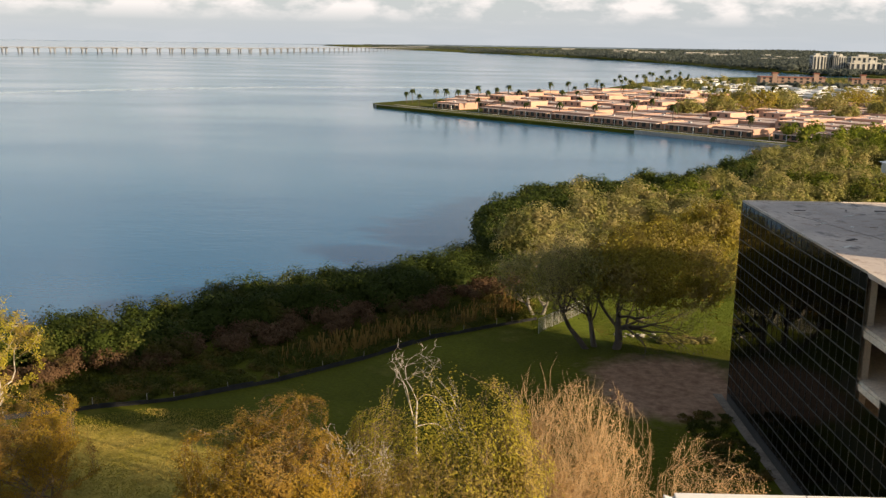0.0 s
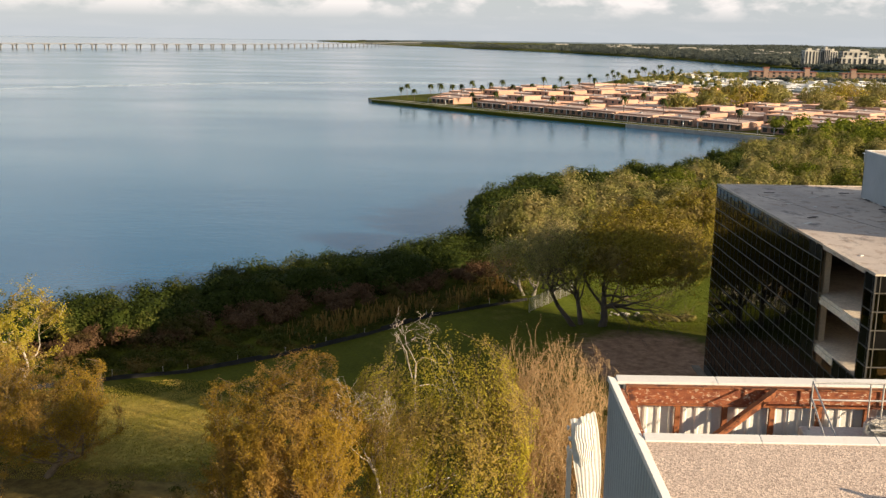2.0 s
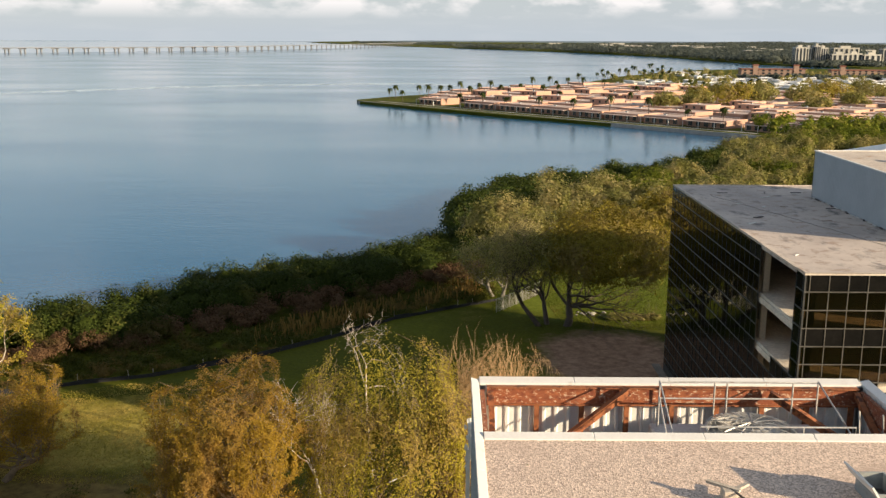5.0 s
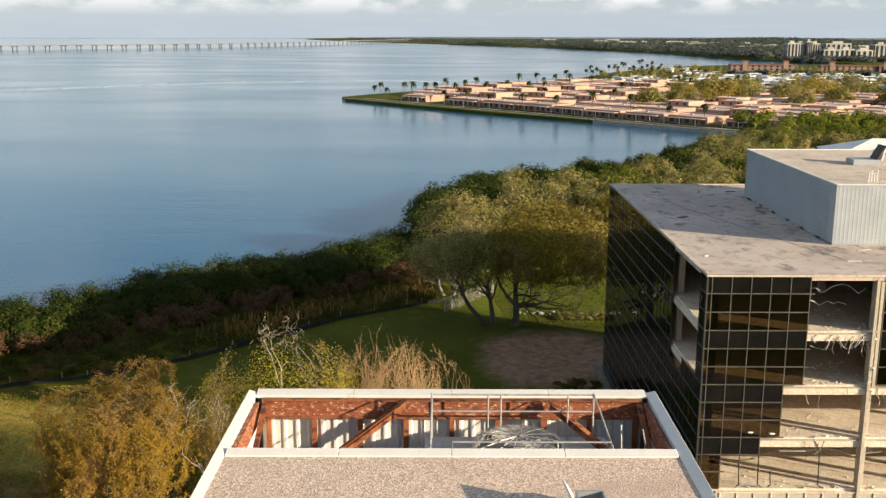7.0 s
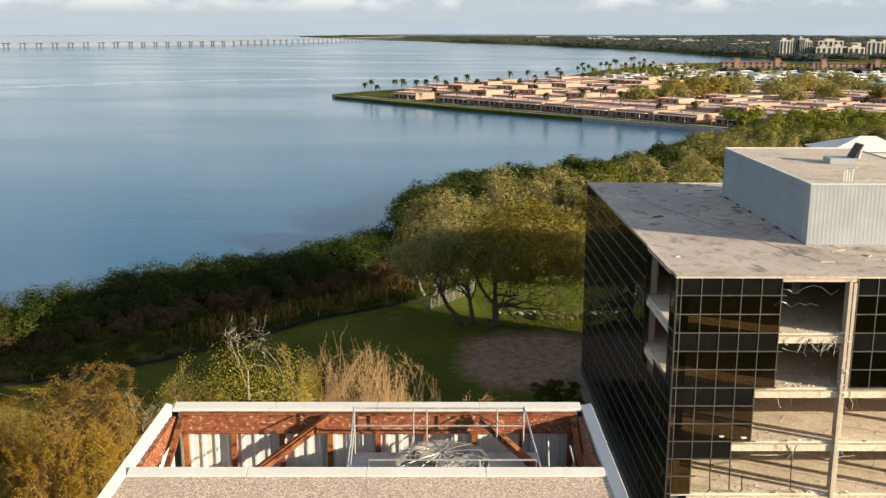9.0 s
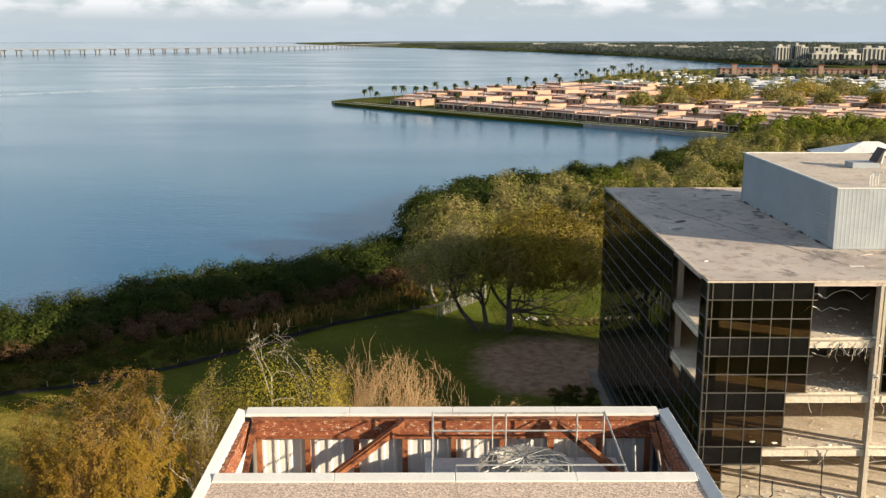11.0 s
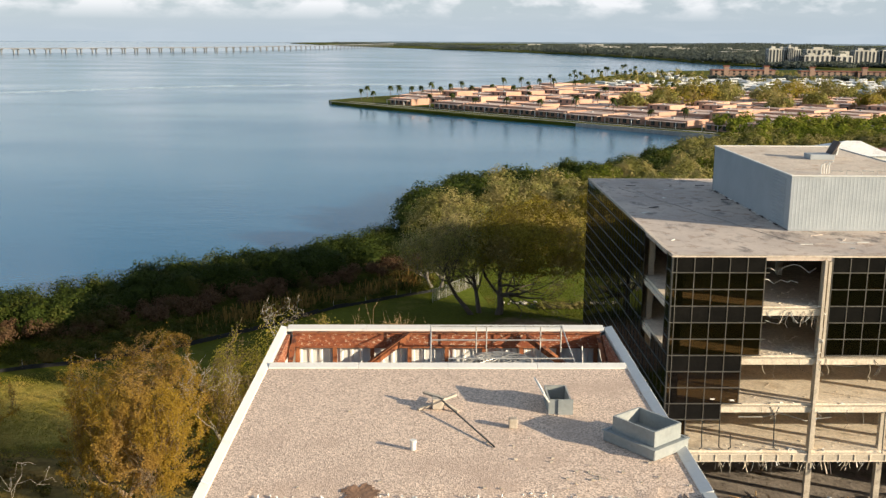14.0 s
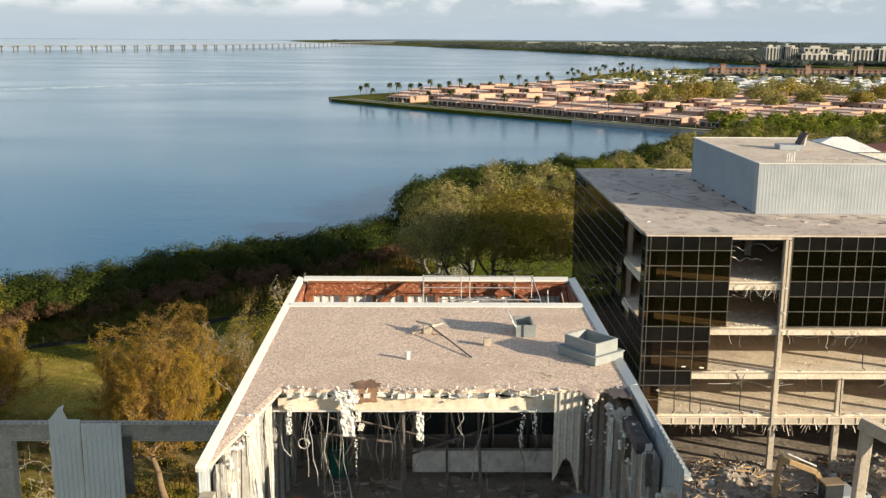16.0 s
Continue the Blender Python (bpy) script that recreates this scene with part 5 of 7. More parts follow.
wall = thing("seawall", "long pale concrete seawall with a path on top", "seawall", kind="")
for k in range(30):
    a, b = pen(k * 8.0 - 2, 0.6), pen(k * 8.0 + 5.9, 0.6)
    bm = bmesh.new()
    beam(bm, (*a, -1.1), (*b, -1.1), 0.8, 2.2)
    part("wall_panel", bm, M["stone"], wall)
bm = bmesh.new()
pts = [pen(4, 8), pen(232, 7), pen(232, 9.6), pen(4, 10.4)]
bm.faces.new([bm.verts.new((x, y, G + 0.02)) for x, y in pts])
tagged(part("path", bm, M["stone"]), "pale waterside footpath on the point", "path", kind="structure")


def town_house(length, depth, height, lower, seed):
    """A flat-roofed stucco house with parapet, porch, windows; built about its own corner."""
    r = random.Random(seed)
    h = thing("town_house", "low terracotta stucco house with a flat pinkish roof", "house", "houses on the point")
    body = box_part("wall", (0, length, 0, depth, 0, height), M["stucco"], h)
    top = box_part("roof", (0.3, length - 0.3, 0.3, depth - 0.3, height, height + 0.12), M["stucco_roof"], h)
    for d in ((0, length, 0, 0.3), (0, length, depth - 0.3, depth), (0, 0.3, 0.3, depth - 0.3), (length - 0.3, length, 0.3, depth - 0.3)):
        box_part("parapet", (*d, height, height + 0.3), M["stucco"], top)
    porch = box_part("porch_roof", (0.5, length - 0.5, -lower, 0, 2.3, 2.5), M["stucco_roof"], h)
    n = int(length / 3.4)
    for k in range(n):
        x = (k + 0.5) * length / n
        box_part("window", (x - 0.95, x + 0.95, -0.06, 0.02, 0.4, 2.2), M["window_dark"], body)
        if height > 4.6:
            box_part("window", (x - 0.6, x + 0.6, -0.06, 0.02, 3.2, 4.4), M["window_dark"], body)
        if k % 2 == 0:
            box_part("porch_post", (x - 1.7, x - 1.45, -lower, -lower + 0.25, 0, 2.3), M["trailer_white"], porch)
    for k in range(int(depth / 4)):
        box_part("window", (-0.06, 0.02, 2 + k * 4, 3.4 + k * 4, 0.9, 2.1), M["window_dark"], body)
    box_part("roof_unit", (length * 0.3, length * 0.3 + 1.0, depth * 0.5, depth * 0.5 + 0.8, height + 0.1, height + 0.6), M["grey_metal"], top)
    return h


kinds = [town_house(17, 13, 2.9, 2.5, 1), town_house(14, 14, 3.5, 2.0, 2), town_house(21, 13, 3.1, 3.0, 3), town_house(12, 12, 4.7, 0.8, 4), town_house(18, 15, 2.8, 3.0, 5)]
lens = [17, 14, 21, 12, 18]
first = [True] * 5
ang = math.atan2(EU.y, EU.x)
for row in range(11):
    o = 15 + row * 19.0 + (5 if row else 0)
    s = (27 if row == 0 else 22 - row * 13) + rv.uniform(0, 5)
    while s < 262 + row * 8:
        k = rv.randrange(5) if row else rv.choice((0, 2, 4, 1))
        x, y = pen(s, o + rv.uniform(-1.5, 1.5))
        if inside_poly(x, y, SHORE) and inside_poly(*pen(s - 14, o + 16), SHORE) and rv.random() < 0.93:
            m = pose(x, y, G, 0, 0, math.degrees(ang))
            if first[k]:
                kinds[k].matrix_basis = m
                first[k] = False
            else:
                copy_thing(kinds[k], m)
        s += lens[k] + rv.uniform(0.6, 3.5) * (1 if rv.random() < 0.8 else 3)


def palm(height, seed, size=2.4):
    r = random.Random(seed)
    p = thing("palm_tree", "tall palm with a tuft of drooping fronds", "palm", "palms on the point")
    bm = bmesh.new()
    wire(bm, [(0.10 * math.sin(k), 0.08 * math.cos(k * 1.3), height * k / 5) for k in range(6)], 0.16, 6)
    part("trunk", bm, M["bark"], p)
    bm = bmesh.new()
    for k in range(22):
        a, up = r.uniform(0, 6.28), r.uniform(-0.5, 0.9)
        d = Vector((math.cos(a), math.sin(a), 0))
        side = Vector((-d.y, d.x, 0))
        prev = None
        for j in range(5):
            f = j / 4
            c = Vector((0, 0, height)) + d * size * f * (1 - 0.15 * f) + Vector((0, 0, size * (up * f - 0.9 * f * f)))
            w = 0.55 * (0.25 + math.sin(math.pi * min(1, f + 0.15))) * (1 - 0.5 * f)
            cur = (bm.verts.new(c - side * w + Vector((0, 0, -0.2 * w))), bm.verts.new(c), bm.verts.new(c + side * w + Vector((0, 0, -0.2 * w))))
            if prev:
                bm.faces.new((prev[0], cur[0], cur[1], prev[1])); bm.faces.new((prev[1], cur[1], cur[2], prev[2]))
            prev = cur
    part("crown", bm, M["palm_leaf"], p)
    return p


palms = [palm(7.5, 1), palm(9.5, 2, 2.7), palm(6.0, 3, 2.2)]
palm_at = [(-36, 541), (-33, 546), (-20, 548), (-8, 545), (-3, 549), (3, 545), (8, 540), (-28, 520), (-14, 508), (20, 560), (26, 556), (14, 574), (40, 600),
           (48, 610), (66, 640), (75, 655), (84, 668), (60, 622), (2, 498), (13, 480), (24, 468), (38, 452), (52, 437), (66, 424), (80, 410), (93, 396), (104, 384), (118, 374)]
for k in range(40):
    palm_at.append((rv.uniform(95, 205), rv.uniform(740, 930)))
for k in range(14):
    palm_at.append((rv.uniform(40, 230), rv.uniform(470, 640)))
used = [False] * 3
for x, y in palm_at:
    if not inside_poly(x, y, SHORE):
        continue
    k = rv.randrange(3)
    m = pose(x, y, G - 0.1, 0, 0, rv.uniform(0, 360))
    if used[k]:
        copy_thing(palms[k], m)
    else:
        palms[k].matrix_basis, used[k] = m, True
for k, (x, y, h, r) in enumerate([(134, 478, 12.5, 10), (114, 466, 10, 8), (150, 492, 11.5, 9), (196, 520, 12, 12), (176, 500, 10, 8), (224, 540, 12, 11), (252, 520, 11, 11), (98, 462, 9, 7),
                                  (165, 450, 8, 6), (214, 468, 9, 8), (246, 472, 10, 9), (284, 560, 11, 10), (304, 600, 11, 10), (150, 560, 9, 7), (168, 540, 10, 9), (128, 520, 9, 7), (190, 470, 9, 7)]):
    tree("street_tree", (x, y, G), h, r, "canopy" if k % 3 else "oak_leaf", 60 + k, "broad olive tree among the houses", 0.35, 2600, 0.6, 2, trunks=2, fluff=1.7, kids=(6, 5, 4), clear=0.2)


def trailer(seed, length, width, height):
    t = thing("trailer_home", "white trailer home parked in rows", "trailer", "trailer park")
    bm = bmesh.new()
    cuboid(bm, 0, length, 0, width, 0.4, height)
    bmesh.ops.bevel(bm, geom=bm.edges[:], offset=0.15, segments=1, affect="EDGES")
    body = part("body", bm, M["trailer_white"], t)
    bm = bmesh.new()
    v = [bm.verts.new(c) for c in ((-0.2, -0.3, height), (length + 0.2, -0.3, height), (length + 0.2, width + 0.3, height), (-0.2, width + 0.3, height),
                                   (-0.2, width / 2, height + 0.4), (length + 0.2, width / 2, height + 0.6))]
    for f in ((0, 1, 5, 4), (2, 3, 4, 5), (0, 4, 3), (1, 2, 5), (0, 3, 2, 1)):
        bm.faces.new([v[i] for i in f])
    part("roof", bm, M["trailer_white"], t)
    box_part("window_band", (0.8, length - 0.8, -0.05, 0.05, 1.3, 2.1), M["window_dark"], body)
    return t


homes = [trailer(1, 10, 3.6, 2.1), trailer(2, 7.5, 3.2, 2.0), trailer(3, 12, 4.0, 2.2)]
used = [False] * 3
count = 0
for row in range(26):
    for col in range(22):
        x, y = 118 + col * 15 + row * 5.0 + rv.uniform(-2, 2), 690 - col * 7 + row * 13 + rv.uniform(-2, 2)
        if not inside_poly(x, y, SHORE) or rv.random() < 0.08 or x > 470 or y > 930 or (x > 225 and y > 800) or count > 290 or (x < 200 and y > 760):
            continue
        o = (Vector((x, y)) - TIP).dot(EN)
        if o < 205:
            continue
        k = rv.randrange(3)
        m = pose(x, y, G, 0, 0, rv.choice((0, 90)) + 25 + rv.uniform(-5, 5))
        count += 1
        if used[k]:
            copy_thing(homes[k], m)
        else:
            homes[k].matrix_basis, used[k] = m, True
spots = [(rv.uniform(110, 470), rv.uniform(520, 940), G, rv.uniform(1.5, 3.5), rv.uniform(2.5, 6)) for _ in range(420)]
spots = [s for s in spots if inside_poly(s[0] - 4, s[1], SHORE)]
thicket("garden_trees", spots, "canopy", 71, "small garden trees between the trailer homes", 1.0, 60, "trees", False)
spots = []
while len(spots) < 240:
    x, y = rv.uniform(112, 330), rv.uniform(318, 430)
    if y < 372 + (x - 112) * 0.18 and inside_poly(x, y, SHORE):
        spots.append((x, y, G, rv.uniform(2.5, 4.5), rv.uniform(4, 7.5)))
thicket("shore_woods", spots, "bright_canopy", 72, "green wood between the point and the office block", 0.75, 240)

shed = thing("long_house", "white-walled low building with a white and red roof", "building", at=(103, 246, G))
box_part("wall", (0, 46, 0, 16, 0, 5.0), M["trailer_white"], shed)
for k, (x0, x1, mm) in enumerate(((0, 21, "trailer_white"), (21.1, 46, "red_tile"))):
    bm = bmesh.new()
    top = (x0 + 11.0, x0 + 15.0)
    v = [bm.verts.new(c) for c in ((x0 - 0.5, -0.5, 5.0), (x1, -0.5, 5.0), (x1, 16.5, 5.0), (x0 - 0.5, 16.5, 5.0), (top[0], 8, 8.2 - k), (top[1], 8, 8.2 - k))]
    for f in ((0, 1, 5, 4), (1, 2, 5), (2, 3, 4, 5), (3, 0, 4), (0, 3, 2, 1)):
        bm.faces.new([v[i] for i in f])
    part("roof", bm, M[mm], shed, ("white metal roof", "red tile roof")[k])
for k in range(8):
    box_part("window", (2 + k * 5.4, 4.4 + k * 5.4, -0.05, 0.05, 1, 3.2), M["window_dark"], shed)


def condo(x, y, w, d, h, turn, tower_at):
    c = thing("condo_block", "terracotta apartment block with small roof turrets", "apartment block", "terracotta blocks", (x, y, G))
    c.rotation_euler = (0, 0, radians(turn))
    body = box_part("wall", (0, w, 0, d, 0, h), M["brick"], c)
    box_part("roof", (-0.5, w + 0.5, -0.5, d + 0.5, h, h + 0.7), M["red_tile"], c)
    for t in tower_at:
        tur = box_part("turret", (w * t - 2, w * t + 2, -0.6, 3.4, 0, h + 3.2), M["brick"], c)
        box_part("turret_roof", (w * t - 2.4, w * t + 2.4, -1.0, 3.8, h + 3.2, h + 4.2), M["red_tile"], tur)
    for f in range(3):
        for k in range(int(w / 5)):
            box_part("window", (2 + k * 5, 4 + k * 5, -0.1, 0.05, 1 + f * h / 3, 2.6 + f * h / 3), M["window_dark"], body)


condo(243, 838, 52, 14, 7.4, -6, (0.22, 0.86))
condo(322, 846, 44, 14, 6.4, -8, (0.2,))
condo(368, 838, 52, 14, 6.4, -8, (0.1, 0.7))
condo(424, 828, 80, 16, 6.4, -8, (0.3, 0.8))


def high_rise(x, y, w, d, h):
    c = thing("high_rise", "pale high-rise with vertical window strips", "high-rise", "towers beyond the woods", (x, y, G))
    body = box_part("wall", (0, w, 0, d, 0, h), M["tower_white"], c)
    box_part("roof", (w * 0.3, w * 0.7, d * 0.3, d * 0.7, h, h + 2.5), M["tower_white"], c)
    n = max(3, int(w / 6))
    for k in range(n):
        box_part("window_strip", (w * (k + 0.3) / n, w * (k + 0.75) / n, -0.4, 0.2, 1.5, h - 1.5), M["window_dark"], body)
    for k in range(3):
        box_part("window_strip", (-0.4, 0.2, d * (k + 0.25) / 3, d * (k + 0.7) / 3, 1.5, h - 1.5), M["window_dark"], body)


for x, y, w, h in ((430, 1250, 13, 21.5), (444, 1253, 9, 21), (454, 1250, 7, 23.5), (462, 1252, 9, 21), (472, 1240, 20, 13.5), (493, 1243, 18, 14), (512, 1240, 21, 13),
                   (508, 1330, 34, 20), (535, 1240, 17, 20), (553, 1243, 15, 19.5), (570, 1240, 20, 20.5), (592, 1240, 26, 19)):
    high_rise(x, y, w, 14, h)

# far woods round the head of the bay
spots = []
FAR = [(402, 1290), (390, 1374), (382, 1496), (372, 1683), (314, 1919), (272, 2095), (204, 2266), (100, 2559), (36, 2690)]
for k in range(1250):
    f = rv.random() ** 0.9
    x, y = along(FAR, f)
    depth = rv.random() ** 1.5
    x += 10 + depth * (500 + 900 * f)
    y += depth * (700 + 900 * f)
    if 430 < x < 640 and y < 1300:
        continue
    spots.append((x, y, G, rv.uniform(12, 22) * (1 + f), rv.uniform(8, 12) * (1 + 0.3 * depth)))
for k in range(130):
    f = rv.random()
    spots.append((20 - 130 * f - 480 * max(0, f - 0.3) + rv.uniform(0, 160), 2720 + 1500 * f, G, rv.uniform(20, 40), rv.uniform(5, 9)))
for k in range(150):
    spots.append((rv.uniform(405, 900), rv.uniform(1165, 1235), G, rv.uniform(8, 13), rv.uniform(4, 7)))
for k in range(150):
    spots.append((rv.uniform(235, 620), rv.uniform(805, 832), G, rv.uniform(3, 5), rv.uniform(2.0, 4.0)))
thicket("far_woods", spots, "hazed_far_leaf", 73, "distant woods, greyed with haze, round the head of the bay", 3.2, 78, "woods", False)
for k in range(26):
    f = rv.random()
    x, y = along(FAR, f)
    x, y = x + rv.uniform(60, 500), y + rv.uniform(300, 700)
    box = box_part("far_building", (x, x + rv.uniform(12, 50), y, y + 20, G, rv.uniform(9, 12)), M["tower_white"], None)
    tagged(box, "small pale building among distant woods", "building", "far buildings")

# ---- the long bridge ----
bridge = thing("causeway_bridge", "long low concrete bridge on paired piers", "bridge")
LINE = [(-1180, 1400), (-789, 1830), (-606, 1975), (-449, 2200), (-337, 2509), (-228, 2898), (-120, 3350)]
pier_bm = bmesh.new()
for x in (-5.0, 4.0):
    cuboid(pier_bm, x, x + 2.2, -1.2, 1.2, WATER_Z - 1, 5.6)
cuboid(pier_bm, -7.5, 7.5, -1.6, 1.6, 5.6, 7.2)
pier_me = done(pier_bm, "pier", M["bridge_grey"])
for (x0, y0), (x1, y1) in zip(LINE, LINE[1:]):
    ln = math.hypot(x1 - x0, y1 - y0)
    bm = bmesh.new()
    beam(bm, (x0, y0, 7.9), (x1, y1, 7.9), 11, 1.4)
    part("deck", bm, M["bridge_grey"], bridge)
    n = int(ln / 29)
    for k in range(n):
        ob = new("pier", pier_me)
        ob.parent = bridge
        ob.location = (x0 + (x1 - x0) * k / n, y0 + (y1 - y0) * k / n, 0)
        ob.rotation_euler = (0, 0, math.atan2(y1 - y0, x1 - x0) + 0.35)

# ---- the open plant well on the tower ----
rw = random.Random(7)
for d, mm in (((TX0 + 0.4, TX1 - 0.4, 25.06, 25.2, 24.36, 24.84), "rust_peel"), ((TX0 + 0.4, TX1 - 0.4, 24.98, 25.2, 24.84, 24.87), "rust"),
              ((TX0 + 0.4, TX1 - 0.4, 24.98, 25.2, 24.32, 24.36), "rust"), ((TX0 + 0.2, TX0 + 0.32, 21.6, 25.0, 24.25, 24.8), "rust_peel"),
              ((TX1 - 0.38, TX1 - 0.26, 21.6, 25.0, 24.25, 24.8), "rust_peel")):
    box_part("steel_beam", d, M[mm], tower, "rusted steel girder with flaking paint")
ribbed("inner_panel", (TX0 + 0.35, 25.21), (TX1 - 0.35, 25.21), 22.5, 24.84, M["white_metal"], tower, 0.36, 0.05)
ribbed("inner_panel", (TX0 + 0.16, 25.15), (TX0 + 0.16, 21.5), 22.5, 24.84, M["white_metal"], tower, 0.36, 0.05)
ribbed("inner_panel", (TX1 - 0.20, 21.5), (TX1 - 0.20, 25.15), 22.5, 24.84, M["white_metal"], tower, 0.36, 0.05)
for k in range(9):
    x = TX0 + 0.55 + k * 1.31
    box_part("post", (x - 0.07, x + 0.07, 25.02, 25.14, 22.5, 24.34), M["rust"], tower, "rusted steel post")
for a, b, w in (((-1.0, 24.2, 22.7), (2.0, 24.93, 24.8), 0.26), ((6.1, 24.93, 24.75), (8.5, 22.3, 23.5), 0.24), ((TX0 + 0.5, 21.9, 23.4), (TX0 + 0.5, 25.0, 24.7), 0.2), ((TX1 - 0.5, 22.0, 23.5), (TX1 - 0.5, 25.0, 24.7), 0.2)):
    bm = bmesh.new()
    beam(bm, a, b, 0.06, w)
    beam(bm, (Vector(a) + Vector((0, -0.08, w * 0.5))), (Vector(b) + Vector((0, -0.08, w * 0.5))), 0.16, 0.02)
    part("brace", bm, M["rust"], tower, "rusted diagonal brace")

fan = thing("cooling_unit", "weathered rooftop cooling unit with a wire fan guard", "cooling unit", at=(0, 0, 0))
bm = bmesh.new()
cuboid(bm, 2.55, 7.6, 21.75, 24.5, 22.5, 24.0)
bmesh.ops.bevel(bm, geom=bm.edges[:], offset=0.03, segments=1, affect="EDGES")
part("housing", bm, M["panel_metal"], fan)
FX, FY, FR = 5.05, 23.15, 1.22
bm = bmesh.new()
rings = []
for z, r in ((24.0, FR), (24.36, FR), (24.36, FR - 0.05), (24.02, FR - 0.05)):
    rings.append([bm.verts.new((FX + r * math.cos(a), FY + r * math.sin(a), z)) for a in [2 * math.pi * k / 40 for k in range(40)]])
for p, q in zip(rings, rings[1:]):
    for k in range(40):
        bm.faces.new((p[k], p[(k + 1) % 40], q[(k + 1) % 40], q[k]))
part("shroud", bm, M["steel"], fan)
for j in range(9):
    r = FR * (j + 1) / 9
    z = 24.40 + 0.18 * (1 - (r / FR) ** 2)
    bm = bmesh.new()
    wire(bm, [(FX + r * math.cos(a), FY + r * math.sin(a), z) for a in [2 * math.pi * k / 32 for k in range(33)]], 0.010, 3)
    part("guard_ring", bm, M["steel"], fan, "wire fan guard")
for k in range(14):
    a = 2 * math.pi * k / 14
    bm = bmesh.new()
    wire(bm, [(FX + FR * f * math.cos(a), FY + FR * f * math.sin(a), 24.41 + 0.18 * (1 - f * f)) for f in (0.05, 0.4, 0.75, 1.0)], 0.014, 3)
    part("guard_spoke", bm, M["steel"], fan)
for k in range(4):
    bm = bmesh.new()
    a = 0.5 + k * math.pi / 2
    d, s = Vector((math.cos(a), math.sin(a), 0)), Vector((-math.sin(a), math.cos(a), 0.35))
    c = Vector((FX, FY, 24.2))
    v = [bm.verts.new(c + d * r + s * w) for r, w in ((0.15, -0.12), (1.1, -0.24), (1.1, 0.22), (0.15, 0.12))]
    v2 = [bm.verts.new(x.co + Vector((0, 0, 0.015))) for x in v]
    bm.faces.new(v[::-1]); bm.faces.new(v2)
    for i in range(4):
        bm.faces.new((v[i], v[(i + 1) % 4], v2[(i + 1) % 4], v2[i]))
    part("blade", bm, M["steel"], fan)
bm = bmesh.new(); bar(bm, (FX, FY, 24.05), (FX, FY, 24.33), 0.17, 12)
part("hub", bm, M["steel"], fan)
for x in (2.95, 7.1):
    bm = bmesh.new()
    bmesh.ops.create_uvsphere(bm, u_segments=10, v_segments=7, radius=0.2, matrix=Matrix.Translation((x, 21.95, 24.2)))
    part("motor", bm, M["concrete"], fan)
rail = thing("pipe_railing", "thin bent pipe railing round the cooling unit", "railing")
for pts in ([(2.75, 24.25, 24.0), (2.75, 24.25, 25.38)], [(7.2, 24.25, 24.0), (7.2, 24.25, 25.38)], [(2.75, 24.25, 25.34), (7.2, 24.25, 25.34)], [(2.75, 24.25, 24.85), (7.2, 24.25, 24.85)],
            [(4.3, 24.25, 24.0), (4.3, 24.25, 25.34)], [(4.65, 24.25, 24.0), (4.65, 24.25, 25.34)], [(2.75, 24.25, 25.36), (2.72, 21.75, 24.3), (2.72, 21.7, 24.0)],
            [(2.75, 24.25, 24.9), (2.72, 22.6, 24.0)], [(7.2, 24.25, 25.36), (7.55, 21.8, 24.3), (7.55, 21.8, 24.0)], [(6.5, 24.25, 24.0), (6.5, 24.25, 25.34)],
            [(3.3, 21.8, 24.0), (3.3, 21.8, 25.02), (7.3, 21.8, 25.02), (7.3, 21.8, 24.0)], [(5.95, 21.8, 24.0), (5.95, 21.8, 25.02)],
            [(7.7, 22.4, 24.0), (7.65, 22.5, 25.2)], [(8.2, 22.3, 22.6), (8.28, 22.4, 24.7), (8.15, 22.2, 25.2)]):
    bm = bmesh.new(); wire(bm, pts, 0.026, 5)
    part("pipe", bm, M["steel"], rail)

# ---- loose things on the tower roof ----
RZ = 24.895


def hollow(name, w, d, h, wall, material, parent, label=""):
    """An open-topped box."""
    bm = bmesh.new()
    for q in ((-w / 2, w / 2, -d / 2, -d / 2 + wall), (-w / 2, w / 2, d / 2 - wall, d / 2), (-w / 2, -w / 2 + wall, -d / 2 + wall, d / 2 - wall), (w / 2 - wall, w / 2, -d / 2 + wall, d / 2 - wall)):
        cuboid(bm, *q, 0, h)
    return part(name, bm, material, parent, label)


curb = thing("vent_curb", "grey sheet-metal vent curb lying on the gravel", "vent curb", at=(8.2, 15.42, RZ))
curb.rotation_euler = (0, 0, math.atan2(-0.788, 0.615))
box_part("base", (-0.84, 0.84, -0.66, 0.66, 0, 0.27), M["dull_metal"], curb, "", 0.02)
up = hollow("upstand", 1.36, 1.02, 0.40, 0.05, M["dull_metal"], curb)
up.location = (0, 0.02, 0.27)
bm = bmesh.new()
for q in ((-0.86, 0.86, -0.68, -0.6), (-0.86, 0.86, 0.6, 0.68), (-0.86, -0.78, -0.6, 0.6), (0.78, 0.86, -0.6, 0.6)):
    cuboid(bm, *q, 0.26, 0.29)
part("flange", bm, M["dull_metal"], curb)
hatch = thing("roof_vent", "open grey metal roof vent with a bent flap", "roof vent", at=(6.28, 18.0, RZ))
hollow("duct", 0.62, 1.15, 0.42, 0.04, M["dull_metal"], hatch)
# near-black plate stands in for the unlit depth of the duct
box_part("throat", (-0.27, 0.27, -0.53, 0.53, 0.0, 0.03), M["burnt_and_shade"], hatch)
fl = box_part("flap", (-0.02, 0.02, -0.6, 0.62, 0, 0.3), M["white_metal"], hatch, "bent pale flap")
fl.location, fl.rotation_euler = (-0.36, 0, 0.38), (0.05, -0.6, 0.08)
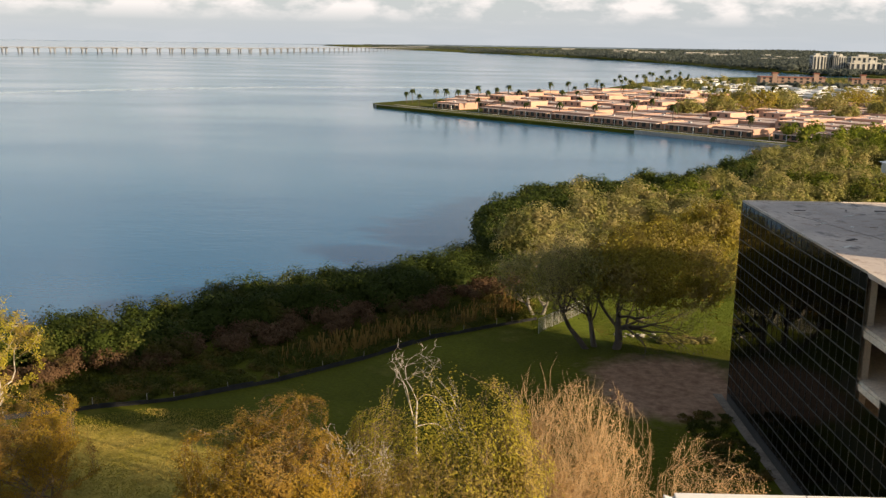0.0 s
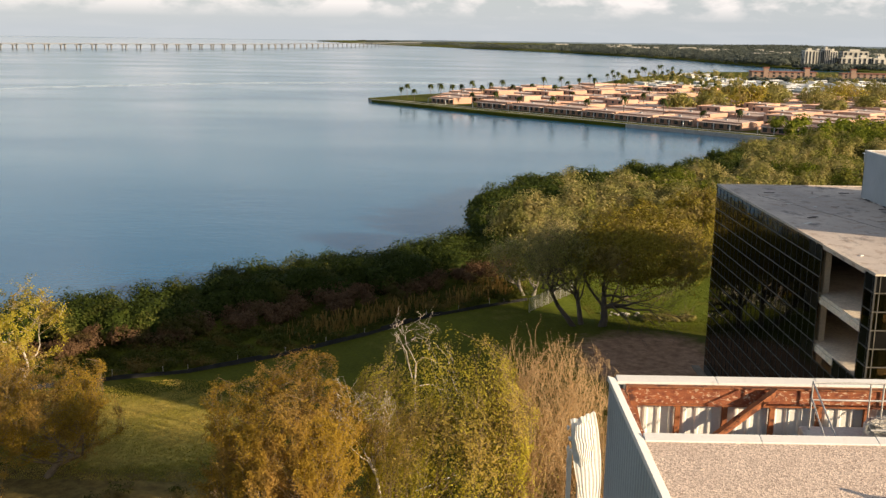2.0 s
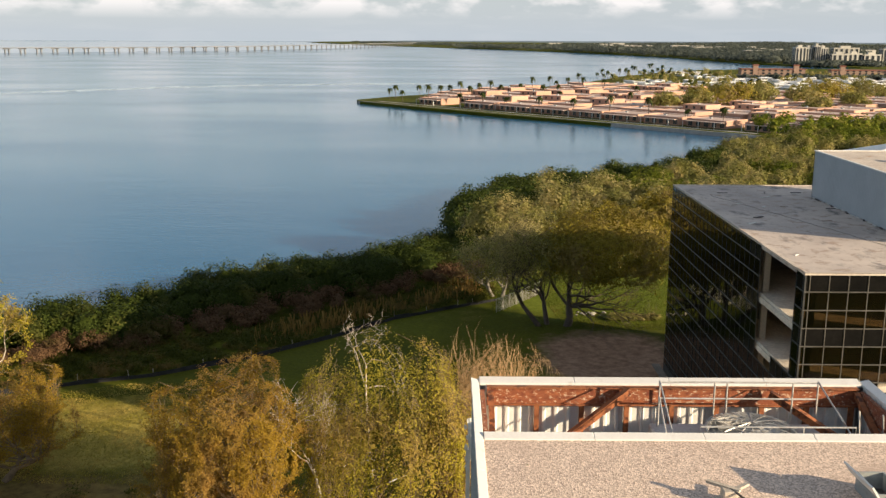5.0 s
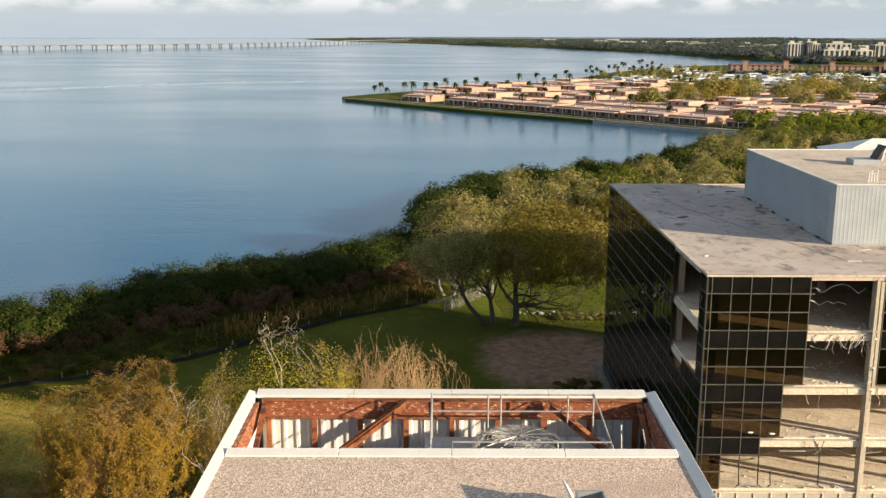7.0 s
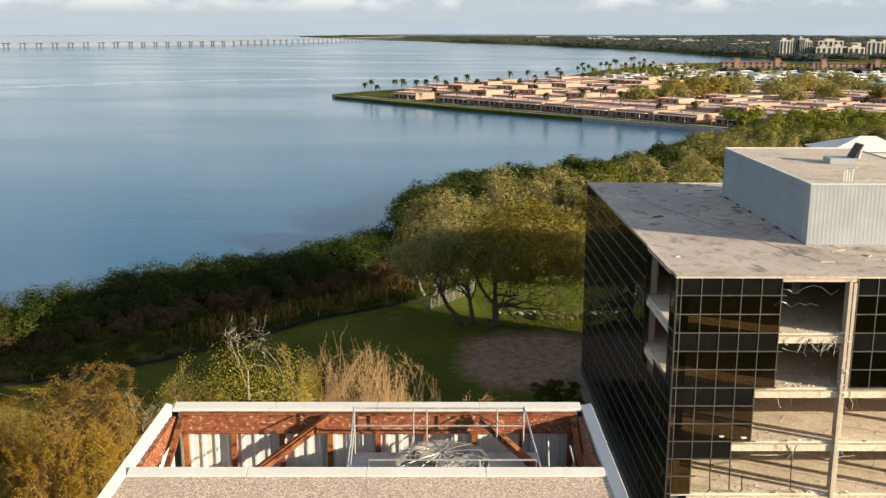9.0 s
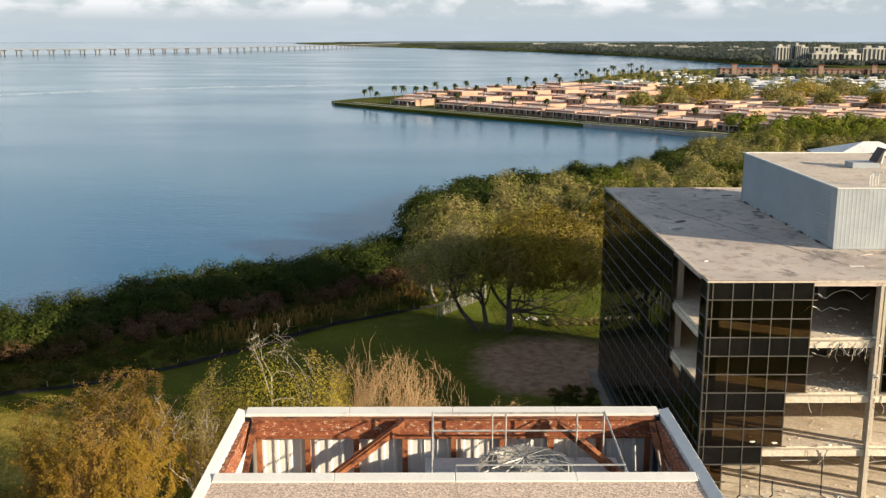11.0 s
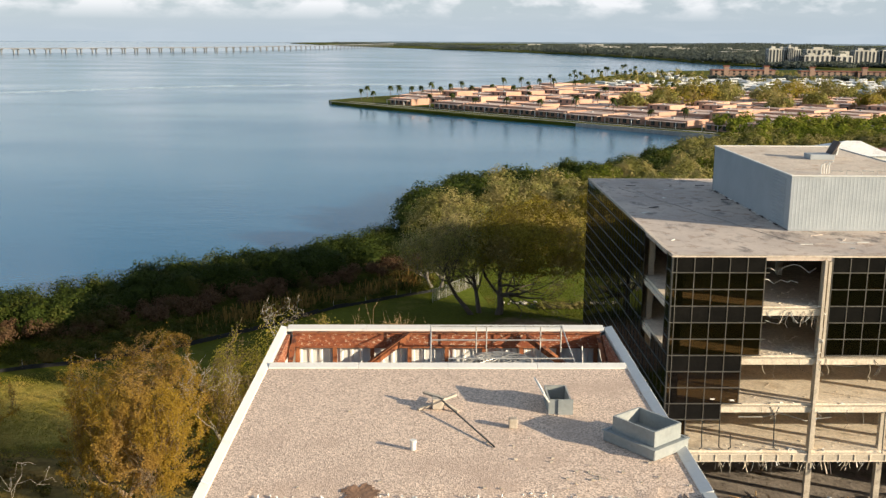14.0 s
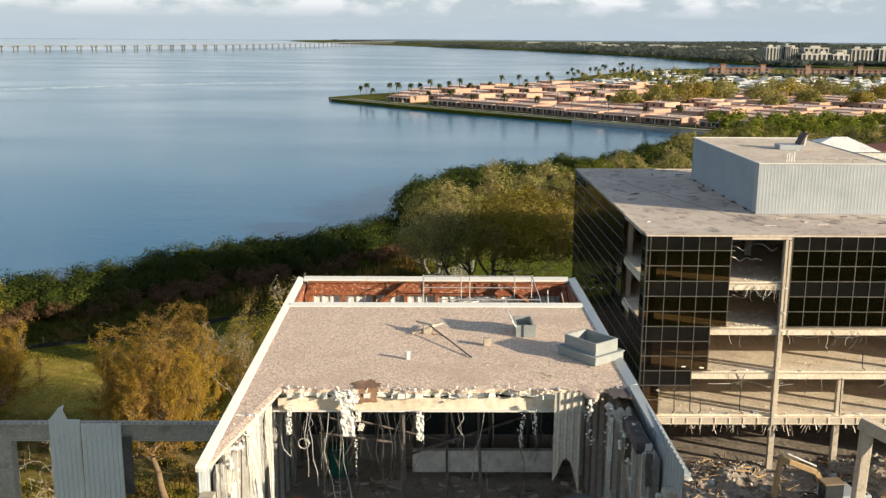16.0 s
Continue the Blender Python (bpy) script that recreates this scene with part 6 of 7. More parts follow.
box_part("front_plate", (-0.05, 0.36, -0.62, -0.58, 0, 0.44), M["dull_metal"], hatch)
stump = thing("wooden_block", "splintered wooden stand with crossed legs", "wood block", at=(2.95, 17.9, RZ))
box_part("block", (-0.16, 0.16, -0.16, 0.16, 0, 0.3), M["bare_wood"], stump, "", 0.02)
for a, b in (((-0.55, -0.2, 0.03), (0.5, 0.35, 0.26)), ((0.05, 0.0, 0.22), (0.55, -0.35, 0.03)), ((-0.4, 0.4, 0.3), (0.2, -0.1, 0.3))):
    bm = bmesh.new(); beam(bm, a, b, 0.1, 0.06)
    part("leg", bm, M["bare_wood"], stump)
bm = bmesh.new(); beam(bm, (2.95, 17.95, 25.2), (4.36, 15.20, RZ + 0.02), 0.035, 0.035)
rod = tagged(part("iron_bar", bm, M["cable"]), "long dark iron bar leaning to the gravel", "iron bar")
bm = bmesh.new(); bar(bm, (2.31, 15.08, RZ), (2.31, 15.08, RZ + 0.22), 0.075, 12); bar(bm, (2.31, 15.08, RZ + 0.22), (2.31, 15.08, RZ + 0.26), 0.085, 12)
tagged(part("vent_pipe", bm, M["white_metal"]), "short pale vent pipe in the gravel", "vent pipe")
box = box_part("wood_offcut", (-0.11, 0.11, -0.1, 0.1, 0, 0.26), M["bare_wood"], None, "", 0.015)
box.location = (4.92, 16.5, RZ)
tagged(box, "small weathered wood block standing on gravel", "wood block")


def crumb_mesh(seed):
    """A jagged broken lump."""
    r = random.Random(seed)
    bm = bmesh.new()
    bmesh.ops.create_icosphere(bm, subdivisions=1, radius=0.5)
    for v in bm.verts:
        v.co *= r.uniform(0.45, 1.25)
    return done(bm, "crumb", M["foam"])


chunks = [crumb_mesh(90 + k) for k in range(6)]
crumbs = bmesh.new()
for k in range(46):
    x, y = rw.uniform(-1.8, 8.6), rw.uniform(11.9, 21)
    if k > 12:
        x, y = rw.gauss(6.4, 1.2), rw.gauss(13.2, 0.8)
    s = rw.uniform(0.015, 0.04)
    cuboid(crumbs, x - s, x + s, y - s * 0.7, y + s * 0.7, RZ - 0.01, RZ + s)
tagged(part("roof_litter", crumbs, M["concrete"]), "scattered pale crumbs on the gravel roof", "litter", kind="stuff")

# ---- the torn edge and what hangs from it ----
ruin = thing("torn_roof_edge", "shredded insulation, sheet and wires hanging from the broken roof", "debris")
for k in range(290):
    x = rw.uniform(-1.7, 7.9)
    ob = new("insulation", chunks[k % 6])
    ob.parent = ruin
    s = rw.uniform(0.02, 0.075) * (2.2 if rw.random() < 0.06 else 1)
    ob.scale = (s * rw.uniform(1.0, 2.6), s, s * rw.uniform(0.5, 1.2))
    ob.location = (x, torn(x) + rw.uniform(-0.08, 0.18), 24.84 + rw.uniform(-0.12, 0.07))
    ob.rotation_euler = (rw.uniform(0, 3), rw.uniform(0, 3), rw.uniform(0, 6))
for k in range(90):
    ob = new("insulation", chunks[k % 6])
    ob.parent = ruin
    s = rw.uniform(0.05, 0.16)
    ob.scale = (s, s, s * rw.uniform(0.8, 2.2))
    side = k % 2
    f = rw.random()
    if side:
        ob.location = (-1.75 - 0.35 * f + rw.uniform(-0.1, 0.1), 11.0 - 2.6 * f, 24.75 - rw.uniform(0, 1.4) * f)
    else:
        ob.location = (8.15 + 0.5 * f + rw.uniform(-0.1, 0.1), 12.0 - 1.8 * f, 24.6 - rw.uniform(0, 1.6) * f)
    ob.rotation_euler = (rw.uniform(0, 3), rw.uniform(0, 3), rw.uniform(0, 6))


def ragged(name, x0, x1, y, z0, z1, material, seed, thick=0.05, label="", drift=0.0, lean=0.0, ribs=0.0):
    """A torn hanging piece: broken outline, uneven faces, askew by drift and leaning forward by lean."""
    bm = bmesh.new()
    nu, nv = 7, 14
    w = x1 - x0
    grid = []
    for j in range(nv + 1):
        f = j / nv
        left = 0.30 * noise.noise((f * 4.0, seed * 1.7, 1)) + 0.12 * noise.noise((f * 13.0, seed * 1.7, 2))
        right = 0.30 * noise.noise((f * 4.0, seed * 2.3, 5)) + 0.12 * noise.noise((f * 13.0, seed * 2.3, 6))
        row = []
        for i in range(nu + 1):
            u = i / nu
            x = x0 + w * (left * (1 - u) * 0.6 + u + right * u * 0.6) + drift * f + (0.12 * w * (0.5 - u) * f)
            ends = (0.10 if j == nv else 0.05 if j == 0 else 0.0) * (z1 - z0) * noise.noise((u * 5, seed, j))
            z = z1 + (z0 - z1) * f + ends * 1.6
            d = thick * 0.5 * noise.noise((u * 3.1, f * 9.0, seed + 3)) + ribs * (i % 2)
            row.append((bm.verts.new((x, y - lean * f + d, z)), bm.verts.new((x, y - lean * f + d + thick * (0.7 + 0.5 * noise.noise((u * 4, f * 7, seed + 8))), z))))
        grid.append(row)
    for p, q in zip(grid, grid[1:]):
        for i in range(nu):
            bm.faces.new((p[i][0], p[i + 1][0], q[i + 1][0], q[i][0])); bm.faces.new((p[i][1], q[i][1], q[i + 1][1], p[i + 1][1]))
        for i in (0, nu):
            bm.faces.new((p[i][0], q[i][0], q[i][1], p[i][1]))
    for row in (grid[0], grid[-1]):
        for i in range(nu):
            bm.faces.new((row[i][0], row[i][1], row[i + 1][1], row[i + 1][0]))
    return part(name, bm, material, ruin, label)


def hanging_foam(x, y, z0, z1, width, n):
    """Broken foam stuck together in a hanging lump."""
    n *= 2
    for k in range(n):
        ob = new("insulation_lump", chunks[k % 6])
        ob.parent = ruin
        f = (k + rw.random()) / n
        s = width * (1.1 - 0.5 * f)
        ob.scale = (s * rw.uniform(0.5, 1.3), s * rw.uniform(0.4, 0.9), s * rw.uniform(0.8, 2.0))
        ob.location = (x + rw.gauss(0, width * 0.45), y + rw.uniform(-0.04, 0.06), z1 + (z0 - z1) * f)
        ob.rotation_euler = (rw.uniform(-0.3, 0.3), rw.uniform(-0.5, 0.5), rw.uniform(0, 0.6))


for k, (x, z0, z1, wd) in enumerate(((0.60, 23.48, 24.62, 0.40), (0.94, 23.92, 24.28, 0.16), (1.02, 23.62, 23.82, 0.18), (2.74, 23.36, 24.10, 0.22), (2.72, 23.9, 24.24, 0.14), (-1.06, 24.05, 24.40, 0.16), (-1.10, 23.55, 24.02, 0.16),
                                     (0.45, 24.55, 24.84, 0.36), (0.80, 24.50, 24.80, 0.28))):
    ragged("insulation_slab", x - wd / 2, x + wd / 2, 12.20 + 0.05 * (k % 3), z0, z1, M["foam"], 80 + k, 0.14, "broken white foam slab" if k == 0 else "", rw.uniform(-0.05, 0.05))
for x, z0, z1, wd, n in ((0.62, 24.55, 24.86, 0.14, 6), (5.72, 23.1, 23.9, 0.09, 9), (5.78, 23.8, 24.2, 0.05, 5), (6.12, 23.5, 24.45, 0.10, 9), (7.55, 24.2, 24.9, 0.12, 8), (0.86, 22.2, 23.5, 0.05, 14), (8.15, 23.0, 24.3, 0.10, 10), (8.2, 21.6, 22.1, 0.12, 5), (7.62, 23.5, 24.0, 0.10, 5)):
    hanging_foam(x, 12.25 if x < 7 else 11.5, z0, z1, wd, n)
# the ripped left side: white boards, peeled sheet and studs inside the wall head
for x, y, z0, z1, wd, drift, lean, mm, label in ((-2.24, 9.7, 22.3, 24.84, 0.34, -0.06, 1.1, "foam", "curled white sheet strip"), (-1.78, 10.3, 21.4, 24.9, 0.30, 0.22, 0.7, "foam", ""), (-1.95, 10.35, 24.45, 24.92, 0.6, 0.0, 0.3, "foam", ""),
                                                 (-1.92, 11.5, 22.6, 24.7, 0.40, -0.03, 0.05, "panel_metal", ""), (-1.62, 11.7, 22.9, 24.6, 0.22, 0.0, 0.0, "white_metal", ""), (-2.1, 8.9, 20.6, 23.6, 0.2, 0.1, 0.4, "white_metal", ""),
                                                 (-1.66, 9.6, 21.0, 23.4, 0.14, 0.12, 0.3, "panel_metal", ""), (-2.32, 8.0, 20.4, 23.6, 0.22, 0.05, 0.2, "scorched", "")):
    ragged("torn_sheet", x - wd / 2, x + wd / 2, y, z0, z1, M[mm], 8 + x * 3.1 + y, 0.05, label, drift, lean)
hang = ribbed("hanging_sheet", (6.66, 12.15), (7.46, 12.15), 21.7, 24.88, M["warm_sheet"], ruin, 0.2, 0.035, "ribbed sheet hanging from the edge", 1.1)
ragged("hanging_sheet", 8.16, 8.78, 11.3, 21.6, 24.72, M["warm_sheet"], 92, 0.03, "crumpled pale ribbed sheet", 0.62, 0.5, 0.05)
ragged("hanging_sheet", 8.5, 8.74, 11.1, 21.9, 24.5, M["warm_sheet"], 93, 0.03, "", 0.45, 0.4, 0.05)
for x, y in ((-2.3, 6.95), (8.95, 7.5)):
    bm = bmesh.new()
    beam(bm, (x, y, 14), (x, y, 24.25 if x < 0 else 24.1), 0.34, 0.34)
    part("end_post", bm, M["concrete"], ruin, "cream wall end post")
    for k in range(3):
        bm = bmesh.new()
        beam(bm, (x + (0.28 if x < 0 else -0.28) * (k + 1), y + 0.4 * k, 16), (x + (0.28 if x < 0 else -0.28) * (k + 1), y + 0.4 * k, 24.0 - 0.3 * k), 0.12, 0.12)
        part("stud", bm, M["panel_metal"], ruin)
for k in range(16):
    f = rw.random()
    x, y = -2.3 + rw.uniform(0, 0.8) * (0.2 + f), 7.6 + 4.0 * f
    ragged("torn_sheet", x, x + rw.uniform(0.05, 0.16), y, 24.4 - rw.uniform(0.9, 3.4), 24.55, M[rw.choice(("foam", "white_metal", "panel_metal"))], 20 + k, 0.03)
for k in range(11):
    f = rw.random()
    x, y = 8.8 - rw.uniform(0, 0.8) * (0.3 + f), 8.6 + 3.3 * f
    ragged("torn_sheet", x, x + rw.uniform(0.06, 0.22), y, 24.4 - rw.uniform(0.6, 2.6), 24.5, M[rw.choice(("foam", "burnt_and_shade", "panel_metal"))], 50 + k, 0.03)
for d in ((8.5, TX1 - 0.27, 9.4, 12.0, 24.2, 24.52),):
    box_part("burnt_deck", d, M["burnt_and_shade"], ruin, "blackened broken deck")
patch = bmesh.new()
vs = [patch.verts.new((1.16 + 0.42 * q * math.cos(a), 12.75 + 0.36 * q * math.sin(a), RZ + 0.006)) for a, q in [(k * math.pi / 18, 1 + 0.8 * noise.noise((k * 0.55, 3, 0)) + 0.3 * noise.noise((k * 1.7, 5, 0))) for k in range(36)]]
patch.faces.new(vs)
part("stained_patch", patch, M["dirt"], ruin, "brown bare patch at the edge")
ragged("torn_membrane", 0.86, 1.48, 12.42, 24.5, 24.9, M["dirt"], 97, 0.03, "brown roof membrane folded over the edge", 0.02, 0.12)
patch = bmesh.new()
vs = [patch.verts.new((8.5 + 0.34 * q * math.cos(a), 12.1 + 0.42 * q * math.sin(a), RZ + 0.006)) for a, q in [(k * math.pi / 18, 1 + 0.8 * noise.noise((k * 0.6, 9, 0)) + 0.3 * noise.noise((k * 1.9, 2, 0))) for k in range(36)]]
patch.faces.new(vs)
part("burnt_patch", patch, M["burnt_and_shade"], ruin, "blackened gravel")
for k in range(64):
    x = rw.choice((rw.uniform(-1.6, 2.2), rw.uniform(-1.6, 7.6)))
    y = rw.uniform(12.2, 12.9)
    ln = rw.uniform(0.6, 3.2)
    pts = [(x, y, 24.2)]
    for j in range(5):
        pts.append((pts[-1][0] + rw.gauss(0, 0.10), pts[-1][1] + rw.gauss(0, 0.06), pts[-1][2] - ln / 5 * rw.uniform(0.7, 1.2)))
    bm = bmesh.new(); wire(bm, pts, rw.choice((0.005, 0.008, 0.014)), 4)
    part("hanging_wire", bm, M[rw.choice(("cable", "cable", "cable", "steel", "panel_metal"))], ruin)
for a, b, r in (((0.8, 12.7, 23.8), (4.6, 14.0, 22.3), 0.03), ((-0.3, 12.9, 23.3), (2.0, 13.1, 22.9), 0.035), ((-1.5, 12.8, 24.2), (0.6, 13.0, 23.6), 0.03), ((2.2, 13.2, 22.4), (6.6, 14.0, 23.6), 0.04),
                ((2.2, 13.0, 24.2), (2.25, 13.0, 18.9), 0.09), ((3.55, 14.0, 24.2), (3.6, 14.0, 18.9), 0.05), ((4.5, 13.5, 24.2), (4.7, 13.2, 18.9), 0.05), ((1.35, 12.3, 21.7), (1.4, 12.2, 18.9), 0.07)):
    bm = bmesh.new(); bar(bm, a, b, r, 6)
    part("conduit", bm, M["cable" if r > 0.06 else "burnt_and_shade"], ruin)
bm = bmesh.new()
wire(bm, [(-0.65 + 0.16 * math.cos(k * 0.7), 12.0, 23.35 + 0.16 * math.sin(k * 0.7)) for k in range(12)], 0.02, 4)
part("cable_coil", bm, M["steel"], ruin)

room = thing("tower_room", "gutted dim plant room strewn with rubbish", "room")
box_part("low_wall", (2.4, 7.7, 18.9, 19.15, 19.2, 20.05), M["trailer_white"], room, "dusty white low wall")
for k in range(8):
    x = TX0 + 0.6 + k * 1.45
    box_part("window_bar", (x - 0.05, x + 0.05, 20.45, 20.58, 18.9, 24.4), M["cable"], room)
    box_part("window_pane", (x + 0.07, x + 1.36, 20.52, 20.56, 20.0, 23.6), M["window_dark"], room)
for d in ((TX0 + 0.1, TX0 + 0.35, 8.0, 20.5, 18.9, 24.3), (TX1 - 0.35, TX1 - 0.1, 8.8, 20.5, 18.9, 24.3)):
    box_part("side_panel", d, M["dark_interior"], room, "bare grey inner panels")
for k in range(9):
    y = 9.2 + k * 1.25
    box_part("stud", (TX0 + 0.35, TX0 + 0.47, y, y + 0.1, 18.9, 24.3), M["panel_metal"], room)
    box_part("stud", (TX1 - 0.47, TX1 - 0.35, y, y + 0.1, 18.9, 24.3), M["panel_metal"], room)
bin_ = thing("green_bin", "dark green plastic box in the wrecked room", "box", at=(-0.35, 19.3, 18.9))
box_part("body", (-0.34, 0.34, -0.3, 0.3, 0.0, 1.1), M["green_box"], bin_, "", 0.04)
box_part("lid", (-0.37, 0.37, -0.33, 0.33, 1.1, 1.18), M["green_box"], bin_, "", 0.02)
duct = thing("bent_duct", "rusty bent pipe rising from the floor", "pipe", at=(-0.75, 12.6, 18.9))
bm = bmesh.new(); wire(bm, [(0, 0, 0), (-0.05, 0, 0.5), (-0.15, 0, 0.7), (-0.2, 0, 2.4)], 0.16, 10)
part("pipe", bm, M["rust"], duct)
bm = bmesh.new(); bar(bm, (-0.2, 0, 1.9), (-0.2, 0, 2.1), 0.26, 10)
part("flange", bm, M["foam"], duct)
tank = thing("metal_tank", "grey cylindrical tank in the wrecked room", "tank", at=(7.6, 12.2, 18.9))
bm = bmesh.new(); bar(bm, (0, 0, 0), (0, 0, 2.4), 0.5, 16); bar(bm, (0, 0, 2.4), (0, 0, 2.5), 0.54, 16)
part("shell", bm, M["grey_metal"], tank)
rub = bmesh.new()
for k in range(260):
    x, y = rw.uniform(TX0 + 0.6, TX1 - 0.6), rw.uniform(9, 18.8)
    s = rw.uniform(0.04, 0.2)
    v = cuboid(rub, -s * rw.uniform(0.6, 2), s, -s, s * rw.uniform(0.5, 1.5), -s * 0.3, s * 0.4)
    m = pose(x, y, 18.93, rw.uniform(-15, 15), rw.uniform(-15, 15), rw.uniform(0, 360))
    for q in v:
        q.co = m @ q.co
tagged(part("floor_litter", rub, M["grey_floor"]), "broken rubbish across the room floor", "litter", kind="stuff")

# ---- stumps of the pulled-down wings ----
wing = thing("ruined_girder", "long scarred girder of a demolished wing", "girder")
bm = bmesh.new()
cuboid(bm, -32, TX0 - 0.03, 21.3, 21.5, 19.45, 20.05); cuboid(bm, -32, TX0 - 0.03, 21.2, 21.6, 20.05, 20.1); cuboid(bm, -32, TX0 - 0.03, 21.2, 21.6, 19.4, 19.45)
part("girder", bm, M["concrete"], wing)
for k in range(120):
    x = -31.8 + k * 0.24
    if x < TX0 - 0.2:
        box_part("stud", (x, x + 0.07, 21.28, 21.42, 20.1, 20.16 + rw.uniform(0, 0.03)), M["steel"], wing)
box_part("post", (-13.95, -13.3, 21.15, 21.65, 0, 19.4), M["concrete"], wing, "scarred concrete column")
box_part("post", (-31.9, -31.4, 21.15, 21.65, 0, 19.4), M["concrete"], wing)
ribbed("hanging_sheet", (-11.75, 21.1), (-10.55, 21.1), 15.2, 20.35, M["wall_sheet"], wing, 0.2, 0.03, "buckled ribbed wall sheet", 0.8)
ribbed("hanging_sheet", (-10.5, 21.05), (-8.95, 21.05), 15.0, 20.2, M["wall_sheet"], wing, 0.2, 0.03, "", 0.8)
pk = bmesh.new()
v = [pk.verts.new(c) for c in ((-11.75, 21.08, 20.3), (-11.0, 21.08, 20.3), (-11.15, 21.0, 20.75), (-11.1, 21.05, 20.95), (-11.3, 21.02, 20.85))]
v2 = [pk.verts.new(q.co + Vector((0, 0.05, 0))) for q in v]
pk.faces.new(v); pk.faces.new(v2[::-1])
for i in range(5):
    pk.faces.new((v[i], v2[i], v2[(i + 1) % 5], v[(i + 1) % 5]))
part("torn_flap", pk, M["wall_sheet"], wing)
# dark strip painting the shadow in the gap beside the sheets
box_part("shadow_sheet", (-8.95, -8.6, 21.1, 21.2, 17.2, 19.6), M["burnt_and_shade"], wing)

stub = thing("wall_stump", "torn white cladding hanging on a thin post", "wall remnant", at=(-1.9, 33.7, 0))
bm = bmesh.new(); beam(bm, (-0.52, 0.05, 0), (-0.52, 0.05, 19.1), 0.16, 0.2)
part("post", bm, M["white_metal"], stub)
bm = bmesh.new(); beam(bm, (0.0, 0.25, 0), (0.0, 0.25, 19.6), 0.3, 0.3)
part("post", bm, M["concrete"], stub)


def hanging_cladding(x_top, x_foot, w, z1, z0, y0, bulge, seed):
    """A ribbed sheet that hangs buckled and askew, its outline torn."""
    bm = bmesh.new()
    nu, nv = 26, 16
    grid = []
    for j in range(nv + 1):
        f = j / nv
        row = []
        for i in range(nu + 1):
            u = i / nu
            z = z1 + (z0 - z1) * f + (0.30 * (u - 0.5) + 0.16 * noise.noise((u * 5, seed, 0))) * (1 if j in (0, nv) else 0.4)
            x = x_top + (x_foot - x_top) * f + w * (u - 0.5) * (0.72 + 0.38 * math.sin(math.pi * min(1, f + 0.22))) + 0.05 * noise.noise((u * 2, f * 5, seed))
            y = y0 - bulge * math.sin(math.pi * f) + 0.008 * math.sin(u * 44) + 0.05 * noise.noise((u * 1.5, f * 2, seed + 4))
            row.append((bm.verts.new((x, y, z)), bm.verts.new((x, y + 0.025, z))))
        grid.append(row)
    for p, q in zip(grid, grid[1:]):
        for i in range(nu):
            bm.faces.new((p[i][0], p[i + 1][0], q[i + 1][0], q[i][0])); bm.faces.new((p[i][1], q[i][1], q[i + 1][1], p[i + 1][1]))
        for i in (0, nu):
            bm.faces.new((p[i][0], q[i][0], q[i][1], p[i][1]))
    for row in (grid[0], grid[-1]):
        for i in range(nu):
            bm.faces.new((row[i][0], row[i][1], row[i + 1][1], row[i + 1][0]))
    return bm


part("cladding", hanging_cladding(-0.12, 0.42, 0.95, 20.55, 16.2, -0.2, 0.25, 3.0), M["scorched"], stub, "scorched white ribbed cladding")
part("cladding", hanging_cladding(-0.10, 0.05, 0.62, 20.4, 18.7, -0.45, 0.12, 7.0), M["scorched"], stub, "peeling white sheet")
for k in range(5):
    ob = new("scrap", chunks[k % 6])
    ob.parent = stub
    ob.scale = (0.16, 0.12, 0.34)
    ob.location = (-0.55 + rw.uniform(-0.06, 0.06), rw.uniform(-0.1, 0.05), 20.0 - k * 0.42)

# ---- demolition yard in front of the office block ----
def yard(x, y):
    """Height of the rubble at a place in the yard."""
    u, w = (x - 33) / 23, (y - 52) / 11
    e = max(0.0, 1 - u * u) * max(0.0, 1 - w * w)
    n = 0.35 + 0.9 * noise.noise((x * 0.14, y * 0.14, 1)) + 0.35 * noise.noise((x * 0.5, y * 0.5, 2)) + 0.16 * noise.noise((x * 1.6, y * 1.6, 3)) + 0.10 * noise.noise((x * 3.4, y * 3.4, 4))
    return G - 0.06 + 2.0 * e ** 0.5 * max(0.0, n)


gx, gy = 130, 66
vv = np.array([(10 + 46 * i / gx, 41 + 22 * j / gy, yard(10 + 46 * i / gx, 41 + 22 * j / gy)) for i in range(gx + 1) for j in range(gy + 1)])
ff = np.array([(i * (gy + 1) + j, (i + 1) * (gy + 1) + j, (i + 1) * (gy + 1) + j + 1, i * (gy + 1) + j + 1) for i in range(gx) for j in range(gy)])
tagged(new("rubble_heap", arrays_mesh("rubble_heap", vv, ff, M["yard_dust"])), "low heaps of grey-brown demolition dust", "rubble", kind="stuff")
rng = np.random.default_rng(5)
cube_v = np.array([(x, y, z) for x in (-1, 1) for y in (-1, 1) for z in (-1, 1)], float)
cube_f = np.array([(0, 1, 3, 2), (4, 6, 7, 5), (0, 4, 5, 1), (2, 3, 7, 6), (0, 2, 6, 4), (1, 5, 7, 3)])
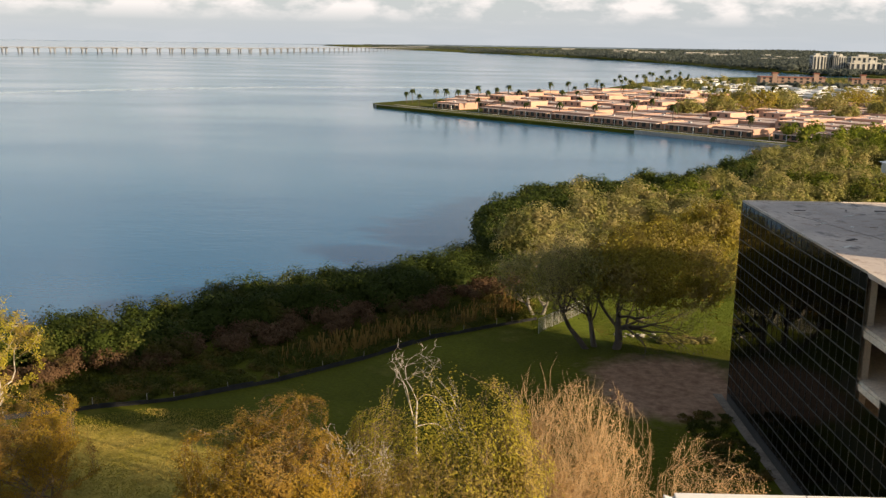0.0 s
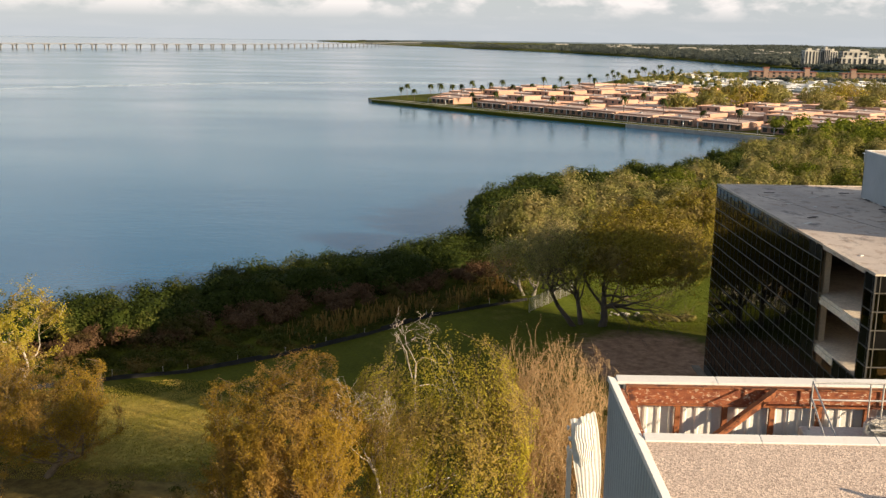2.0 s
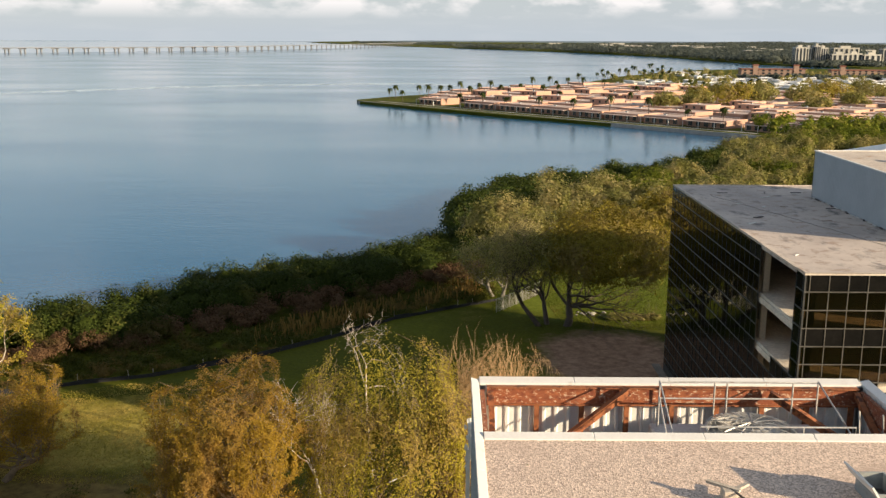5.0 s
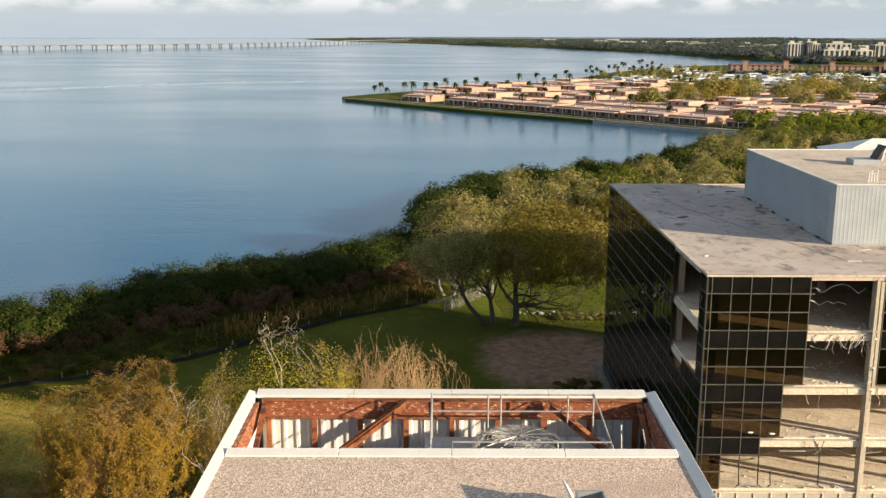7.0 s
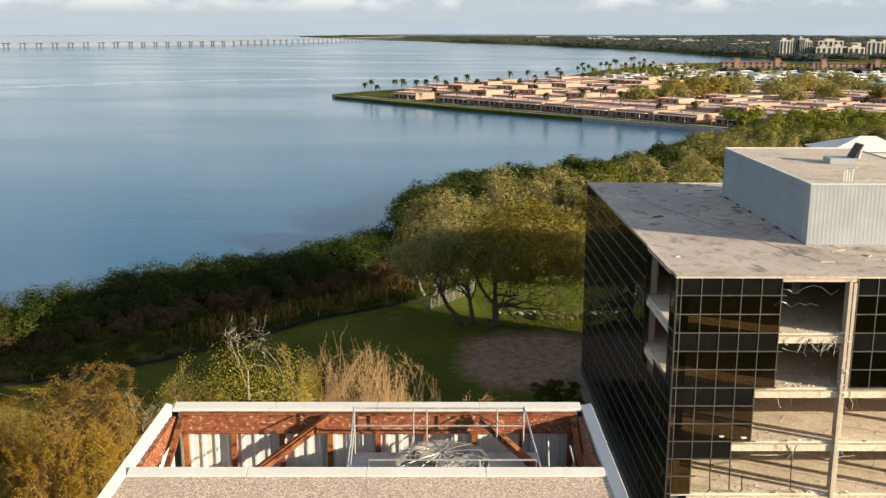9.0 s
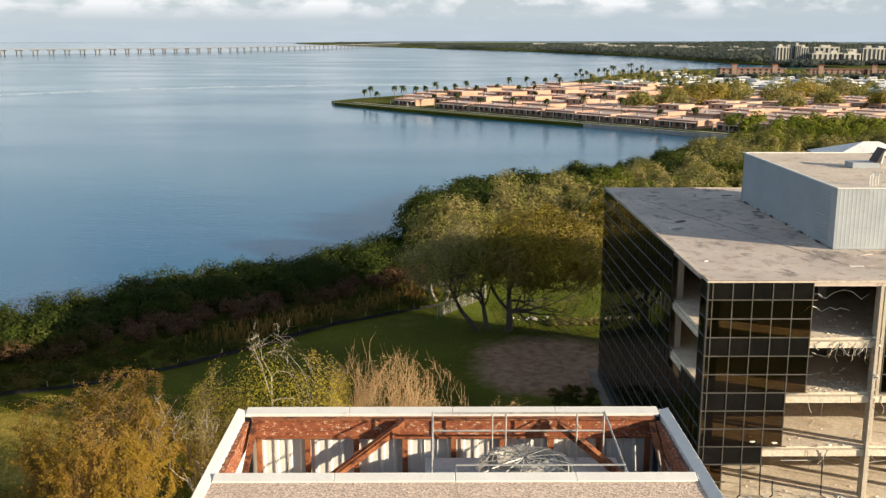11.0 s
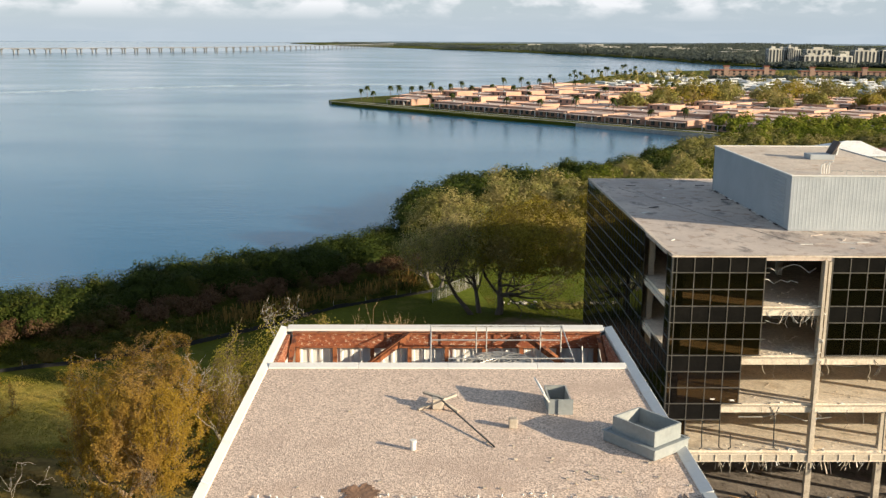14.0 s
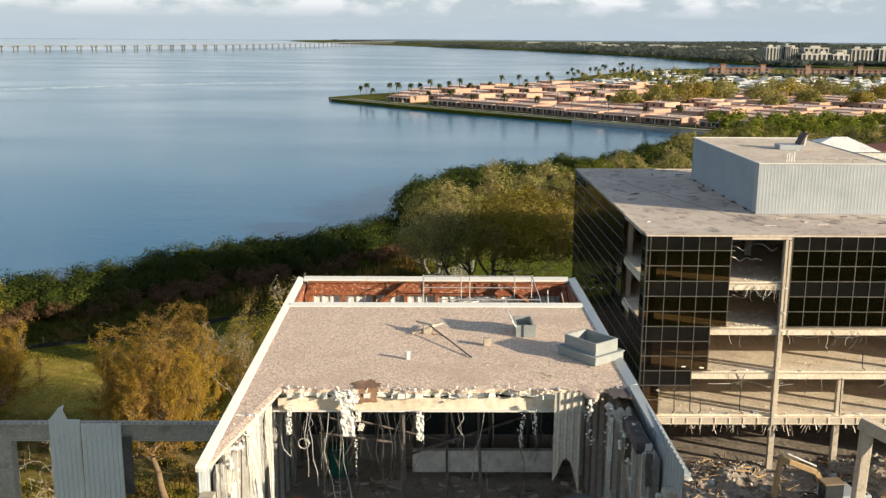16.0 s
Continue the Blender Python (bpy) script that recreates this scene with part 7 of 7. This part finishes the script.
for name, mm, count, lo, hi, words in (("rubble", "stone", 1300, 0.02, 0.11, "scattered broken pale concrete"), ("scrap_timber", "twig", 700, 0.03, 0.05, "splintered timber and bent strips"), ("dusty_rubble", "rubble", 4200, 0.025, 0.10, "dusty brown scraps in the rubble"), ("sheet_scrap", "panel_metal", 420, 0.06, 0.22, "crumpled pale sheet scraps in the rubble")):
    vs_, fs_, nn = [], [], 0
    for k in range(count):
        x, y = rng.uniform(11, 55), rng.uniform(42, 62.5)
        s = rng.uniform(lo, hi) * (2.6 if rng.random() < 0.05 else 1)
        q = cube_v * s * rng.uniform(0.4, 1.6, 3) * (1 + 0.25 * rng.normal(size=(8, 3)))
        if name == "scrap_timber":
            q = cube_v * (0.035, rng.uniform(0.3, 1.3), 0.035)
        if name == "dusty_rubble":
            q = q * (1.3, 1.3, 0.5)
        if name == "sheet_scrap":
            q = q * (1.5, 1.0, 0.12)
        e = Euler(rng.uniform(-0.5, 0.5, 2).tolist() + [rng.uniform(0, 6.28)]).to_matrix()
        q = q @ np.array(e).T
        vs_.append(q + (x, y, yard(x, y) + s * 0.3)); fs_.append(cube_f + nn); nn += 8
    tagged(new(name, arrays_mesh(name, np.concatenate(vs_), np.concatenate(fs_), M[mm])), words, "rubble", kind="stuff")

portal = thing("concrete_frame", "lone concrete columns with a sloping beam", "concrete frame", at=(33.75, 49.8, G))
bm = bmesh.new(); beam(bm, (0, 0, 0), (0.25, 0, 8.3), 0.75, 0.75)
bmesh.ops.bevel(bm, geom=bm.edges[:], offset=0.06, segments=1, affect="EDGES")
part("column", bm, M["concrete"], portal)
bm = bmesh.new(); beam(bm, (-0.2, 0.2, 8.6), (5.2, -4.2, 6.6), 0.7, 0.9)
part("beam", bm, M["concrete"], portal)
bm = bmesh.new(); beam(bm, (5.0, -4.0, 0), (5.0, -4.0, 6.4), 0.7, 0.7)
part("column", bm, M["concrete"], portal)

digger = thing("excavator", "dusty ochre excavator parked in the rubble", "excavator", at=(33.3, 52.8, -0.1))
digger.rotation_euler = (0, 0, radians(8))
for y in (-1.3, 0.9):
    bm = bmesh.new()
    prof = [(2.1 * math.cos(a) * (1.0), 0.45 + 0.45 * math.sin(a)) for a in [k * math.pi / 8 for k in range(16)]]
    prof = [(max(-1.7, min(1.7, x)) + 0.3 * (x / 2.1), z) for x, z in prof]
    f0 = [bm.verts.new((x, y, z)) for x, z in prof]; f1 = [bm.verts.new((x, y + 0.5, z)) for x, z in prof]
    bm.faces.new(f0); bm.faces.new(f1[::-1])
    for i in range(16):
        bm.faces.new((f0[i], f1[i], f1[(i + 1) % 16], f0[(i + 1) % 16]))
    part("track", bm, M["cable"], digger)
box_part("body", (-0.6, 2.3, -1.2, 1.2, 1.0, 1.9), M["grey_metal"], digger, "", 0.08)
box_part("counterweight", (1.6, 2.5, -1.25, 1.25, 0.95, 1.9), M["grey_metal"], digger, "", 0.1)
box_part("cab", (-1.3, 0.2, -1.2, -0.2, 1.1, 2.9), M["window_dark"], digger, "", 0.06)
box_part("cab_roof", (-1.35, 0.25, -1.25, -0.15, 2.9, 3.0), M["orange_paint"], digger)
for name, a, b, w, h in (("boom", (-0.4, 0.3, 1.6), (-1.3, 0.3, 3.3), 0.34, 0.42), ("boom", (-1.3, 0.3, 3.3), (-4.3, 0.3, 4.6), 0.34, 0.42), ("stick", (-4.2, 0.3, 4.8), (-4.5, 0.3, 1.4), 0.3, 0.34)):
    bm = bmesh.new(); beam(bm, a, b, w, h)
    bmesh.ops.bevel(bm, geom=bm.edges[:], offset=0.04, segments=1, affect="EDGES")
    part(name, bm, M["boom_paint"], digger)
bm = bmesh.new(); bar(bm, (-1.3, 0.3, 3.75), (-3.9, 0.3, 5.0), 0.07, 8)
part("ram", bm, M["panel_metal"], digger)
bm = bmesh.new()
v = [(-4.8, 1.5), (-3.8, 1.5), (-3.6, 0.9), (-4.2, 0.3), (-4.9, 0.6)]
f0 = [bm.verts.new((x, -0.3, z)) for x, z in v]; f1 = [bm.verts.new((x, 0.9, z)) for x, z in v]
bm.faces.new(f0); bm.faces.new(f1[::-1])
for i in range(5):
    bm.faces.new((f0[i], f1[i], f1[(i + 1) % 5], f0[(i + 1) % 5]))
part("bucket", bm, M["burnt_and_shade"], digger)

# ---- wreckage on the office block ----
for k in range(90):
    z = rs.choice(LEVELS)
    x = rs.uniform(BAY0 + 0.2, 31.0) if z > 12.5 else rs.uniform(26.8, 44) if z > 6 else rs.uniform(22, 46)
    pts = [(x, BY0 + 0.1, z - rs.uniform(0.1, 0.6))]
    for j in range(3):
        pts.append((pts[-1][0] + rs.gauss(0, 0.18), pts[-1][1] + rs.gauss(-0.02, 0.08), pts[-1][2] - rs.uniform(0.1, 0.55)))
    bm = bmesh.new(); wire(bm, pts, rs.choice((0.008, 0.014, 0.024)), 4)
    part("torn_strand", bm, M[rs.choice(("panel_metal", "cable", "concrete"))], office)
grit = bmesh.new()
for k in range(420):
    z = rs.choice(LEVELS[:1] + LEVELS[1:] * 2)
    x = rs.uniform(BAY0, 31.2) if z > 12 else rs.uniform(23.5, 48)
    y = BY0 + 0.3 + abs(rs.gauss(0, 2.2))
    s = rs.uniform(0.02, 0.07)
    v = cuboid(grit, -s, s * rs.uniform(0.5, 2.0), -s, s, 0, s * 0.7)
    m = pose(x, y, z, 0, 0, rs.uniform(0, 360))
    for q in v:
        q.co = m @ q.co
part("floor_debris", grit, M["slab"], office)["kind"] = "stuff"
for d in ((30.9, 31.1, BY0 - 0.12, BY0 + 0.3, 4.0, BH - 0.3), (31.22, 31.42, BY0 - 0.05, BY0 + 0.2, 12.2, BH - 0.4)):
    box_part("stripped_post", d, M["concrete"], office, "stripped facade post with shreds")
for k, (x, z0, z1) in enumerate(((22.84, 4.84, 7.4), (24.12, 4.84, 8.6), (25.0, 4.84, 6.2), (28.2, 4.84, 7.9), (36.4, 4.0, 8.0), (37.9, 8.56, 10.2), (41.8, 4.84, 7.8))):
    bm = bmesh.new()
    wire(bm, [(x, BY0, z1), (x + 0.04, BY0 + 0.02, (z0 + z1) / 2), (x + 0.1, BY0 + 0.05, z0 + 0.35), (x + 0.45 * (k % 2), BY0 + 0.3, z0 + 0.05)], 0.045, 5)
    part("bent_mullion", bm, M["mullion_dark"], office, "bent mullion left standing")
for z, x0, x1 in ((BH - 1.3, BAY0 + 0.3, 30.9), (BH - 2.3, BAY0, 29.6), (12.28 + 2.4, 27.4, 30.6), (8.56 + 2.5, 33, 41), (4.84 + 2.2, 26, 33)):
    bm = bmesh.new()
    n = 7
    wire(bm, [(x0 + (x1 - x0) * k / n, BY0 + 1.2 + 0.5 * rs.random(), z + 0.35 * rs.uniform(-1, 1) * (0 < k < n)) for k in range(n + 1)], 0.035, 4)
    part("sagging_rail", bm, M["panel_metal"], office)
for k in range(14):
    ob = new("debris_lump", chunks[k % 6])
    ob.parent = office
    s = rs.uniform(0.2, 0.6)
    ob.scale = (s * 0.28, s * 0.25, s * 1.1)
    ob.location = (31.0 + rs.gauss(0, 0.15), BY0 - 0.1, rs.choice((12.0, 12.6, 13.4, 14.2, 15.6, 16.2)) + rs.uniform(-0.3, 0.3))
    ob.rotation_euler = (rs.uniform(0, 3), rs.uniform(0, 3), 0)
for k, (x, z) in enumerate(((23.5, 9.0), (24.9, 8.9))):
    ob = new("torn_film", chunks[k % 6])
    ob.parent = office
    ob.scale = (0.5, 0.06, 0.25)
    ob.location = (x, BY0 - 0.05, z)
for k in range(34):
    x, y = 20.8 + rs.random() * 26, 60.6 + rs.random() * 36
    if x > PX0 - 0.4 and y > PY0 - 0.4:
        y = 60.6 + rs.random() * 8
    bm = bmesh.new()
    beam(bm, (0, 0, 0), (rs.uniform(0.2, 1.1), rs.uniform(-0.4, 0.6), 0.02), rs.uniform(0.08, 0.3), 0.05)
    scrap = part("roof_scrap", bm, M[rs.choice(("membrane", "burnt_and_shade", "foam", "white_metal"))], None)
    scrap.location = (x, y, BH + 0.01)
    tagged(scrap, "torn strip of roofing lying on the flat roof", "scrap", "scraps on the office roof")
for a, b in (((22.0, 92, BH), (30.5, 64.2, BH)), ((30.5, 64.2, BH), (47, 63.9, BH))):
    bm = bmesh.new()
    n = 26
    a, b = Vector(a), Vector(b)
    wire(bm, [a.lerp(b, k / n) + Vector((rs.gauss(0, 0.08), rs.gauss(0, 0.08), 0.02)) for k in range(n + 1)], 0.018, 4)
    part("conduit_run", bm, M["dark_interior"] if a.x < 25 else M["membrane"], office)
for k in range(95):
    x = rs.uniform(21.8, 46)
    ln, w = rs.uniform(0.15, 1.0), rs.choice((0.03, 0.05, 0.09))
    bm = bmesh.new()
    beam(bm, (x, BY0 + rs.uniform(-0.05, 0.5), 4.1), (x + rs.gauss(0, 0.35) * ln, BY0 + rs.uniform(-0.25, 0.5), 4.1 - ln), w, 0.025)
    part("torn_strip", bm, M[rs.choice(("foam", "concrete", "slab", "bare_wood", "burnt_and_shade"))], office)
for k in range(46):
    z = rs.choice(LEVELS[1:])
    x = rs.uniform(BAY0, 44) if z > 6 else rs.uniform(22, 44)
    if 12 < z and x > BAY1 - 0.3:
        continue
    ob = new("debris_lump", chunks[k % 6])
    ob.parent = office
    sc = rs.uniform(0.1, 0.34)
    ob.scale = (sc * rs.uniform(0.8, 2.6), sc * 0.6, sc * 0.6)
    ob.location = (x, BY0 + rs.uniform(0.1, 0.5), z + 0.04)
    ob.rotation_euler = (rs.uniform(-0.4, 0.4), rs.uniform(-0.4, 0.4), rs.uniform(0, 3))
unit = thing("roof_hatch", "open metal roof hatch with a raised lid", "roof hatch", at=(38.2, 81.0, PZ - 0.05))
box_part("curb", (-1.1, 1.1, -0.8, 0.8, 0, 0.45), M["grey_metal"], unit)
lid = box_part("lid", (-0.06, 0.06, -0.75, 0.75, 0, 1.35), M["burnt_and_shade"], unit, "dark raised lid")
lid.location, lid.rotation_euler = (0.9, 0, 0.4), (0, 0.5, 0)
lid2 = box_part("lid", (-0.06, 0.06, -0.7, 0.7, 0, 1.1), M["white_metal"], unit)
lid2.location, lid2.rotation_euler = (1.3, 0, 0.4), (0, 0.2, 0)
stackp = thing("pipe_cluster", "short pipes and valves at the roof edge", "pipes", at=(34.4, 70.8, PZ - 0.05))
for k in range(4):
    bm = bmesh.new(); wire(bm, [(k * 0.25, 0.1 * k, 0), (k * 0.25, 0.1 * k, 0.7 + 0.2 * (k % 2)), (k * 0.25 + 0.2, 0, 0.8 + 0.2 * (k % 2))], 0.05, 6)
    part("pipe", bm, M["white_metal"], stackp)
edge_rail = thing("roof_rail", "thin broken rail along the plant room roof", "railing", at=(0, 0, 0))
for k in range(7):
    x = 34.8 + k * 1.25
    bm = bmesh.new(); wire(bm, [(x, PY0 + 0.5, PZ - 0.05), (x, PY0 + 0.5, PZ + 0.35), (x + rs.choice((0.5, 0.9)), PY0 + 0.5, PZ + 0.3)], 0.03, 4)
    part("stanchion", bm, M["steel"], edge_rail)

# ---- wall pieces last ----
for me, at, turn_z, tip in panes:
    ob = new("pane", me)
    ob.parent = office
    ob.location = at
    ob.rotation_euler = (turn_z, tip, 0)
